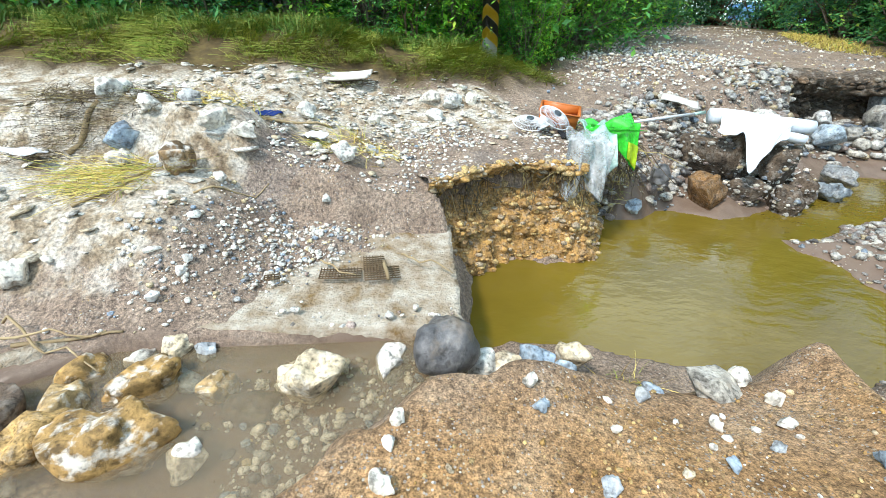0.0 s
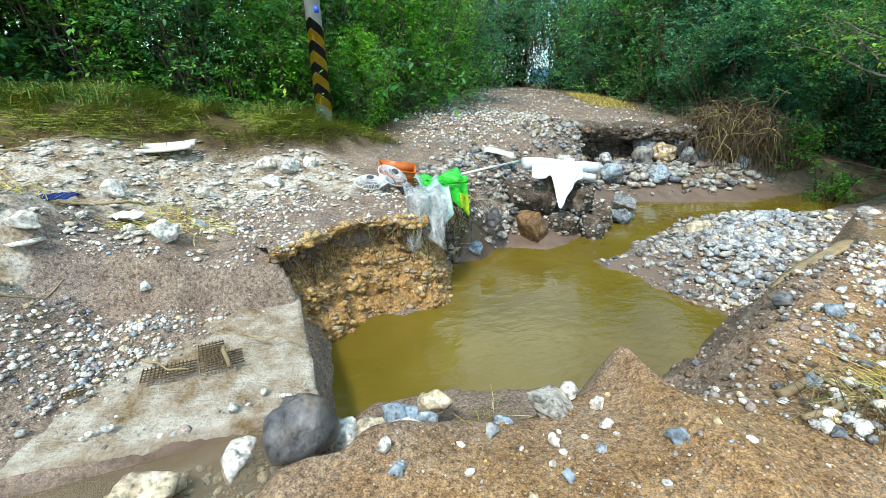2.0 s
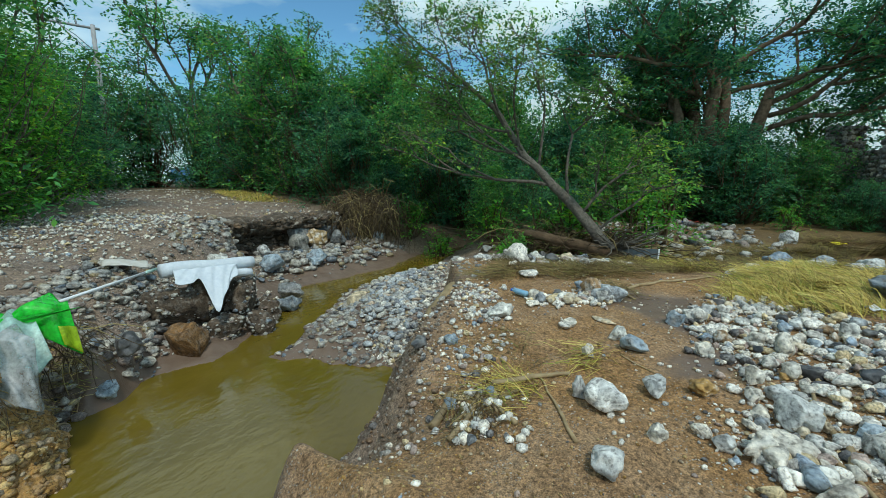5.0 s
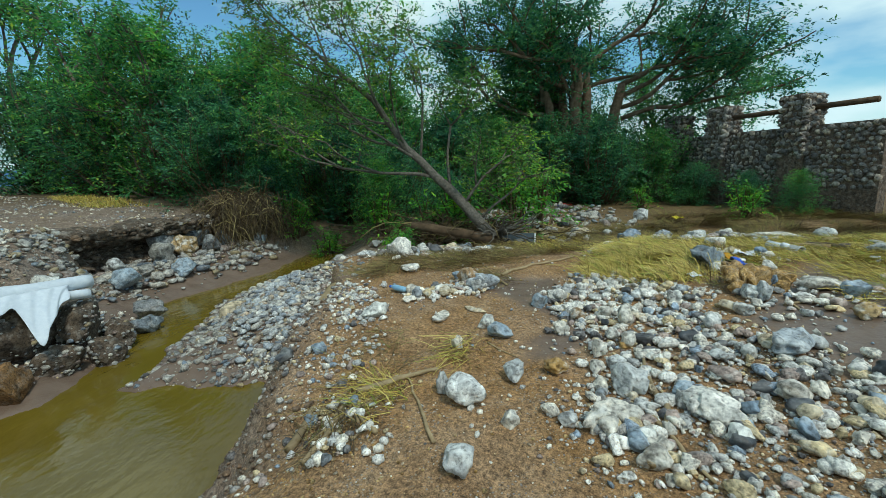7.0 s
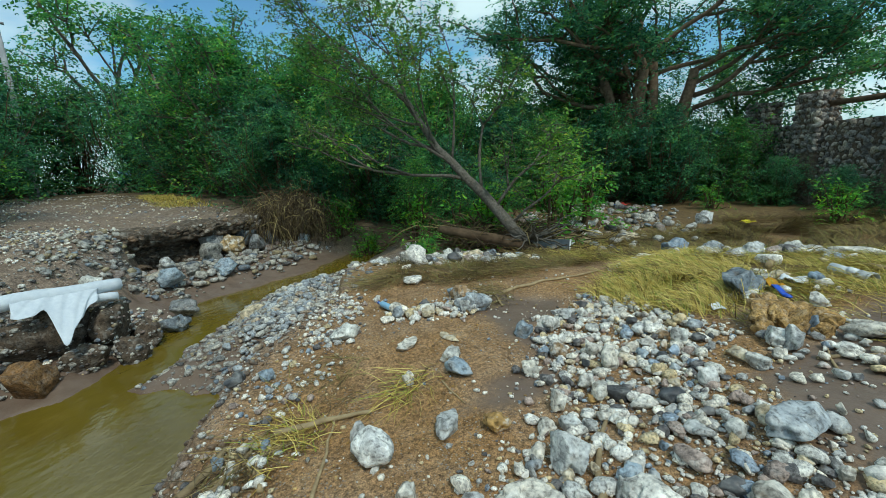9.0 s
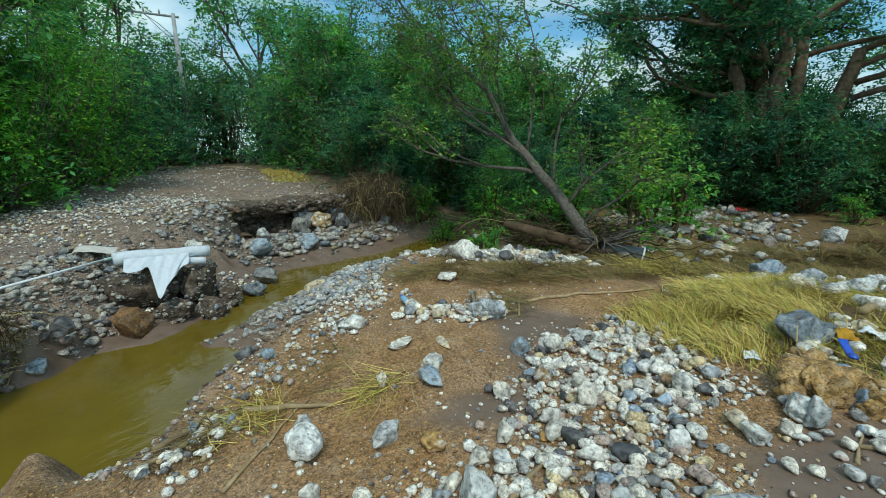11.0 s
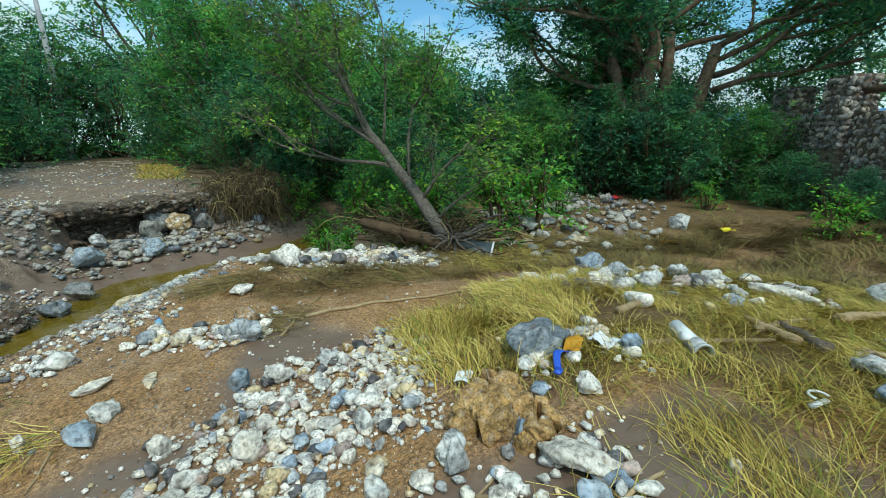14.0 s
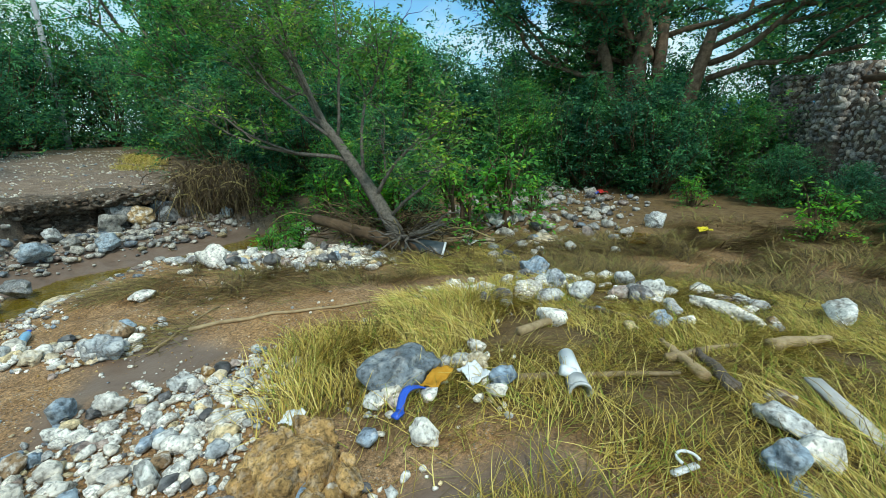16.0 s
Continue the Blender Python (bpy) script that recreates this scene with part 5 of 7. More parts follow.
near = [(4.03, -0.09, 0.21, BLUE, 1, ONE), (4.2, 0.05, 0.18, GREY, 2, ONE), (4.3, 0.5, 0.26, PALE, 3, (1.1, 0.8, 0.35)), (4.56, 0.22, 0.22, PALE, 4, (1, 0.6, 0.25)), (4.32, 1.16, 0.3, GREY, 5, (1.1, 0.8, 0.7)),
        (3.36, -0.26, 0.2, GREY, 6, ONE), (3.49, -0.53, 0.17, OCHRE, 7, ONE), (2.8, -0.28, 0.14, PALE, 0, ONE), (2.4, -0.05, 0.2, GREY, 1, ONE), (3.82, 0.24, 0.12, PALE, 2, TALL), (3.52, 1.32, 0.13, BLUE, 3, ONE), (3.48, 1.6, 0.17, DARK, 4, ONE),
        (3.1, 0.18, 0.16, GREY, 5, (0.6, 0.8, 1.3)), (3.69, -2.04, 0.36, GREY, 6, (1.05, 0.8, 0.7)), (3.05, -1.38, 0.34, PALE, 7, (1.1, 0.9, 0.5)), (3.23, -1.27, 0.16, BLUE, 0, ONE), (3.55, -0.82, 0.13, PALE, 1, ONE), (3.31, -0.98, 0.26, GREY, 2, ONE),
        (3.61, -0.94, 0.15, GREY, 3, ONE), (2.94, -0.78, 0.26, PALE, 4, (1.1, 0.8, 0.8)), (2.88, -0.58, 0.13, GREY, 5, ONE), (3.98, -1.19, 0.16, DARK, 6, ONE), (4.42, -1.14, 0.22, PALE, 7, TALL), (4.22, -0.59, 0.18, PALE, 0, ONE), (5.0, -2.86, 0.34, PALE, 1, (1.2, 0.7, 0.6)),
        (5.08, -2.52, 0.16, BLUE, 2, TALL), (4.8, -2.24, 0.2, GREY, 3, ONE), (4.96, -2.98, 0.2, BLUE, 4, FLAT), (4.22, -2.75, 0.17, OCHRE, 5, ONE), (4.53, -1.96, 0.14, PALE, 6, ONE), (5.09, -0.57, 0.22, PALE, 7, ONE), (4.88, -0.39, 0.22, BLUE, 0, ONE),
        (6.24, 1.47, 0.34, PALE, 1, FLAT), (7.4, 2.0, 0.46, PALE, 2, ONE), (6.12, -2.3, 0.5, WETROCK, 3, (1.25, 0.9, 0.72)), (6.0, -2.32, 0.2, PALE, 4, ONE), (5.7, -2.75, 0.18, PALE, 5, ONE), (6.34, -2.94, 0.2, BLUE, 6, ONE), (6.46, -2.69, 0.18, PALE, 7, ONE),
        (5.12, -2.62, 0.17, OCHRE, 1, TALL), (4.74, -2.31, 0.2, GREY, 2, TALL), (4.75, -2.96, 0.22, BLUE, 3, ONE), (4.86, -3.12, 0.14, GREY, 4, FLAT), (4.74, -2.6, 0.12, GREY, 5, FLAT), (4.44, -2.03, 0.16, GREY, 6, ONE), (4.59, -2.2, 0.12, PALE, 7, ONE), (5.27, -3.49, 0.09, PALE, 0, TALL),
        (6.72, -4.42, 0.3, GREY, 1, (1.1, 0.8, 0.7)), (6.52, -4.5, 0.28, PALE, 2, (1.1, 0.8, 0.8)), (6.34, -4.35, 0.24, BLUE, 3, ONE), (6.2, -4.42, 0.15, BLUE, 4, FLAT), (7.02, -4.44, 0.22, OCHRE, 5, FLAT), (9.29, -5.2, 0.5, GREY, 6, (1, 0.7, 0.8)), (8.77, -4.2, 0.62, PALE, 7, (1.2, 0.4, 0.45)),
        (8.74, -4.6, 0.2, OCHRE, 0, ONE), (8.54, -2.9, 0.34, GREY, 1, ONE), (9.55, -2.05, 0.44, BLUE, 2, ONE), (9.08, -3.6, 0.32, GREY, 3, ONE), (7.86, -1.62, 0.36, GREY, 4, FLAT), (8.19, -1.95, 0.42, COBBLE, 5, FLAT), (8.4, -2.4, 0.3, PALE, 6, ONE), (8.9, -2.5, 0.36, GREY, 7, ONE),
        (14.3, -3.2, 0.55, GREY, 0, ONE), (12.2, -1.3, 0.6, PALE, 1, FLAT), (13.0, 0.0, 1.0, GREY, 2, FLAT), (9.6, -3.2, 0.3, GREY, 3, ONE), (5.4, 0.28, 0.32, GREY, 4, ONE), (5.6, 0.5, 0.3, OCHRE, 5, ONE), (6.7, -2.55, 0.16, PALE, 6, ONE), (5.84, -2.3, 0.16, GREY, 7, ONE)]
for i, (x, y, s, m, k, st) in enumerate(near, 1):
    stone("rock", x, y, s, m, "fine", k, i * 61, {"pale_limestone": "pale weathered limestone rock on brown silt", "blue_grey_stone": "blue-grey river rock on brown silt", "ochre_stained_stone": "ochre-stained rock on brown silt"}.get(m.name, "mottled grey river rock on brown silt"), "rock", "rocks on the silt terrace", 0.2, st)
clod = empty("earth_clod", pose(5.2, -2.42, h1(5.2, -2.42)), "crumbling clod of ochre earth resting on silt", "clod")
rs_ = np.random.RandomState(12)
for k in range(26):
    q = new("lump", rock_mesh("fine", k % 8, EARTH))
    q.parent = clod
    s = rs_.uniform(0.1, 0.26) if k else 0.42
    q.matrix_local = Matrix.LocRotScale((rs_.uniform(-0.15, 0.15) * (k > 0), rs_.uniform(-0.22, 0.22) * (k > 0), rs_.uniform(0.02, 0.15)), Euler(rs_.rand(3) * 6), Vector((s, s, s * 0.9)))

# ---- cobbles and gravel ----
BAND = [(2.1, -1.1), (2.9, -0.6), (3.7, -0.85), (4.5, -0.55), (5.2, -0.5), (6.1, -0.85), (6.0, -1.4), (5.1, -1.95), (4.5, -1.75), (3.9, -2.1), (3.2, -2.4), (2.3, -2.3), (1.7, -1.8)]
CLUSTER = [(4.75, 0.9), (5.1, 0.3), (5.6, 0.15), (5.9, 0.5), (5.4, 0.75), (5.0, 1.05)]
BAR = [(4.4, 3.3), (5.2, 2.6), (6.6, 3.0), (7.3, 3.6), (9.2, 4.6), (8.0, 5.3), (6.6, 5.2), (5.6, 4.7), (4.6, 4.2)]
HEAP = [(7.2, 2.6), (7.6, 1.3), (9.0, 0.3), (10.2, 0.8), (10.4, 2.0), (9.0, 2.9), (8.0, 3.4)]
RIM = [(5.0, 2.65), (6.6, 2.95), (7.4, 3.35), (9.0, 3.9), (8.8, 4.4), (7.2, 3.95), (6.2, 3.6), (5.0, 3.1)]
SLOPE = [(1.9, 4.9), (2.4, 5.0), (3.2, 5.35), (3.8, 6.0), (4.6, 7.2), (3.4, 7.2), (2.2, 6.4)]
UNDER = [(6.4, 7.0), (7.4, 7.3), (9.5, 6.8), (11.5, 7.2), (11, 8.8), (9, 9.3), (7.6, 9.0), (6.2, 8.0)]
FARBED = [(11, -1.5), (13, -2.5), (18, -2.5), (20, 1), (14, 2.2), (11.5, 0.4)]
ROADGRAVEL = [(2.2, 8.2), (3.2, 7.4), (5.2, 8.4), (7.4, 10.4), (6.4, 12.5), (4.6, 12.8), (3.0, 10.4)]
rs_ = np.random.RandomState(21)
count = 0
for poly, n_, smin, smax in ((BAND, 225, 0.07, 0.165), (CLUSTER, 30, 0.08, 0.22), (HEAP, 45, 0.1, 0.27)):
    for k, (x, y) in enumerate(in_poly(n_, poly, 30 + count, 0.12)):
        s = smin + (smax - smin) * rs_.rand() ** 2.2
        m = [COBBLE, COBBLE, GREY, PALE, BLUE, PALE, PALE, OCHRE, COBBLE, PALE, PALE, DARK, GREY][rs_.randint(13)]
        stone("cobble", float(x), float(y), s, m, ["round", "angular", "fine"][rs_.randint(3)], rs_.randint(6), rs_.rand() * 360, "rounded river cobble washed up on the silt", "cobble", "washed-up cobbles", 0.0, tuple(rs_.uniform(0.8, 1.2, 3)), None, rs_.uniform(-25, 25))
        count += 1


def sizes(n_, lo, hi, seed, p=2.5):
    return lo + (hi - lo) * np.random.RandomState(seed).rand(n_) ** p


MID = [rock_arrays(s + 80, 2, 8, 0.28, (1, 0.85, 0.68)) for s in range(8)]
for name, poly, n_, lo, hi, base, lab, feather in (
        ("cobble_drift", BAND, 2300, 0.03, 0.13, MID, "drift of mixed grey and cream cobbles", 0.18), ("cobble_drift", CLUSTER, 220, 0.035, 0.14, MID, "drift of mixed grey and cream cobbles", 0.12), ("fine_gravel", BAND, 3600, 0.012, 0.05, PEB, "fine gravel filling the gaps between cobbles", 0.4),
        ("bar_rim", RIM, 420, 0.03, 0.15, MID, "pale grey cobbles along the terrace edge", 0.25), ("gravel_bar", BAR, 5200, 0.015, 0.15, MID, "wet grey gravel bar beside the stream", 0.6), ("stone_heap", HEAP, 1100, 0.05, 0.22, MID, "heap of pale flood stones below the fallen tree", 0.3),
        ("stone_slope", SLOPE, 1200, 0.04, 0.2, MID, "grey stones spilling down the washed gully", 0.2), ("bank_stones", UNDER, 900, 0.06, 0.3, MID, "grey stones under the cut road edge", 0.3),
        ("bed_stones", FARBED, 900, 0.05, 0.36, MID, "pale stones in the far stream bed", 0.5), ("road_gravel", ROADGRAVEL, 2600, 0.03, 0.12, PEB, "loose pale gravel washed across the road", 0.5)):
    sd = int(abs(poly[0][0] * 100)) + n_
    scatter_joined(name, in_poly(n_, poly, sd, feather), sizes(n_, lo, hi, sd + 1, 4.0), base, WETSTONE if name in ("gravel_bar", "bank_stones", "stone_slope", "bed_stones") else (COBBLE if hi > 0.13 else COBBLE_SMALL), lab, 0.22 if name == "gravel_bar" else 0.05, sd + 2)
PEBBLES = (("terrace", [(-0.9, -1), (0.2, 1.25), (1.7, 1.4), (2.4, 1.0), (5.6, 2.1), (7, 2.8), (8, 0), (6, -2), (5, -6), (1, -5)], 1500, 0.012, 0.06, 0.9),
           ("mound", [(-0.9, -1), (0.2, 1.25), (1.7, 1.4), (2.4, 1.0), (5.6, 2.1), (7, 2.8), (8, 0), (6, -2), (5, -6), (1, -5)], 3000, 0.008, 0.035, 0.9),
           ("mound", [(-0.2, 0.3), (0.2, 1.2), (1.8, 1.4), (2.4, 1.0), (3.4, 1.2), (3.0, 0.2), (1.6, 0.0)], 2400, 0.006, 0.026, 0.7),
           ("slab", [(-2.2, 1.9), (-1.6, 2.2), (-0.9, 2.6), (-0.7, 3.2), (-0.3, 3.3), (0.1, 4.0), (1.3, 4.6), (1.4, 5.2), (-1.6, 4.4), (-1.7, 3.0)], 4200, 0.012, 0.06, 0.7),
           ("crust", [(-4, 3.2), (-0.5, 3.6), (1.5, 4.7), (2.0, 5.6), (0.8, 6.2), (-4, 5.8)], 2600, 0.02, 0.13, 0.8),
           ("road", [(1.0, 5.6), (2.2, 5.8), (7.5, 9.6), (11, 9.8), (13, 14), (18, 30), (12, 30), (4, 13), (2.2, 8)], 3800, 0.025, 0.12, 0.7),
           ("puddle", [(-2.4, 1.0), (-0.8, 0.95), (0.05, 1.6), (0.1, 1.95), (-1.9, 1.8)], 900, 0.02, 0.09, 0.4),
           ("shore", [(2.2, 1.5), (2.7, 1.6), (4.5, 2.1), (5.4, 2.4), (4.8, 3.2), (4.2, 2.3), (3, 1.9)], 1300, 0.02, 0.1, 0.3))
LINE = [(7.4, -1.4), (8.2, -1.5), (9.4, -2.0), (9.8, -3.2), (9.4, -4.8), (8.6, -4.4), (8.2, -2.8), (7.6, -2.0)]
scatter_joined("stone_drift", in_poly(150, LINE, 611, 0.6), sizes(150, 0.05, 0.34, 612, 3.0), MID, COBBLE, "pale stones strewn along the grass edge", 0.08, 613)
scatter_joined("stone_drift", in_poly(70, [(5.6, -2.2), (6.4, -1.9), (6.7, -2.8), (6.0, -3.0)], 614, 0.2), sizes(70, 0.03, 0.16, 615, 2.5), MID, COBBLE, "small stones lying in flattened grass", 0.0, 616)
scatter_joined("stone_drift", in_poly(120, [(4.6, -2.2), (5.2, -2.3), (5.4, -3.1), (4.7, -3.2), (4.2, -2.6)], 617, 0.25), sizes(120, 0.03, 0.13, 618, 2.5), MID, COBBLE, "small stones half sunk in wet silt", 0.0, 619)
scatter_joined("ridge_cobbles", in_poly(620, [(4.9, 2.7), (6.3, 3.2), (7.4, 4.0), (8.6, 4.9), (7.4, 5.1), (6.3, 4.3), (5.5, 3.9), (4.9, 3.3)], 641, 0.15), sizes(620, 0.045, 0.17, 642, 2.2), MID, BLUEGRAVEL, "blue-grey and white cobbles heaped on the gravel bar", 0.0, 643, 9)
scatter_joined("slope_gravel", in_poly(1700, [(2.2, 1.15), (2.6, 1.05), (3.1, 1.3), (4.4, 1.75), (5.7, 2.2), (5.5, 2.7), (4.6, 2.5), (3.0, 2.05), (2.3, 1.8)], 644, 0.1), sizes(1700, 0.01, 0.07, 645, 4.5), PEB, MUDGRAVEL, "wet gravel on the crumbling slope above the pool", 0.1, 646, 9)
scatter_joined("slump_stones", in_poly(480, [(4.6, 7.2), (6.2, 7.6), (7.3, 8.5), (6.9, 9.1), (5.2, 8.3)], 621, 0.3), sizes(480, 0.03, 0.18, 622, 3.5), MID, WETSTONE, "stones slumped down the washed road edge", 0.0, 623, 9)
scatter_joined("slump_stones", in_poly(55, [(5.9, 8.3), (6.6, 8.3), (7.4, 8.4), (7.5, 8.8), (6.4, 9.2), (5.8, 9.0)], 624, 0.2), sizes(55, 0.08, 0.3, 625, 2.5), MID, WETSTONE, "stones slumped down the washed road edge", 0.0, 626, 9)
scatter_joined("edge_gravel", in_poly(1100, [(2.3, 1.0), (3.6, 1.35), (5.6, 2.15), (5.4, 1.6), (3.6, 0.85), (2.5, 0.45)], 627, 0.2, 0.6), sizes(1100, 0.012, 0.09, 628, 3.0), PEB, COBBLE_SMALL, "loose gravel along the crumbling terrace edge", 0.05, 629)
FLATPEB = [rock_arrays(s + 120, 1, 4, 0.3, (1, 0.8, 0.22)) for s in range(6)]
scatter_joined("broken_crust", in_poly(420, [(-4, 2.1), (-1.9, 2.3), (-1.7, 3.6), (-0.4, 4.6), (0.9, 5.1), (0.6, 6.0), (-4, 5.7)], 631, 0.2, 0.5), sizes(420, 0.05, 0.24, 632, 2.5), FLATPEB, LIME, "broken plates of pale limestone crust", 0.31, 633)
for k, (name, poly, n_, lo, hi, cl) in enumerate(PEBBLES):
    scatter_joined("pebbles", in_poly(n_, poly, 200 + k, 0.25, cl), sizes(n_, lo, hi, 300 + k, 3.5), FLATPEB if name == "crust" else PEB, LIME if name == "crust" else (BEDDED if name == "mound" else COBBLE_SMALL), "scattered pebbles on flood-washed ground", 0.12, 400 + k, 0.9)


# ---- straw, grass, sticks ----
def blades(pts, length, width, lift, heading, fan, seed, z0=None):
    """Thin bent blades; lift 1 stands upright, 0 lies flat."""
    rs = np.random.RandomState(seed)
    n_ = len(pts)
    z = height(pts[:, 0], pts[:, 1]) if z0 is None else z0
    a = heading + rs.randn(n_) * fan + 3.0 * fbm(pts[:, 0] * 1.3, pts[:, 1] * 1.3, seed, 2)
    L = length * rs.uniform(0.5, 1.3, n_)
    d = np.stack([np.cos(a), np.sin(a)], 1)
    sd = np.stack([-d[:, 1], d[:, 0]], 1) * (width * rs.uniform(0.6, 1.4, n_))[:, None] * 0.5
    rise = np.clip(lift + rs.randn(n_) * 0.18, 0.02, 1.2)
    curl = rs.randn(n_) * 0.25
    rows = []
    for t in (0.0, 0.35, 0.7, 1.0):
        r = L * t * np.sqrt(np.maximum(0.05, 1 - np.minimum(rise, 0.98) ** 2))
        c = pts + d * r[:, None] + np.stack([-d[:, 1], d[:, 0]], 1) * (curl * L * t * t)[:, None]
        h = z + L * rise * (t - 0.55 * t * t) * 1.3 + 0.012
        wv = 1.0 - 0.75 * t
        rows.append(np.concatenate([c + sd * wv, h[:, None]], 1))
        rows.append(np.concatenate([c - sd * wv, h[:, None] + 0.002], 1))
    V = np.stack(rows, 1).reshape(-1, 3)
    b0 = np.arange(n_) * 8
    F = np.concatenate([np.stack([b0 + k, b0 + k + 1, b0 + k + 3, b0 + k + 2], 1) for k in (0, 2, 4)])
    return V, F


def straw(name, poly, n_, length, width, lift, heading, fan, mat, label, seed, feather=0.3, clump=0.6):
    ob = obj(name, mesh_np(name, *blades(in_poly(n_, poly, seed, feather, clump), length, width, lift, heading, fan, seed)), mat)
    return tagged(ob, label, "grass", kind="stuff")


OLIVE = blade_mat("olive_verge_grass", [(0, (0.09, 0.1, 0.02)), (0.35, (0.2, 0.24, 0.035)), (0.7, (0.42, 0.4, 0.08)), (1, (0.14, 0.32, 0.03))])
MAT_R = [(5.5, -1.8), (6.2, -1.1), (7.2, -1.3), (9, -1.8), (10.2, -3), (10, -6.8), (7.6, -6.8), (6.2, -5.2), (6.0, -4.0), (5.9, -3.4), (5.6, -2.6)]
straw("flattened_grass", MAT_R, 44000, 0.28, 0.0048, 0.19, -0.5, 0.75, STRAW, "yellow-green grass flattened by the flood", 1, 0.35, 0.85)
straw("flattened_grass", [(5.6, -1.9), (6.2, -1.2), (7.4, -1.4), (8.2, -2.4), (6.6, -2.2), (6.0, -2.1)], 9000, 0.32, 0.006, 0.6, 0.3, 0.8, STRAW, "tufts of pale grass still half standing", 2)
straw("drift_straw", [(9.5, -2), (12, -1.5), (16, -4.5), (16, -9.5), (9, -9), (9.2, -5)], 20000, 0.5, 0.014, 0.25, -1.2, 0.6, DRIFT, "matted brown straw drifted over the bank", 3)
straw("drift_straw", [(9.4, 0.5), (10.8, 0.7), (12.5, -1.2), (13.2, -3.4), (11.2, -3.2), (9.7, -1.4)], 7000, 0.45, 0.012, 0.3, 0.8, 1.0, DRIFT, "brown straw and torn roots drifted below the tree", 6, 0.3, 0.7)
straw("drift_straw", [(6.0, 1.6), (7.2, 2.2), (7.4, 1.5), (8.8, 0.4), (9.2, -0.6), (8.2, -0.5), (7.0, 0.7)], 2600, 0.34, 0.008, 0.2, 0.3, 0.9, DRIFT, "wisps of brown straw left along the flood line", 7, 0.25, 0.9)
straw("sparse_straw", [(5.2, -3.2), (6.2, -3.8), (6.6, -5.5), (5.0, -5.5), (4.9, -4.2)], 8500, 0.26, 0.004, 0.2, -0.9, 0.7, STRAW, "thin straw strewn over wet silt", 4)
for k, (x, y, r, n_, ln_) in enumerate([(2.6, 0.72, 0.25, 240, 0.2), (3.0, 0.58, 0.24, 120, 0.2), (3.6, 0.8, 0.5, 90, 0.3), (6.3, 1.9, 0.45, 500, 0.35), (6.6, 0.9, 0.5, 500, 0.3), (7.2, 0.4, 0.6, 500, 0.35), (5.9, 0.2, 0.35, 260, 0.3), (3.82, 0.2, 0.22, 120, 0.3), (-2.5, 3.0, 0.35, 400, 0.35),
                                        (-2.9, 3.8, 0.5, 700, 0.35), (-3.4, 3.6, 0.4, 500, 0.35), (-2.1, 4.0, 0.4, 240, 0.35), (-0.9, 4.1, 0.5, 200, 0.3), (4.6, -3.1, 0.3, 160, 0.3), (1.3, 1.9, 0.2, 60, 0.2), (9.9, -0.4, 0.7, 900, 0.5), (10.6, -0.9, 0.9, 1100, 0.5), (2.2, 5.2, 0.4, 260, 0.35), (8.2, 0.6, 0.6, 400, 0.35), (2.75, 0.8, 0.22, 150, 0.28), (3.05, 0.62, 0.16, 90, 0.25)]):
    circle = [(x + r * math.cos(a), y + r * math.sin(a) * 0.7) for a in np.linspace(0, 6.0, 12)]
    straw("straw_tuft", circle, n_, ln_, 0.005, 0.1 if k < 8 or k > 17 else 0.3, k * 1.3, 1.3, ROOTS if k in (0, 9, 10) else (DRIFT if k in (2, 3, 4, 5, 6, 18, 19) else STRAW), "tangled wisp of brown straw caught on stones", 20 + k, 0.1, 0)
straw("verge_straw", [(-6, 6.0), (-1.5, 6.15), (0.6, 6.5), (1.8, 7.6), (1.4, 8.6), (-6, 8.4)], 26000, 0.3, 0.011, 0.4, -1.4, 0.8, OLIVE, "brown-green grass combed flat along the verge", 50)
straw("verge_grass", [(-11, 6.5), (-1.5, 6.9), (1.2, 8.0), (2.4, 9.6), (3.4, 12.5), (5.6, 15.5), (4.6, 16.2), (1.4, 10.6), (-11, 9.6)], 22000, 0.36, 0.013, 0.75, 0.4, 2.0, GRASS, "fresh green grass under the roadside bushes", 51)
straw("road_grass", [(11.4, 14.0), (12.6, 13.0), (13.5, 15), (15.5, 20), (14.6, 20.5)], 3500, 0.3, 0.014, 0.7, 0.4, 2.0, STRAW, "yellowed grass tuft along the road edge", 52)


def stick(name, a, b, r, label, mat=None, sag=0.02, seed=0, wob=0.12, category="stick", taper=0.5, grounded=True):
    p = bent(a, b, sag, 9, wob, seed)
    if grounded:
        p[:, 2] = np.maximum(height(p[:, 0], p[:, 1]) + r * 0.8, p[:, 2] * 0 + height(p[:, 0], p[:, 1]) + r * 0.8)
    q = p.mean(0)
    V, F = tube(p - q, np.linspace(r, r * taper, 9), 7, seed, 0.12)
    ob = obj(name, smooth(mesh_np(name, V, F)), mat or DRYWOOD)
    ob.location = q
    return tagged(ob, label, category)


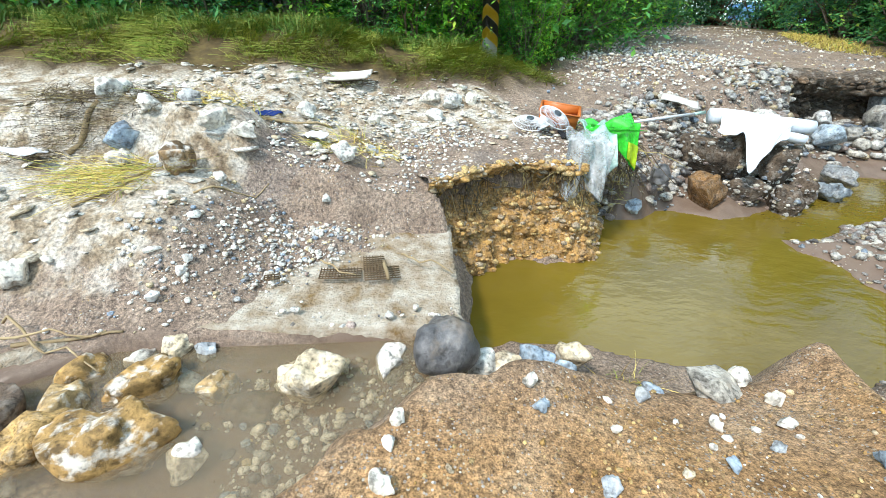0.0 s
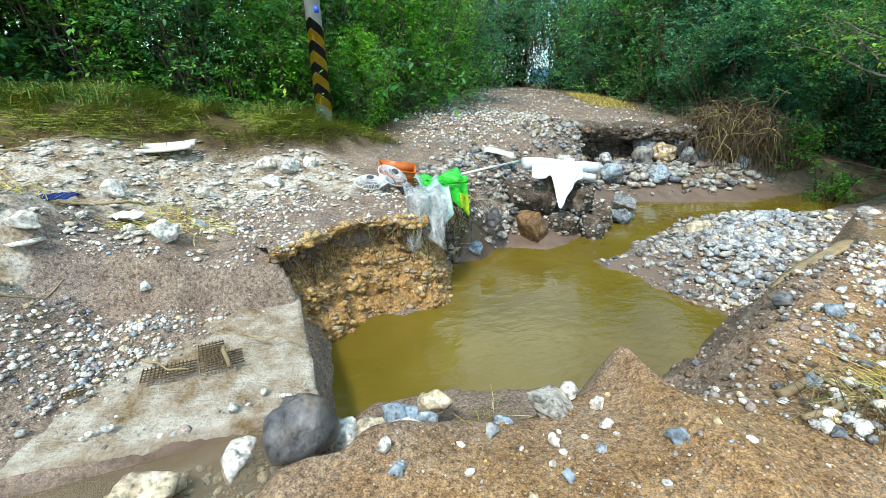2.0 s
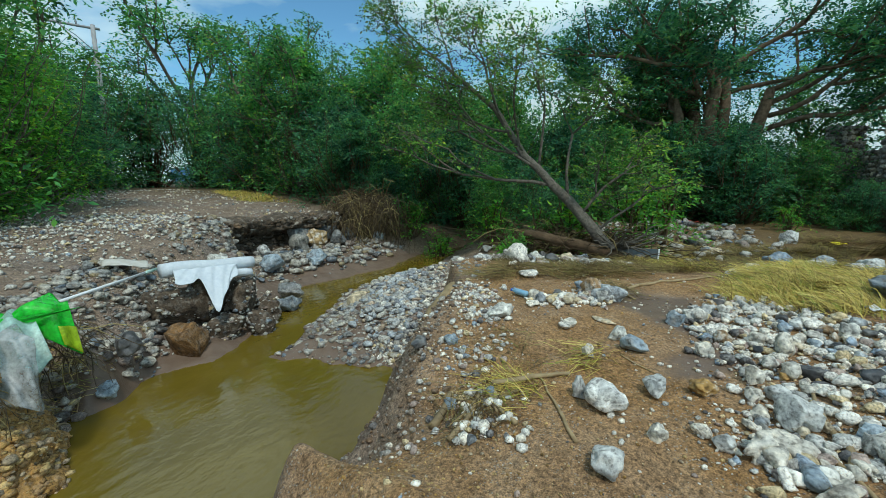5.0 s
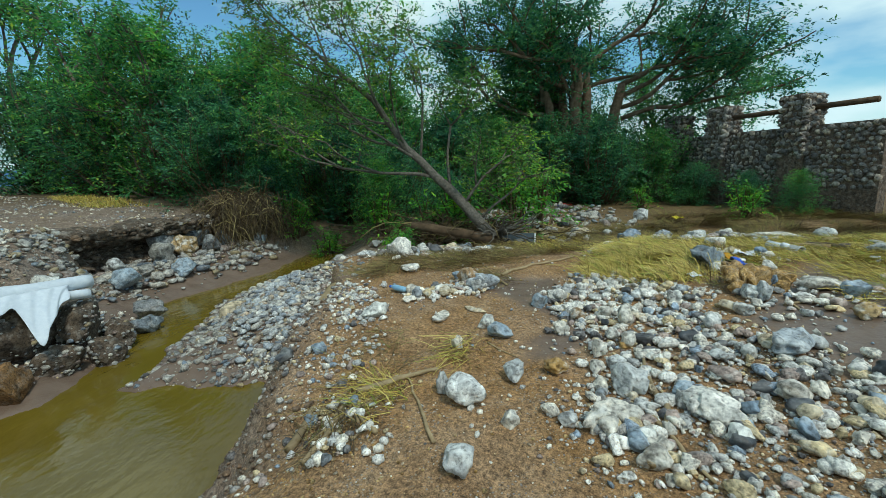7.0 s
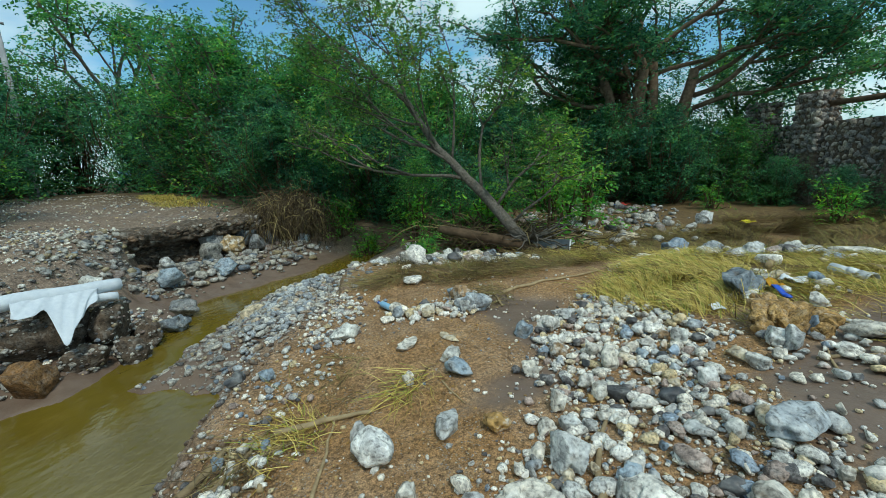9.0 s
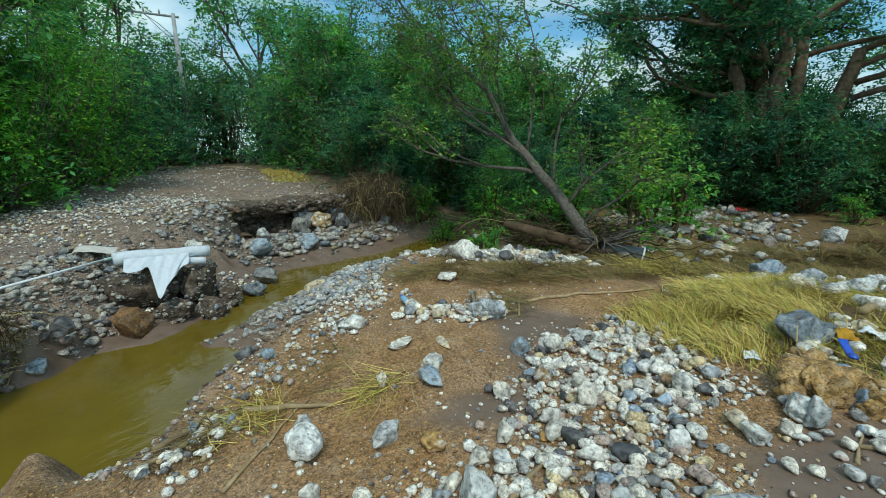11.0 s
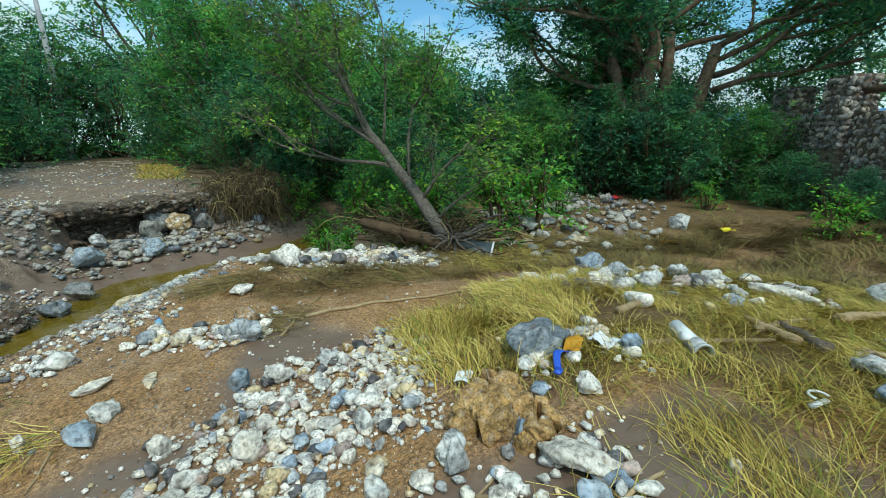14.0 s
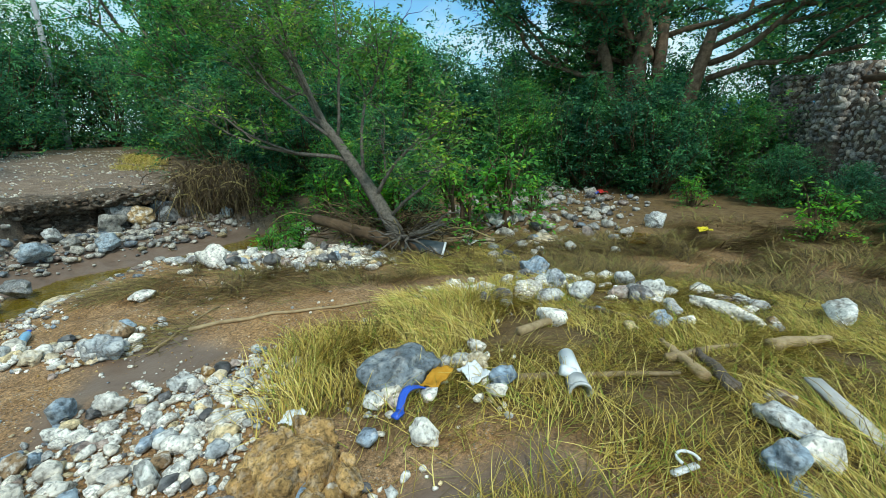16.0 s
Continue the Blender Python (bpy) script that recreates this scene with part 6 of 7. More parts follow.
STICKS = [((2.55, 0.1), (3.35, 0.5), 0.012), ((2.75, 0.72), (3.0, 0.55), 0.014), ((2.5, 0.95), (2.85, 1.0), 0.03), ((3.0, 0.75), (3.4, 0.3), 0.025), ((2.6, 0.45), (2.75, 0.62), 0.016), ((2.35, 0.75), (2.95, 0.8), 0.02), ((2.9, -1.1), (3.75, -1.15), 0.022), ((3.0, -1.05), (2.5, -1.2), 0.016),
          ((4.6, -2.9), (5.1, -3.2), 0.018), ((4.6, -2.4), (4.9, -3.4), 0.014), ((4.45, -2.45), (4.8, -2.5), 0.01), ((7.1, -4.05), (7.6, -3.75), 0.045), ((7.0, -4.2), (7.5, -4.0), 0.05), ((8.0, -4.5), (8.5, -4.95), 0.06), ((7.3, -3.8), (7.9, -4.3), 0.035), ((8.1, -3.0), (8.2, -4.1), 0.03),
          ((7.1, -2.75), (7.9, -2.95), 0.045), ((6.0, 0.1), (7.6, -0.9), 0.022), ((5.6, 0.0), (6.5, 0.4), 0.014), ((8.6, -5.6), (9.6, -6.6), 0.03), ((9.6, -4.6), (9.9, -6.8), 0.025), ((-2.6, 2.6), (-2.1, 3.3), 0.012), ((-1.9, 2.9), (-1.5, 3.35), 0.01), ((-2.5, 1.75), (-1.9, 1.85), 0.015), ((-2.9, 5.6), (-1.6, 6.1), 0.02),
          ((-3.2, 3.4), (-2.6, 4.2), 0.025), ((-2.2, 4.1), (-1.2, 4.5), 0.02), ((1.9, 4.7), (2.3, 5.0), 0.012), ((3.9, 0.0), (3.7, -0.25), 0.008), ((11.4, -1.6), (12.3, -2.2), 0.02), ((10.2, -0.8), (11.2, -2.4), 0.02), ((0.1, 2.7), (-0.3, 2.9), 0.008), ((6.4, -3.0), (7.1, -3.9), 0.03), ((2.6, 0.85), (2.95, 0.62), 0.012), ((2.7, 0.6), (3.0, 0.85), 0.01), ((2.5, 0.7), (2.8, 0.9), 0.014), ((2.85, 0.9), (3.2, 0.75), 0.012), ((2.55, 0.55), (2.6, 0.95), 0.01)]
for i, ((ax, ay), (bx, by), r) in enumerate(STICKS):
    stick("branch" if r > 0.024 else "stick", (ax, ay, h1(ax, ay) + r), (bx, by, h1(bx, by) + r), r, "bare weathered branch washed up by flood" if r > 0.024 else "thin pale stick lying on brown mud", None if r < 0.028 or i % 3 else BARK, 0.01, i)

# root wad hanging at the road edge
rs_ = np.random.RandomState(31)
parts_ = []
for k in range(2400):
    a = rs_.rand() * 6.283
    c = np.array([11.7 + rs_.randn() * 0.6, 8.7 + rs_.randn() * 0.55, 0.1 + rs_.rand() ** 1.5 * 0.95])
    out = np.array([-0.5 + rs_.randn() * 0.7, -0.4 + rs_.randn() * 0.7, 0]) * rs_.uniform(0.1, 0.8)
    e = c + out + np.array([0, 0, -rs_.uniform(0.2, 1.3) if rs_.rand() < 0.78 else rs_.uniform(-0.2, 0.45)])
    r = rs_.choice([0.006, 0.009, 0.014, 0.022], p=[0.4, 0.35, 0.2, 0.05])
    parts_.append(tube(bent(c, e, 0.12, 5, 0.25, k), np.linspace(r, r * 0.5, 5), 4))
re_ = empty("root_wad", pose(11.9, 8.9, 0.1), "tangled mass of roots and straw hanging over the bank", "roots")
V, F = join(parts_)
obj("root_tangle", mesh_np("root_tangle", V - np.array([11.9, 8.9, 0.1]), F), ROOTS, re_)
core = stone("root_core", 12.1, 9.1, 1.5, DARKEARTH, "fine", 2, 20, z=-0.4)
core.parent, core.matrix_parent_inverse = re_, re_.matrix_world.inverted()
for key in ("category",):
    if key in core:
        del core[key]
# brush piled round the fallen tree's foot
parts_ = []
for k in range(420):
    c = np.array([10.9 + rs_.randn() * 0.4, 1.8 + rs_.randn() * 0.8, -0.3 + rs_.rand() * 0.35])
    e = c + np.array([rs_.randn() * 0.4, rs_.randn() * 0.8, rs_.uniform(-0.2, 0.6)])
    parts_.append(tube(bent(c, e, 0.08, 5, 0.3, k), np.linspace(0.014, 0.005, 5), 4))
V, F = join(parts_)
tagged(obj("brushwood", mesh_np("brushwood", V, F), ROOTS), "snarl of broken twigs round the uprooted tree", "brushwood", kind="stuff")
for k, (x, y, s) in enumerate([(8.9, 2.6, 0.8), (9.6, 2.8, 0.8), (12.0, 6.0, 1.2), (12.6, 7.4, 1.3), (17.5, -3.8, 0.9), (15.0, -0.2, 0.9), (-0.6, 8.2, 0.9), (2.2, 9.6, 1.0), (14.5, -6.0, 1.1), (11.3, 2.6, 1.3), (11.6, 4.0, 1.4), (12.0, 0.4, 1.7), (12.9, -0.2, 1.8), (11.2, 1.8, 1.6)]):
    plant("shrub", "shrub_bright", x, y, k * 60, s, "small bright green shrub among flood debris", "shrub", "small shrubs")

# fine roots hanging from the cut banks
parts_ = []
rs_ = np.random.RandomState(41)
for k in range(130):
    q = rs_.randint(5, 165)
    p = np.array([bx_[54, q], by_[54, q], bz_[54, q]])
    e = p + np.array([rs_.randn() * 0.12, -rs_.uniform(0.02, 0.16), -rs_.uniform(0.1, 0.45)])
    parts_.append(tube(bent(p, e, 0.04, 6, 0.35, k), np.linspace(0.005, 0.002, 6), 4))
for k in range(90):
    p = np.array([1.85 + rs_.rand() * 0.6, 4.75 + rs_.rand() * 0.5, -0.25 + rs_.rand() * 0.4])
    parts_.append(tube(bent(p, p + np.array([rs_.randn() * 0.2, -0.15 + rs_.randn() * 0.1, -rs_.uniform(0.1, 0.4)]), 0.05, 6, 0.3, k), np.linspace(0.007, 0.003, 6), 4))
tagged(obj("hanging_roots", mesh_np("hanging_roots", *join(parts_)), ROOTS), "fine torn roots hanging from the bank", "roots", kind="stuff")


# ---- flood litter and fittings ----
def cyl(r1, r2, a, b, seg=16, caps=True):
    bm = bmesh.new()
    bmesh.ops.create_cone(bm, segments=seg, radius1=r1, radius2=r2, depth=1, cap_ends=caps)
    d = Vector(b) - Vector(a)
    bmesh.ops.transform(bm, matrix=Matrix.Translation((Vector(a) + Vector(b)) / 2) @ d.to_track_quat("Z", "Y").to_matrix().to_4x4() @ Matrix.Diagonal((1, 1, d.length, 1)), verts=bm.verts)
    return bm


def box(sx, sy, sz, c=(0, 0, 0), bev=0.005):
    bm = bmesh.new()
    bmesh.ops.create_cube(bm, size=1)
    bmesh.ops.transform(bm, matrix=Matrix.LocRotScale(c, None, (sx, sy, sz)), verts=bm.verts)
    bmesh.ops.bevel(bm, geom=bm.edges[:], offset=bev, segments=2, affect="EDGES")
    return bm


def cloth(fn, nu, nv, thick=0.004):
    """A sheet over u, v in 0..1, given a thickness."""
    bm = bmesh.new()
    g = [[bm.verts.new(fn(i / nu, j / nv)) for j in range(nv + 1)] for i in range(nu + 1)]
    for i in range(nu):
        for j in range(nv):
            bm.faces.new((g[i][j], g[i + 1][j], g[i + 1][j + 1], g[i][j + 1]))
    bmesh.ops.recalc_face_normals(bm, faces=bm.faces)
    bmesh.ops.solidify(bm, geom=bm.faces[:], thickness=thick)
    return bm


def nz(p, s=3.0, k=0.0):
    return noise.noise(Vector((p[0] * s + k, p[1] * s - k, p[2] * s)))


def see_through(name, col, alpha, rough=0.25):
    m, n, l, b = material(name, rough, 0.5)
    co = n.new("ShaderNodeTexCoord")
    a = tex_noise(n, l, 12, 5, 0.7, co.outputs["Object"])
    r = ramp(n, [(0.3, tuple(c * 0.7 for c in col)), (0.7, col)])
    l.new(a.outputs["Fac"], r.inputs["Fac"])
    l.new(r.outputs["Color"], b.inputs["Base Color"])
    bump(n, l, b, a.outputs["Fac"], 0.6, 0.02)
    t = n.new("ShaderNodeBsdfTransparent")
    mx = n.new("ShaderNodeMixShader")
    ar = ramp(n, [(0.35, (alpha - 0.2,) * 3), (0.65, (min(1, alpha + 0.2),) * 3)])
    l.new(a.outputs["Fac"], ar.inputs["Fac"])
    l.new(ar.outputs["Color"], mx.inputs["Fac"])
    l.new(t.outputs["BSDF"], mx.inputs[1])
    l.new(b.outputs["BSDF"], mx.inputs[2])
    l.new(mx.outputs["Shader"], n["Material Output"].inputs["Surface"])
    return m


ORANGE = simple_mat("orange_plastic", (0.5, 0.13, 0.02), (0.6, 0.17, 0.03), 9, 0.4, 0.5, bmp=0.1)
GREEN = see_through("green_mesh_plastic", (0.05, 0.72, 0.05), 0.8)
LIME_P = see_through("lime_mesh_plastic", (0.5, 0.72, 0.03), 0.85)
TEAL = see_through("pale_teal_plastic", (0.55, 0.8, 0.72), 0.7)
CLEAR = see_through("cloudy_film", (0.6, 0.62, 0.62), 0.5)
BLUEP = simple_mat("blue_plastic", (0.02, 0.08, 0.5), (0.03, 0.12, 0.62), 9, 0.4, 0.5)
NAVY = simple_mat("navy_cloth", (0.012, 0.03, 0.12), (0.025, 0.05, 0.2), 20, 0.9, 0.1)
SKYB = simple_mat("light_blue_plastic", (0.2, 0.42, 0.62), (0.34, 0.58, 0.76), 10, 0.3, 0.5)
YELP = simple_mat("yellow_plastic", (0.75, 0.62, 0.02), (0.85, 0.72, 0.04), 9, 0.4, 0.5)
REDP = simple_mat("red_plastic", (0.55, 0.03, 0.03), (0.65, 0.06, 0.05), 9, 0.4, 0.5)
SCREEN = simple_mat("dark_grey_panel", (0.045, 0.06, 0.07), (0.07, 0.09, 0.1), 9, 0.35, 0.5)
GREYP = simple_mat("muddy_grey_plastic", (0.4, 0.4, 0.39), (0.56, 0.57, 0.56), 12, 0.5, 0.4)
FOAM = simple_mat("white_foam", (0.55, 0.6, 0.66), (0.68, 0.72, 0.76), 14, 0.6, 0.3, bmp=0.2)
BLACKP = simple_mat("black_cloth", (0.012, 0.012, 0.014), (0.03, 0.03, 0.035), 12, 0.8, 0.2)
RUST = simple_mat("rusty_iron", (0.11, 0.075, 0.045), (0.2, 0.14, 0.08), 20, 0.85, 0.3, 0.3)
BOARDM = simple_mat("weathered_board", (0.5, 0.46, 0.4), (0.66, 0.64, 0.6), 6, 0.8, 0.2)
OCHREC = simple_mat("orange_mud_cloth", (0.42, 0.2, 0.02), (0.55, 0.3, 0.04), 8, 0.9, 0.1)

# utility pole with hazard stripes
PX, PY = 0.76, 7.95
PZ0 = h1(PX, PY)
pole = empty("utility_pole", pose(PX, PY, PZ0, 0, -2.5, 0), "grey concrete utility pole with yellow and black hazard stripes", "pole")
part("shaft", cyl(0.135, 0.09, (0, 0, -0.4), (0, 0, 9.0), 24), POLE, pole)
for k in range(8):
    bm = bmesh.new()
    for j in range(25):
        a = j * 2 * math.pi / 24
        z = 0.02 + k * 0.165 + 0.1 * (a if a < math.pi else 2 * math.pi - a)
        r = 0.138 - 0.005 * z
        bm.verts.new((math.cos(a + 1.0) * r, math.sin(a + 1.0) * r, z))
        bm.verts.new((math.cos(a + 1.0) * r, math.sin(a + 1.0) * r, z + 0.158))
    bm.verts.ensure_lookup_table()
    for j in range(24):
        bm.faces.new([bm.verts[q] for q in (2 * j, 2 * j + 2, 2 * j + 3, 2 * j + 1)])
    bmesh.ops.solidify(bm, geom=bm.faces[:], thickness=0.003)
    part("stripe", bm, BLACK if k % 2 else YELLOW, pole, "black paint band" if k % 2 else "yellow paint band")
part("number_mark", box(0.07, 0.01, 0.1, (0.05, -0.12, 1.75), 0.002), BLUEP, pole, "faded blue painted mark")

# earth stack that carries the foam roll
studs = []
for i, (x, y, z, s, k) in enumerate([(4.1, 5.85, -0.62, 0.95, 4), (4.75, 5.75, -0.68, 0.9, 6), (3.75, 6.05, -0.55, 0.7, 1), (4.2, 5.45, -0.95, 0.6, 3), (4.75, 5.35, -1.0, 0.6, 5), (5.2, 5.7, -0.95, 0.6, 7)]):
    stone("earth_block", x, y, s, DARKEARTH, "fine", k, i * 50, "dark crumbling block of eroded earth in the gully", "earth", "earth stack", 0.0, (1.05, 0.85, 1.1), z)
    V0, r_ = FINE[k][0], np.random.RandomState(700 + i)
    ca, sa = math.cos(radians(i * 50)), math.sin(radians(i * 50))
    for v0 in V0[r_.randint(0, len(V0), 150)] * np.array([1.05, 0.85, 1.1]) * s:
        V, F = PEB[r_.randint(6)]
        studs.append((V * (0.025 + 0.1 * r_.rand() ** 3) + np.array([x + v0[0] * ca - v0[1] * sa, y + v0[0] * sa + v0[1] * ca, z + v0[2] + s * 1.1 * 0.33]), F))
tagged(obj("stack_pebbles", smooth(mesh_np("stack_pebbles", *join(studs))), WETSTONE), "pebbles bedded in the crumbling earth stack", "stones", kind="stuff")
scatter_joined("gully_pebbles", in_poly(700, [(3.9, 5.5), (5.0, 5.4), (6.2, 6.3), (5.9, 6.9), (4.4, 7.0)], 901, 0.2), sizes(700, 0.03, 0.14, 902), PEB, COBBLE_SMALL, "small stones around the earth stack", 0.0, 903)
# foam roll with torn sheet
A, B = Vector((3.64, 5.86, 0.27)), Vector((4.95, 5.66, 0.19))
roll = empty("foam_roll", pose(4.3, 5.76, 0.1), "rolled white foam sheet with a torn flap hanging down", "foam roll")
off = Vector((4.3, 5.76, 0.1))
W = tube([tuple(A + (B - A) * t - off + Vector((0, 0, 0.01 * math.sin(9 * t)))) for t in np.linspace(0, 1, 14)], [0.1 + 0.01 * math.sin(5 * t) for t in np.linspace(0, 1, 14)], 22, 3, 0.03)
obj("roll", smooth(mesh_np("roll", *W)), FOAM, roll)
A2, B2 = A + Vector((0.5, -0.1, -0.13)), B + Vector((-0.12, -0.12, -0.13))
W = tube([tuple(A2 + (B2 - A2) * t - off) for t in np.linspace(0, 1, 10)], [0.06] * 10, 16, 5, 0.05)
obj("inner_roll", smooth(mesh_np("inner_roll", *W)), FOAM, roll)


def flap(u, v):
    p = A + (B - A) * (0.1 + 0.68 * u) - off
    tip = max(0, 1 - abs(u - 0.46) / (0.17 if u < 0.46 else 0.46))
    edge = 0.3 + 0.04 * math.sin(17 * u) + 0.6 * tip + 0.012 * math.sin(41 * u) * v
    run = v * edge
    f = 0.03 * math.sin(14 * u + 2 * v) * v + 0.012 * math.sin(31 * u + 7 * v)
    return p + Vector((-0.02 - 0.28 * run + 0.05 * v * math.sin(5 * u), -0.1 - 0.62 * run + f, 0.02 - 0.5 * run - 0.1 * run * run))


part("torn_flap", cloth(flap, 40, 20, 0.006), FOAM, roll, "thin torn white foam flap")
# white board and pole lying beyond the cliff
brd = part("white_board", cloth(lambda u, v: Vector((u * 0.55, v * 0.3, 0.02 * math.sin(5 * u) + 0.015 * nz((u, v, 0), 5))), 14, 8, 0.015), BOARDM)
brd.matrix_world = pose(3.35, 6.75, h1(3.6, 6.8) + 0.12, 8, 6, -25)
tagged(brd, "dirty white sheet of board on stones", "board")
pl = empty("white_pole", pose(3.2, 5.85, 0.15), "thin white plastic pole with a teal sleeve lying on stones", "pole")
part("rod", cyl(0.018, 0.018, (-0.95, -0.55, 0.1), (0.55, 0.4, 0.08), 10), WHITEP, pl)
part("sleeve", cyl(0.024, 0.024, (0.4, 0.3, 0.08), (0.62, 0.44, 0.08), 10), TEAL, pl, "teal plastic sleeve")

# plastic film and net bag over the cliff lip


def film(u, v):
    x = 1.27 + 0.4 * u + 0.05 * v * (u - 0.5)
    if v < 0.3:
        t = v / 0.3
        return Vector((x + 0.1 * (1 - t), 4.2 + (1 - t) * 0.55 - 0.08 * u, 0.3 + 0.03 * math.sin(12 * u + 5 * t) + 0.06 * t))
    t = (v - 0.3) / 0.7
    f = 0.05 * math.sin(11 * u + 3 * t) + 0.03 * math.sin(23 * u - 4 * t) + 0.03 * nz((u, v, 0), 7)
    return Vector((x, 4.1 - 0.08 * u - 0.06 * t + f, 0.34 - t * (0.56 + 0.06 * math.sin(8 * u))))


tagged(part("plastic_sheet", cloth(film, 34, 44, 0.003), CLEAR), "cloudy clear plastic sheet draped over the bank", "plastic sheet")


def net(u, v):
    x = 1.55 + 0.55 * u
    if v < 0.4:
        t = v / 0.4
        return Vector((x, 4.9 - 0.35 * t, 0.3 + 0.06 * math.sin(7 * u + 4 * t) + 0.1 * u + 0.06 * t))
    t = (v - 0.4) / 0.6
    return Vector((x + 0.03 * t, 4.55 - 0.1 * u - 0.06 * t + 0.05 * math.sin(15 * u), 0.38 + 0.08 * u - t * (0.12 + 0.42 * max(0, u - 0.35) * 1.5)))


bag = empty("net_bag", pose(1.8, 4.6, 0.2), "bright green mesh bag slumped over the bank", "bag")
part("mesh_body", cloth(lambda u, v: net(u, v) - Vector((1.8, 4.6, 0.2)), 28, 28, 0.004), GREEN, bag)
part("lime_panel", cloth(lambda u, v: net(0.72 + 0.27 * u, 0.7 + 0.29 * v) - Vector((1.8, 4.61, 0.2)) + Vector((0.012, -0.012, 0)), 8, 8, 0.004), LIME_P, bag, "lime-yellow patch")
part("pale_lining", cloth(lambda u, v: Vector((1.5 + 0.35 * u, 4.75 - 0.55 * v, 0.36 + 0.05 * math.sin(9 * u + 5 * v) - max(0, v - 0.6) * 0.9)) - Vector((1.8, 4.6, 0.2)), 16, 20, 0.003), TEAL, bag, "pale teal plastic lining")

# orange plastic crate
crate = empty("plastic_crate", pose(1.45, 5.4, h1(1.45, 5.4) + 0.03, 14, 5, -14), "orange plastic drawer tipped on its side", "crate")
part("floor_panel", box(0.46, 0.26, 0.012, (0, 0, 0), 0.004), ORANGE, crate)
for sx, sy, c in ((0.46, 0.012, (0, 0.13, 0.06)), (0.46, 0.012, (0, -0.13, 0.06)), (0.012, 0.26, (0.23, 0, 0.06)), (0.012, 0.26, (-0.23, 0, 0.06))):
    part("side_panel", box(sx, sy, 0.2, (c[0], c[1], 0.1), 0.004), ORANGE, crate)
for sx, sy, c in ((0.5, 0.025, (0, 0.14, 0.125)), (0.5, 0.025, (0, -0.14, 0.125)), (0.025, 0.28, (0.24, 0, 0.125)), (0.025, 0.28, (-0.24, 0, 0.125))):
    part("rim", box(sx, sy, 0.014, (c[0], c[1], 0.2), 0.004), ORANGE, crate)

# broken fan: guard rings, blades, hub
WIRE = simple_mat("white_wire", (0.62, 0.64, 0.66), (0.74, 0.76, 0.78), 10, 0.4, 0.4)


def ring(r, z, th):
    return tube([(r * math.cos(a), r * math.sin(a), z) for a in np.linspace(0, 2 * math.pi, 41)], [th] * 41, 5)


def guard(name, parent, m):
    e = [ring(0.2, 0, 0.006), ring(0.15, 0.035, 0.003), ring(0.1, 0.055, 0.003)]
    for k in range(56):
        a = k * 2 * math.pi / 56
        e.append(tube([(r * math.cos(a), r * math.sin(a), z) for r, z in ((0.2, 0), (0.16, 0.032), (0.1, 0.055), (0.045, 0.065))], [0.0022] * 4, 4))
    ob = obj(name, mesh_np(name, *join(e)), WIRE, parent)
    ob.matrix_local = m
    disc = part("badge", cyl(0.05, 0.045, (0, 0, 0.058), (0, 0, 0.075), 24), SCREEN, ob, "dark round badge")
    return ob


fan = empty("electric_fan", pose(1.25, 5.1, h1(1.25, 5.1) + 0.06), "broken white electric fan head on gravel", "fan")
guard("front_guard", fan, pose(0.08, -0.02, 0.12, 28, 18, 10))
guard("rear_guard", fan, pose(-0.2, 0.05, 0.03, 8, -10, 60))
part("motor", cyl(0.05, 0.06, (-0.08, 0, 0.0), (-0.02, 0.02, 0.12), 18), WHITEP, fan)
for k in range(3):
    a = k * 2.1
    bl = part("blade", cloth(lambda u, v: Vector((0.03 + 0.14 * u, (v - 0.5) * (0.06 + 0.09 * u), 0.03 * (v - 0.5) + 0.01 * u)), 6, 6, 0.004), GREYP, fan)
    bl.matrix_local = pose(-0.05, 0, 0.06, 15, 10, 120 * k + 30)
rag = part("black_rag", cloth(lambda u, v: Vector((u * 0.4, v * 0.22, 0.05 * abs(math.sin(6 * u + 2 * v)) + 0.03 * nz((u, v, 0), 8))), 16, 12, 0.01), BLACKP)
rag.matrix_world = pose(1.4, 4.85, h1(1.5, 4.9) + 0.03, 0, 0, 5)
tagged(rag, "crumpled black rag beside the broken fan", "rag")

# iron grate pieces on the slab
rs_ = np.random.RandomState(6)
for gx_, gy_, rot, w_, h_ in ((-0.72, 2.5, 6, 0.3, 0.14), (-0.42, 2.52, 12, 0.26, 0.16), (-0.5, 2.66, 10, 0.16, 0.2), (-1.2, 2.42, 15, 0.1, 0.06)):
    g = empty("iron_grate", pose(gx_, gy_, -0.29, 0, 0, rot), "rusty iron mesh grate bedded in the slab", "grate", "drain grates")
    for k in range(int(w_ / 0.022)):
        part("bar", box(0.006, h_, 0.012, (-w_ / 2 + k * 0.022, 0, 0.01), 0.001), RUST, g)
    for k in range(int(h_ / 0.03) + 1):
        part("cross_bar", box(w_, 0.005, 0.01, (0, -h_ / 2 + k * 0.03, 0.01), 0.001), RUST, g)
rt = tube(bent((-0.42, 2.62, -0.24), (-0.36, 2.4, -0.26), 0.04, 8, 0.3, 4), [0.014] * 8, 8, 2, 0.15)
tagged(obj("root_piece", smooth(mesh_np("root_piece", *rt)), DRYWOOD), "pale crooked root lying on the grate", "root")
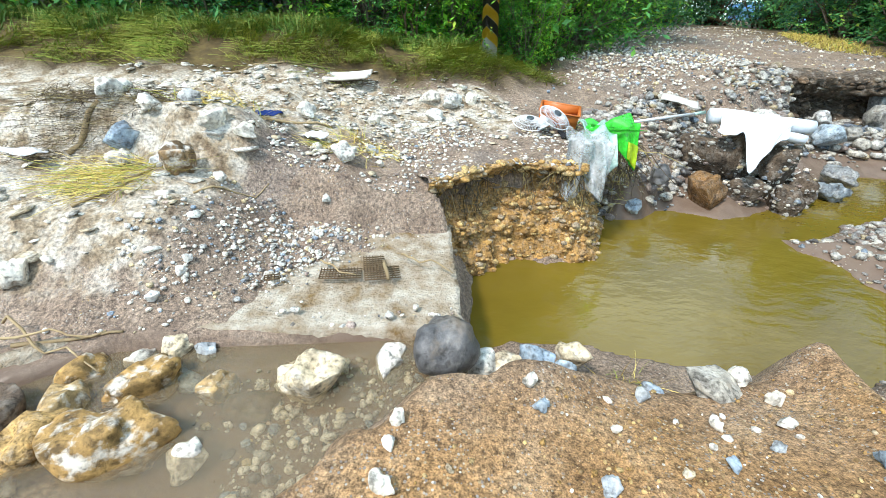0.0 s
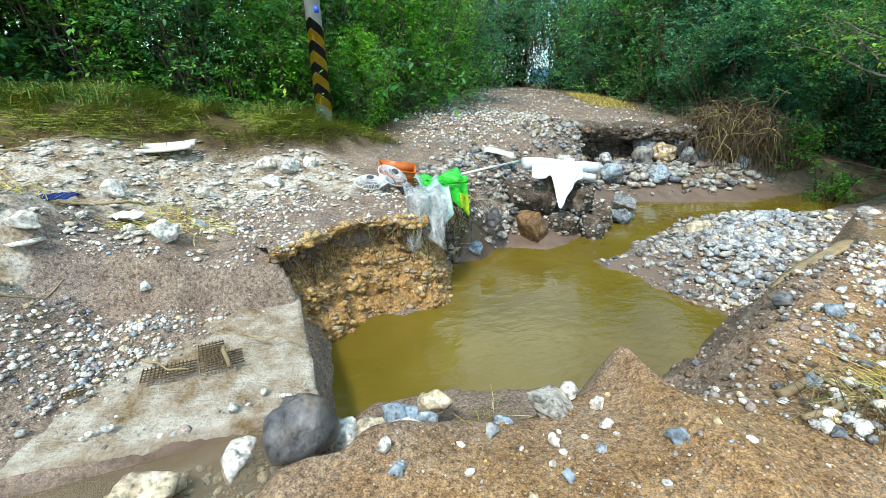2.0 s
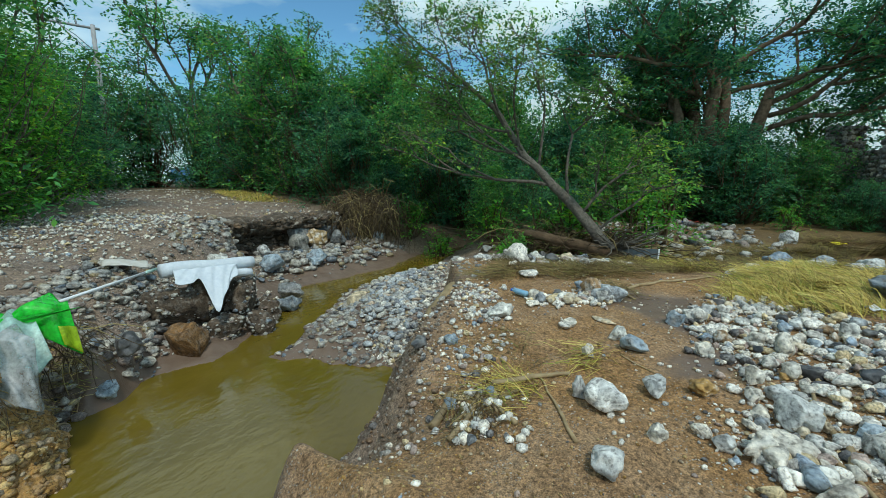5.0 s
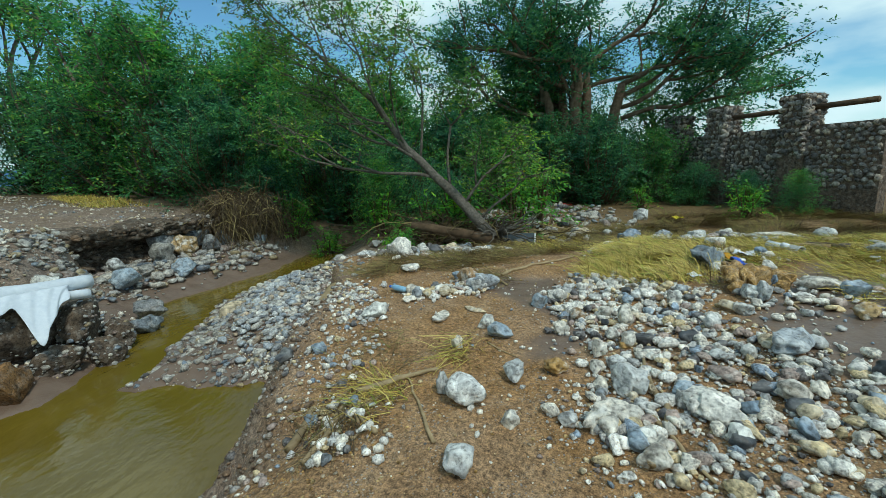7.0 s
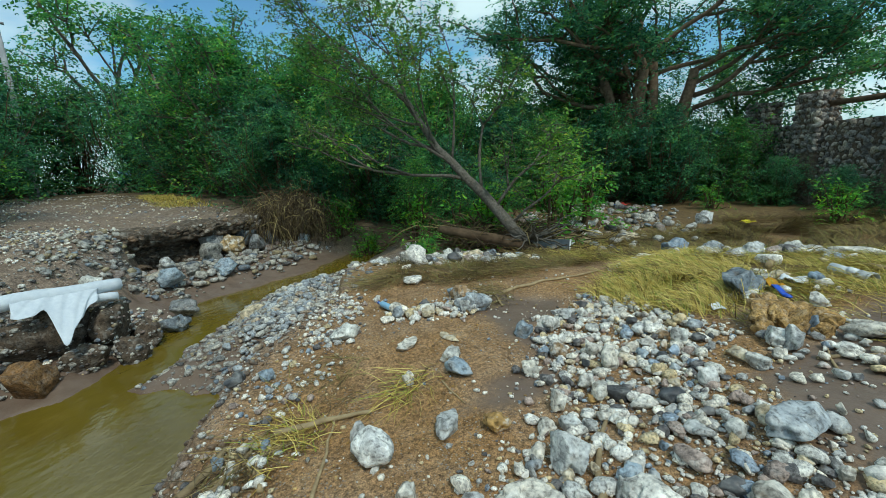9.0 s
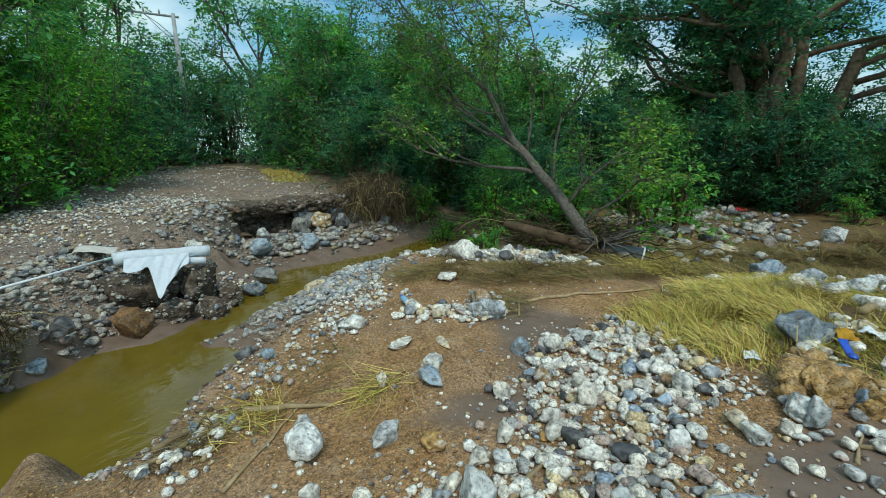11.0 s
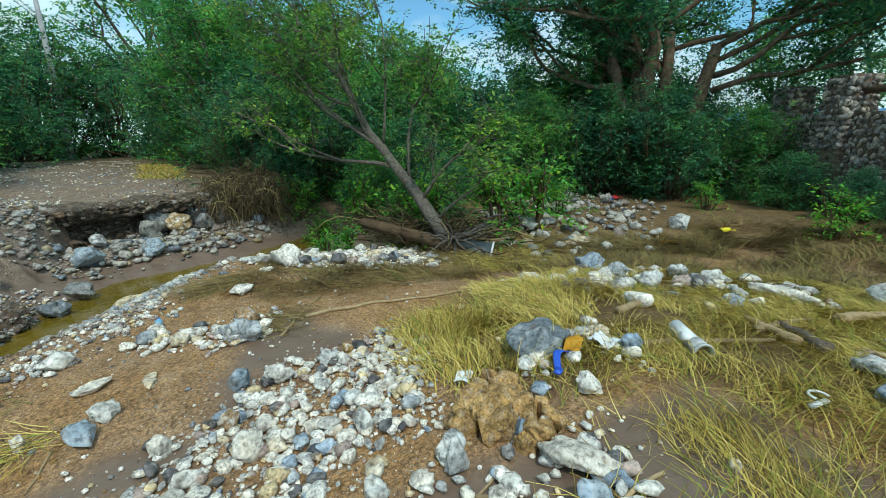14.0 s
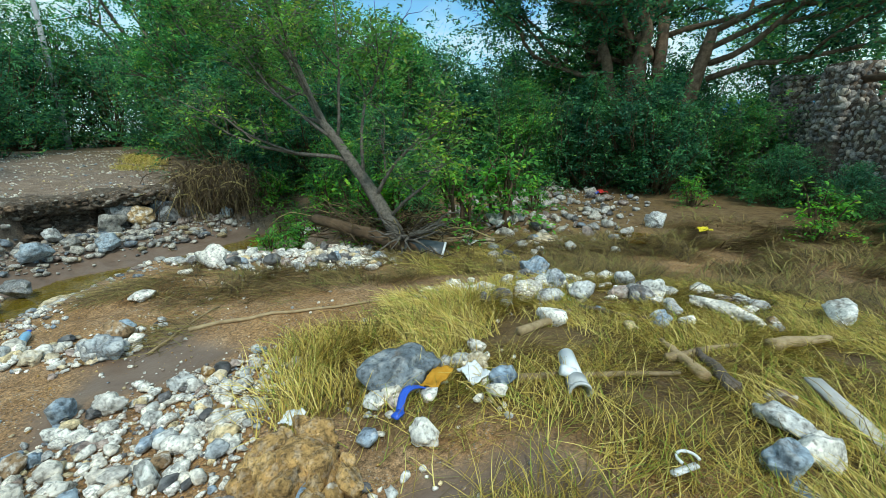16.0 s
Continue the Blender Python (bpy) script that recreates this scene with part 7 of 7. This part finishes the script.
for k, (a, b) in enumerate([((-0.3, 2.75, -0.25), (0.1, 2.5, -0.25)), ((-0.9, 2.62, -0.25), (-0.6, 2.45, -0.26)), ((-2.6, 1.7, -0.3), (-2.0, 1.85, -0.32)), ((-2.6, 1.85, -0.28), (-1.9, 1.6, -0.4))]):
    V, F = tube(bent(a, b, 0.03, 9, 0.35, k + 50), np.linspace(0.009, 0.005, 9), 6, k, 0.1)
    tagged(obj("root_strand", smooth(mesh_np("root_strand", V, F)), DRYWOOD), "thin yellow root strand trailing over wet concrete", "root")

# cloth scraps and boards on the scoured ground
for nm, x, y, sx, sy, mt, rot, lab in (("blue_cloth", -1.75, 4.1, 0.34, 0.14, NAVY, 15, "crumpled navy blue cloth among pale stones"), ("white_cloth", -1.3, 4.15, 0.22, 0.2, WHITEP, 40, "torn white plastic scrap on gravel"), ("white_cloth", -3.5, 3.3, 0.4, 0.14, WHITEP, -10, "muddy white plastic strip on the rock"),
                                       ("white_scrap", 5.47, -1.98, 0.13, 0.1, WHITEP, 10, "torn white plastic scrap in grass"), ("orange_cloth", 6.15, -2.55, 0.26, 0.12, OCHREC, 5, "muddy orange cloth in flattened grass"), ("white_bag", 6.3, -2.75, 0.2, 0.16, WHITEP, 60, "crumpled white plastic bag among rocks"),
                                       ("blue_scrap", 8.0, -1.75, 0.25, 0.12, SKYB, 30, "light blue plastic scrap caught on stones"), ("yellow_plastic", 14.1, -4.1, 0.3, 0.24, YELP, 20, "bright yellow plastic container piece on straw"), ("blue_sheet", 18.4, -1.0, 0.7, 0.3, BLUEP, 5, "crumpled blue plastic in the far stream bed"),
                                       ("red_sheet", 18.8, -1.2, 0.5, 0.25, REDP, 30, "crumpled red plastic in the far stream bed"), ("white_rag", 11.6, 0.0, 0.35, 0.3, WHITEP, 70, "white rag caught on a branch heap"), ("grey_rag", 10.9, 3.9, 0.25, 0.5, GREYP, 80, "grey rag hanging in brushwood")):
    bm = cloth(lambda u, v: Vector(((u - 0.5) * sx, (v - 0.5) * sy, 0.25 * sy * abs(nz((u * 2, v * 2, x), 2.5)) + 0.18 * sy * math.sin(7 * u + 4 * v) * 0.5 + 0.05)), 16, 12, 0.006)
    ob = part(nm, bm, mt)
    ob.matrix_world = pose(x, y, h1(x, y) + 0.01 + 0.03 * sy, 0, 0, rot)
    tagged(ob, lab, "plastic litter" if mt not in (NAVY, OCHREC) else "cloth")
wb = part("white_board", cloth(lambda u, v: Vector((u * 0.62, v * 0.3, 0.06 * u * u + 0.02 * math.sin(9 * v))), 12, 8, 0.02), BOARDM)
wb.matrix_world = pose(-1.62, 5.8, h1(-1.4, 5.9) + 0.06, 10, 0, -6)
tagged(wb, "warped white board stranded at the grass verge", "board")

# plastic bottle
bt = empty("plastic_bottle", pose(5.16, 1.23, h1(5.16, 1.23) + 0.05, 0, 0, 62), "light blue plastic drink bottle lying on mud", "bottle")
prof = [(0.0, 0.0), (0.03, 0.0), (0.035, 0.012), (0.036, 0.06), (0.033, 0.075), (0.036, 0.09), (0.036, 0.17), (0.03, 0.2), (0.014, 0.235), (0.014, 0.25)]
bm = bmesh.new()
ringv = [[bm.verts.new((z - 0.125, r * math.cos(a), r * math.sin(a))) for a in np.linspace(0, 2 * math.pi, 17)[:-1]] for r, z in prof[1:]]
for p_, q_ in zip(ringv, ringv[1:]):
    for k in range(16):
        bm.faces.new((p_[k], p_[(k + 1) % 16], q_[(k + 1) % 16], q_[k]))
bm.faces.new(ringv[0][::-1])
bm.faces.new(ringv[-1])
part("bottle_body", bm, SKYB, bt)
part("bottle_cap", cyl(0.017, 0.017, (0.122, 0, 0), (0.145, 0, 0), 14), BLUEP, bt, "dark blue screw cap")

# dark panel propped in the debris
tv = empty("flat_panel", pose(10.2, 0.3, h1(10.3, 0.3) + 0.2, 60, 0, -92), "dark grey flat screen panel lying in debris", "panel")
part("screen", box(0.95, 0.42, 0.03, (0, 0, 0), 0.006), SCREEN, tv)
part("edge_trim", box(0.03, 0.44, 0.045, (0.49, 0, 0), 0.006), WHITEP, tv, "white plastic edge strip")
part("edge_trim", box(0.95, 0.02, 0.04, (0, -0.22, 0), 0.004), BLACK, tv)
for k, (x, y, L_, rot) in enumerate([(10.9, 0.4, 0.8, 80), (11.0, 0.2, 0.7, 95), (10.8, 0.7, 0.6, 60)]):
    b_ = part("broken_plank", box(L_, 0.1, 0.025, (0, 0, 0), 0.004), DRYWOOD)
    b_.matrix_world = pose(x, y, h1(x, y) + 0.25 + 0.05 * k, 4, 8, rot)
    tagged(b_, "splintered brown plank in the debris heap", "plank")

# drain pipe with a socket
pp = empty("drain_pipe", pose(6.6, -3.3, h1(6.6, -3.3) + 0.065, 0, 4, -152), "muddy white plastic drain pipe with a socket end", "pipe")


def pipe(ro, ri, x0, x1, seg=28):
    bm = bmesh.new()
    loops = [[bm.verts.new((x, r * math.cos(a), r * math.sin(a))) for a in np.linspace(0, 2 * math.pi, seg + 1)[:-1]] for x, r in ((x0, ri), (x0, ro), (x1, ro), (x1, ri))]
    for a, b in zip(loops, loops[1:] + loops[:1]):
        for k in range(seg):
            bm.faces.new((a[k], a[(k + 1) % seg], b[(k + 1) % seg], b[k]))
    bmesh.ops.recalc_face_normals(bm, faces=bm.faces)
    return bm


part("pipe_body", pipe(0.055, 0.05, -0.2, 0.1), WHITEP, pp)
part("socket", pipe(0.066, 0.056, 0.08, 0.2), GREYP, pp, "grey mud-stained socket")
part("socket_ring", pipe(0.074, 0.064, 0.18, 0.205), GREYP, pp)
part("branch_stub", cyl(0.035, 0.035, (0.05, 0, 0.03), (0.05, -0.09, 0.06), 16), WHITEP, pp)

# blue strap, white shard, plank
st = empty("blue_strap", pose(5.9, -2.55, h1(5.9, -2.55) + 0.04, 0, 0, 0), "broken bright blue plastic strap on stones", "strap")
part("strap_band", cloth(lambda u, v: Vector((-0.16 + 0.3 * u, 0.05 * math.sin(3 * u) + 0.05 * (v - 0.5), 0.06 * math.sin(3.1 * u) + 0.01)), 14, 3, 0.008), BLUEP, st)
part("strap_buckle", box(0.07, 0.05, 0.02, (-0.17, 0.0, 0.02), 0.004), BLUEP, st)
sh_ = empty("white_shard", pose(6.08, -3.95, h1(6.08, -3.95) + 0.03, 0, 0, -40), "broken white plastic handle on straw", "plastic litter")
part("handle_bar", box(0.16, 0.035, 0.02, (0, 0, 0), 0.006), WHITEP, sh_)
obj("handle_loop", smooth(mesh_np("handle_loop", *tube([(0.05 + 0.05 * math.cos(a), 0.05 * math.sin(a) + 0.03, 0.02) for a in np.linspace(-0.5, 3.4, 12)], [0.008] * 12, 8))), WHITEP, sh_)
pk = part("plank", box(0.75, 0.1, 0.025, (0, 0, 0), 0.004), BOARDM)
pk.matrix_world = pose(6.95, -4.75, h1(6.95, -4.75) + 0.05, 3, -3, 22)
tagged(pk, "grey weathered plank on flattened grass", "plank")
ed = part("edge_board", cloth(lambda u, v: Vector((u * 1.35, (v - 0.5) * (0.3 - 0.12 * u), 0.03 * math.sin(4 * u) + 0.02 * nz((u, v, 0), 6))), 16, 5, 0.035), DRYWOOD)
ed.matrix_world = pose(4.87, 2.4, -0.4, -28, -15, 9.5)
tagged(ed, "worn brown board leaning on the crumbled terrace edge", "board")

kb = part("kerb", box(1.25, 0.16, 0.2, (0, 0, 0), 0.02), CONCRETE)
kb.matrix_world = pose(-2.42, 1.66, -0.46, 4, 0, 40)
tagged(kb, "tilted concrete kerb strip half buried in silt", "kerb", kind="structure")
ow = [(12.6, -2.9), (13.4, -2.5), (14.6, -2.6), (14.9, -3.1), (13.8, -3.5), (12.8, -3.4)]
bm = bmesh.new()
zz = min(h1(x, y) for x, y in ow) + 0.06
bm.faces.new([bm.verts.new((x, y, zz)) for x, y in ow][::1])
bmesh.ops.triangulate(bm, faces=bm.faces)
tagged(part("ochre_puddle", bm, water_mat("ochre_water", (0.24, 0.13, 0.01), 0.0, 0.1)), "still ochre puddle among straw", "water", kind="structure")
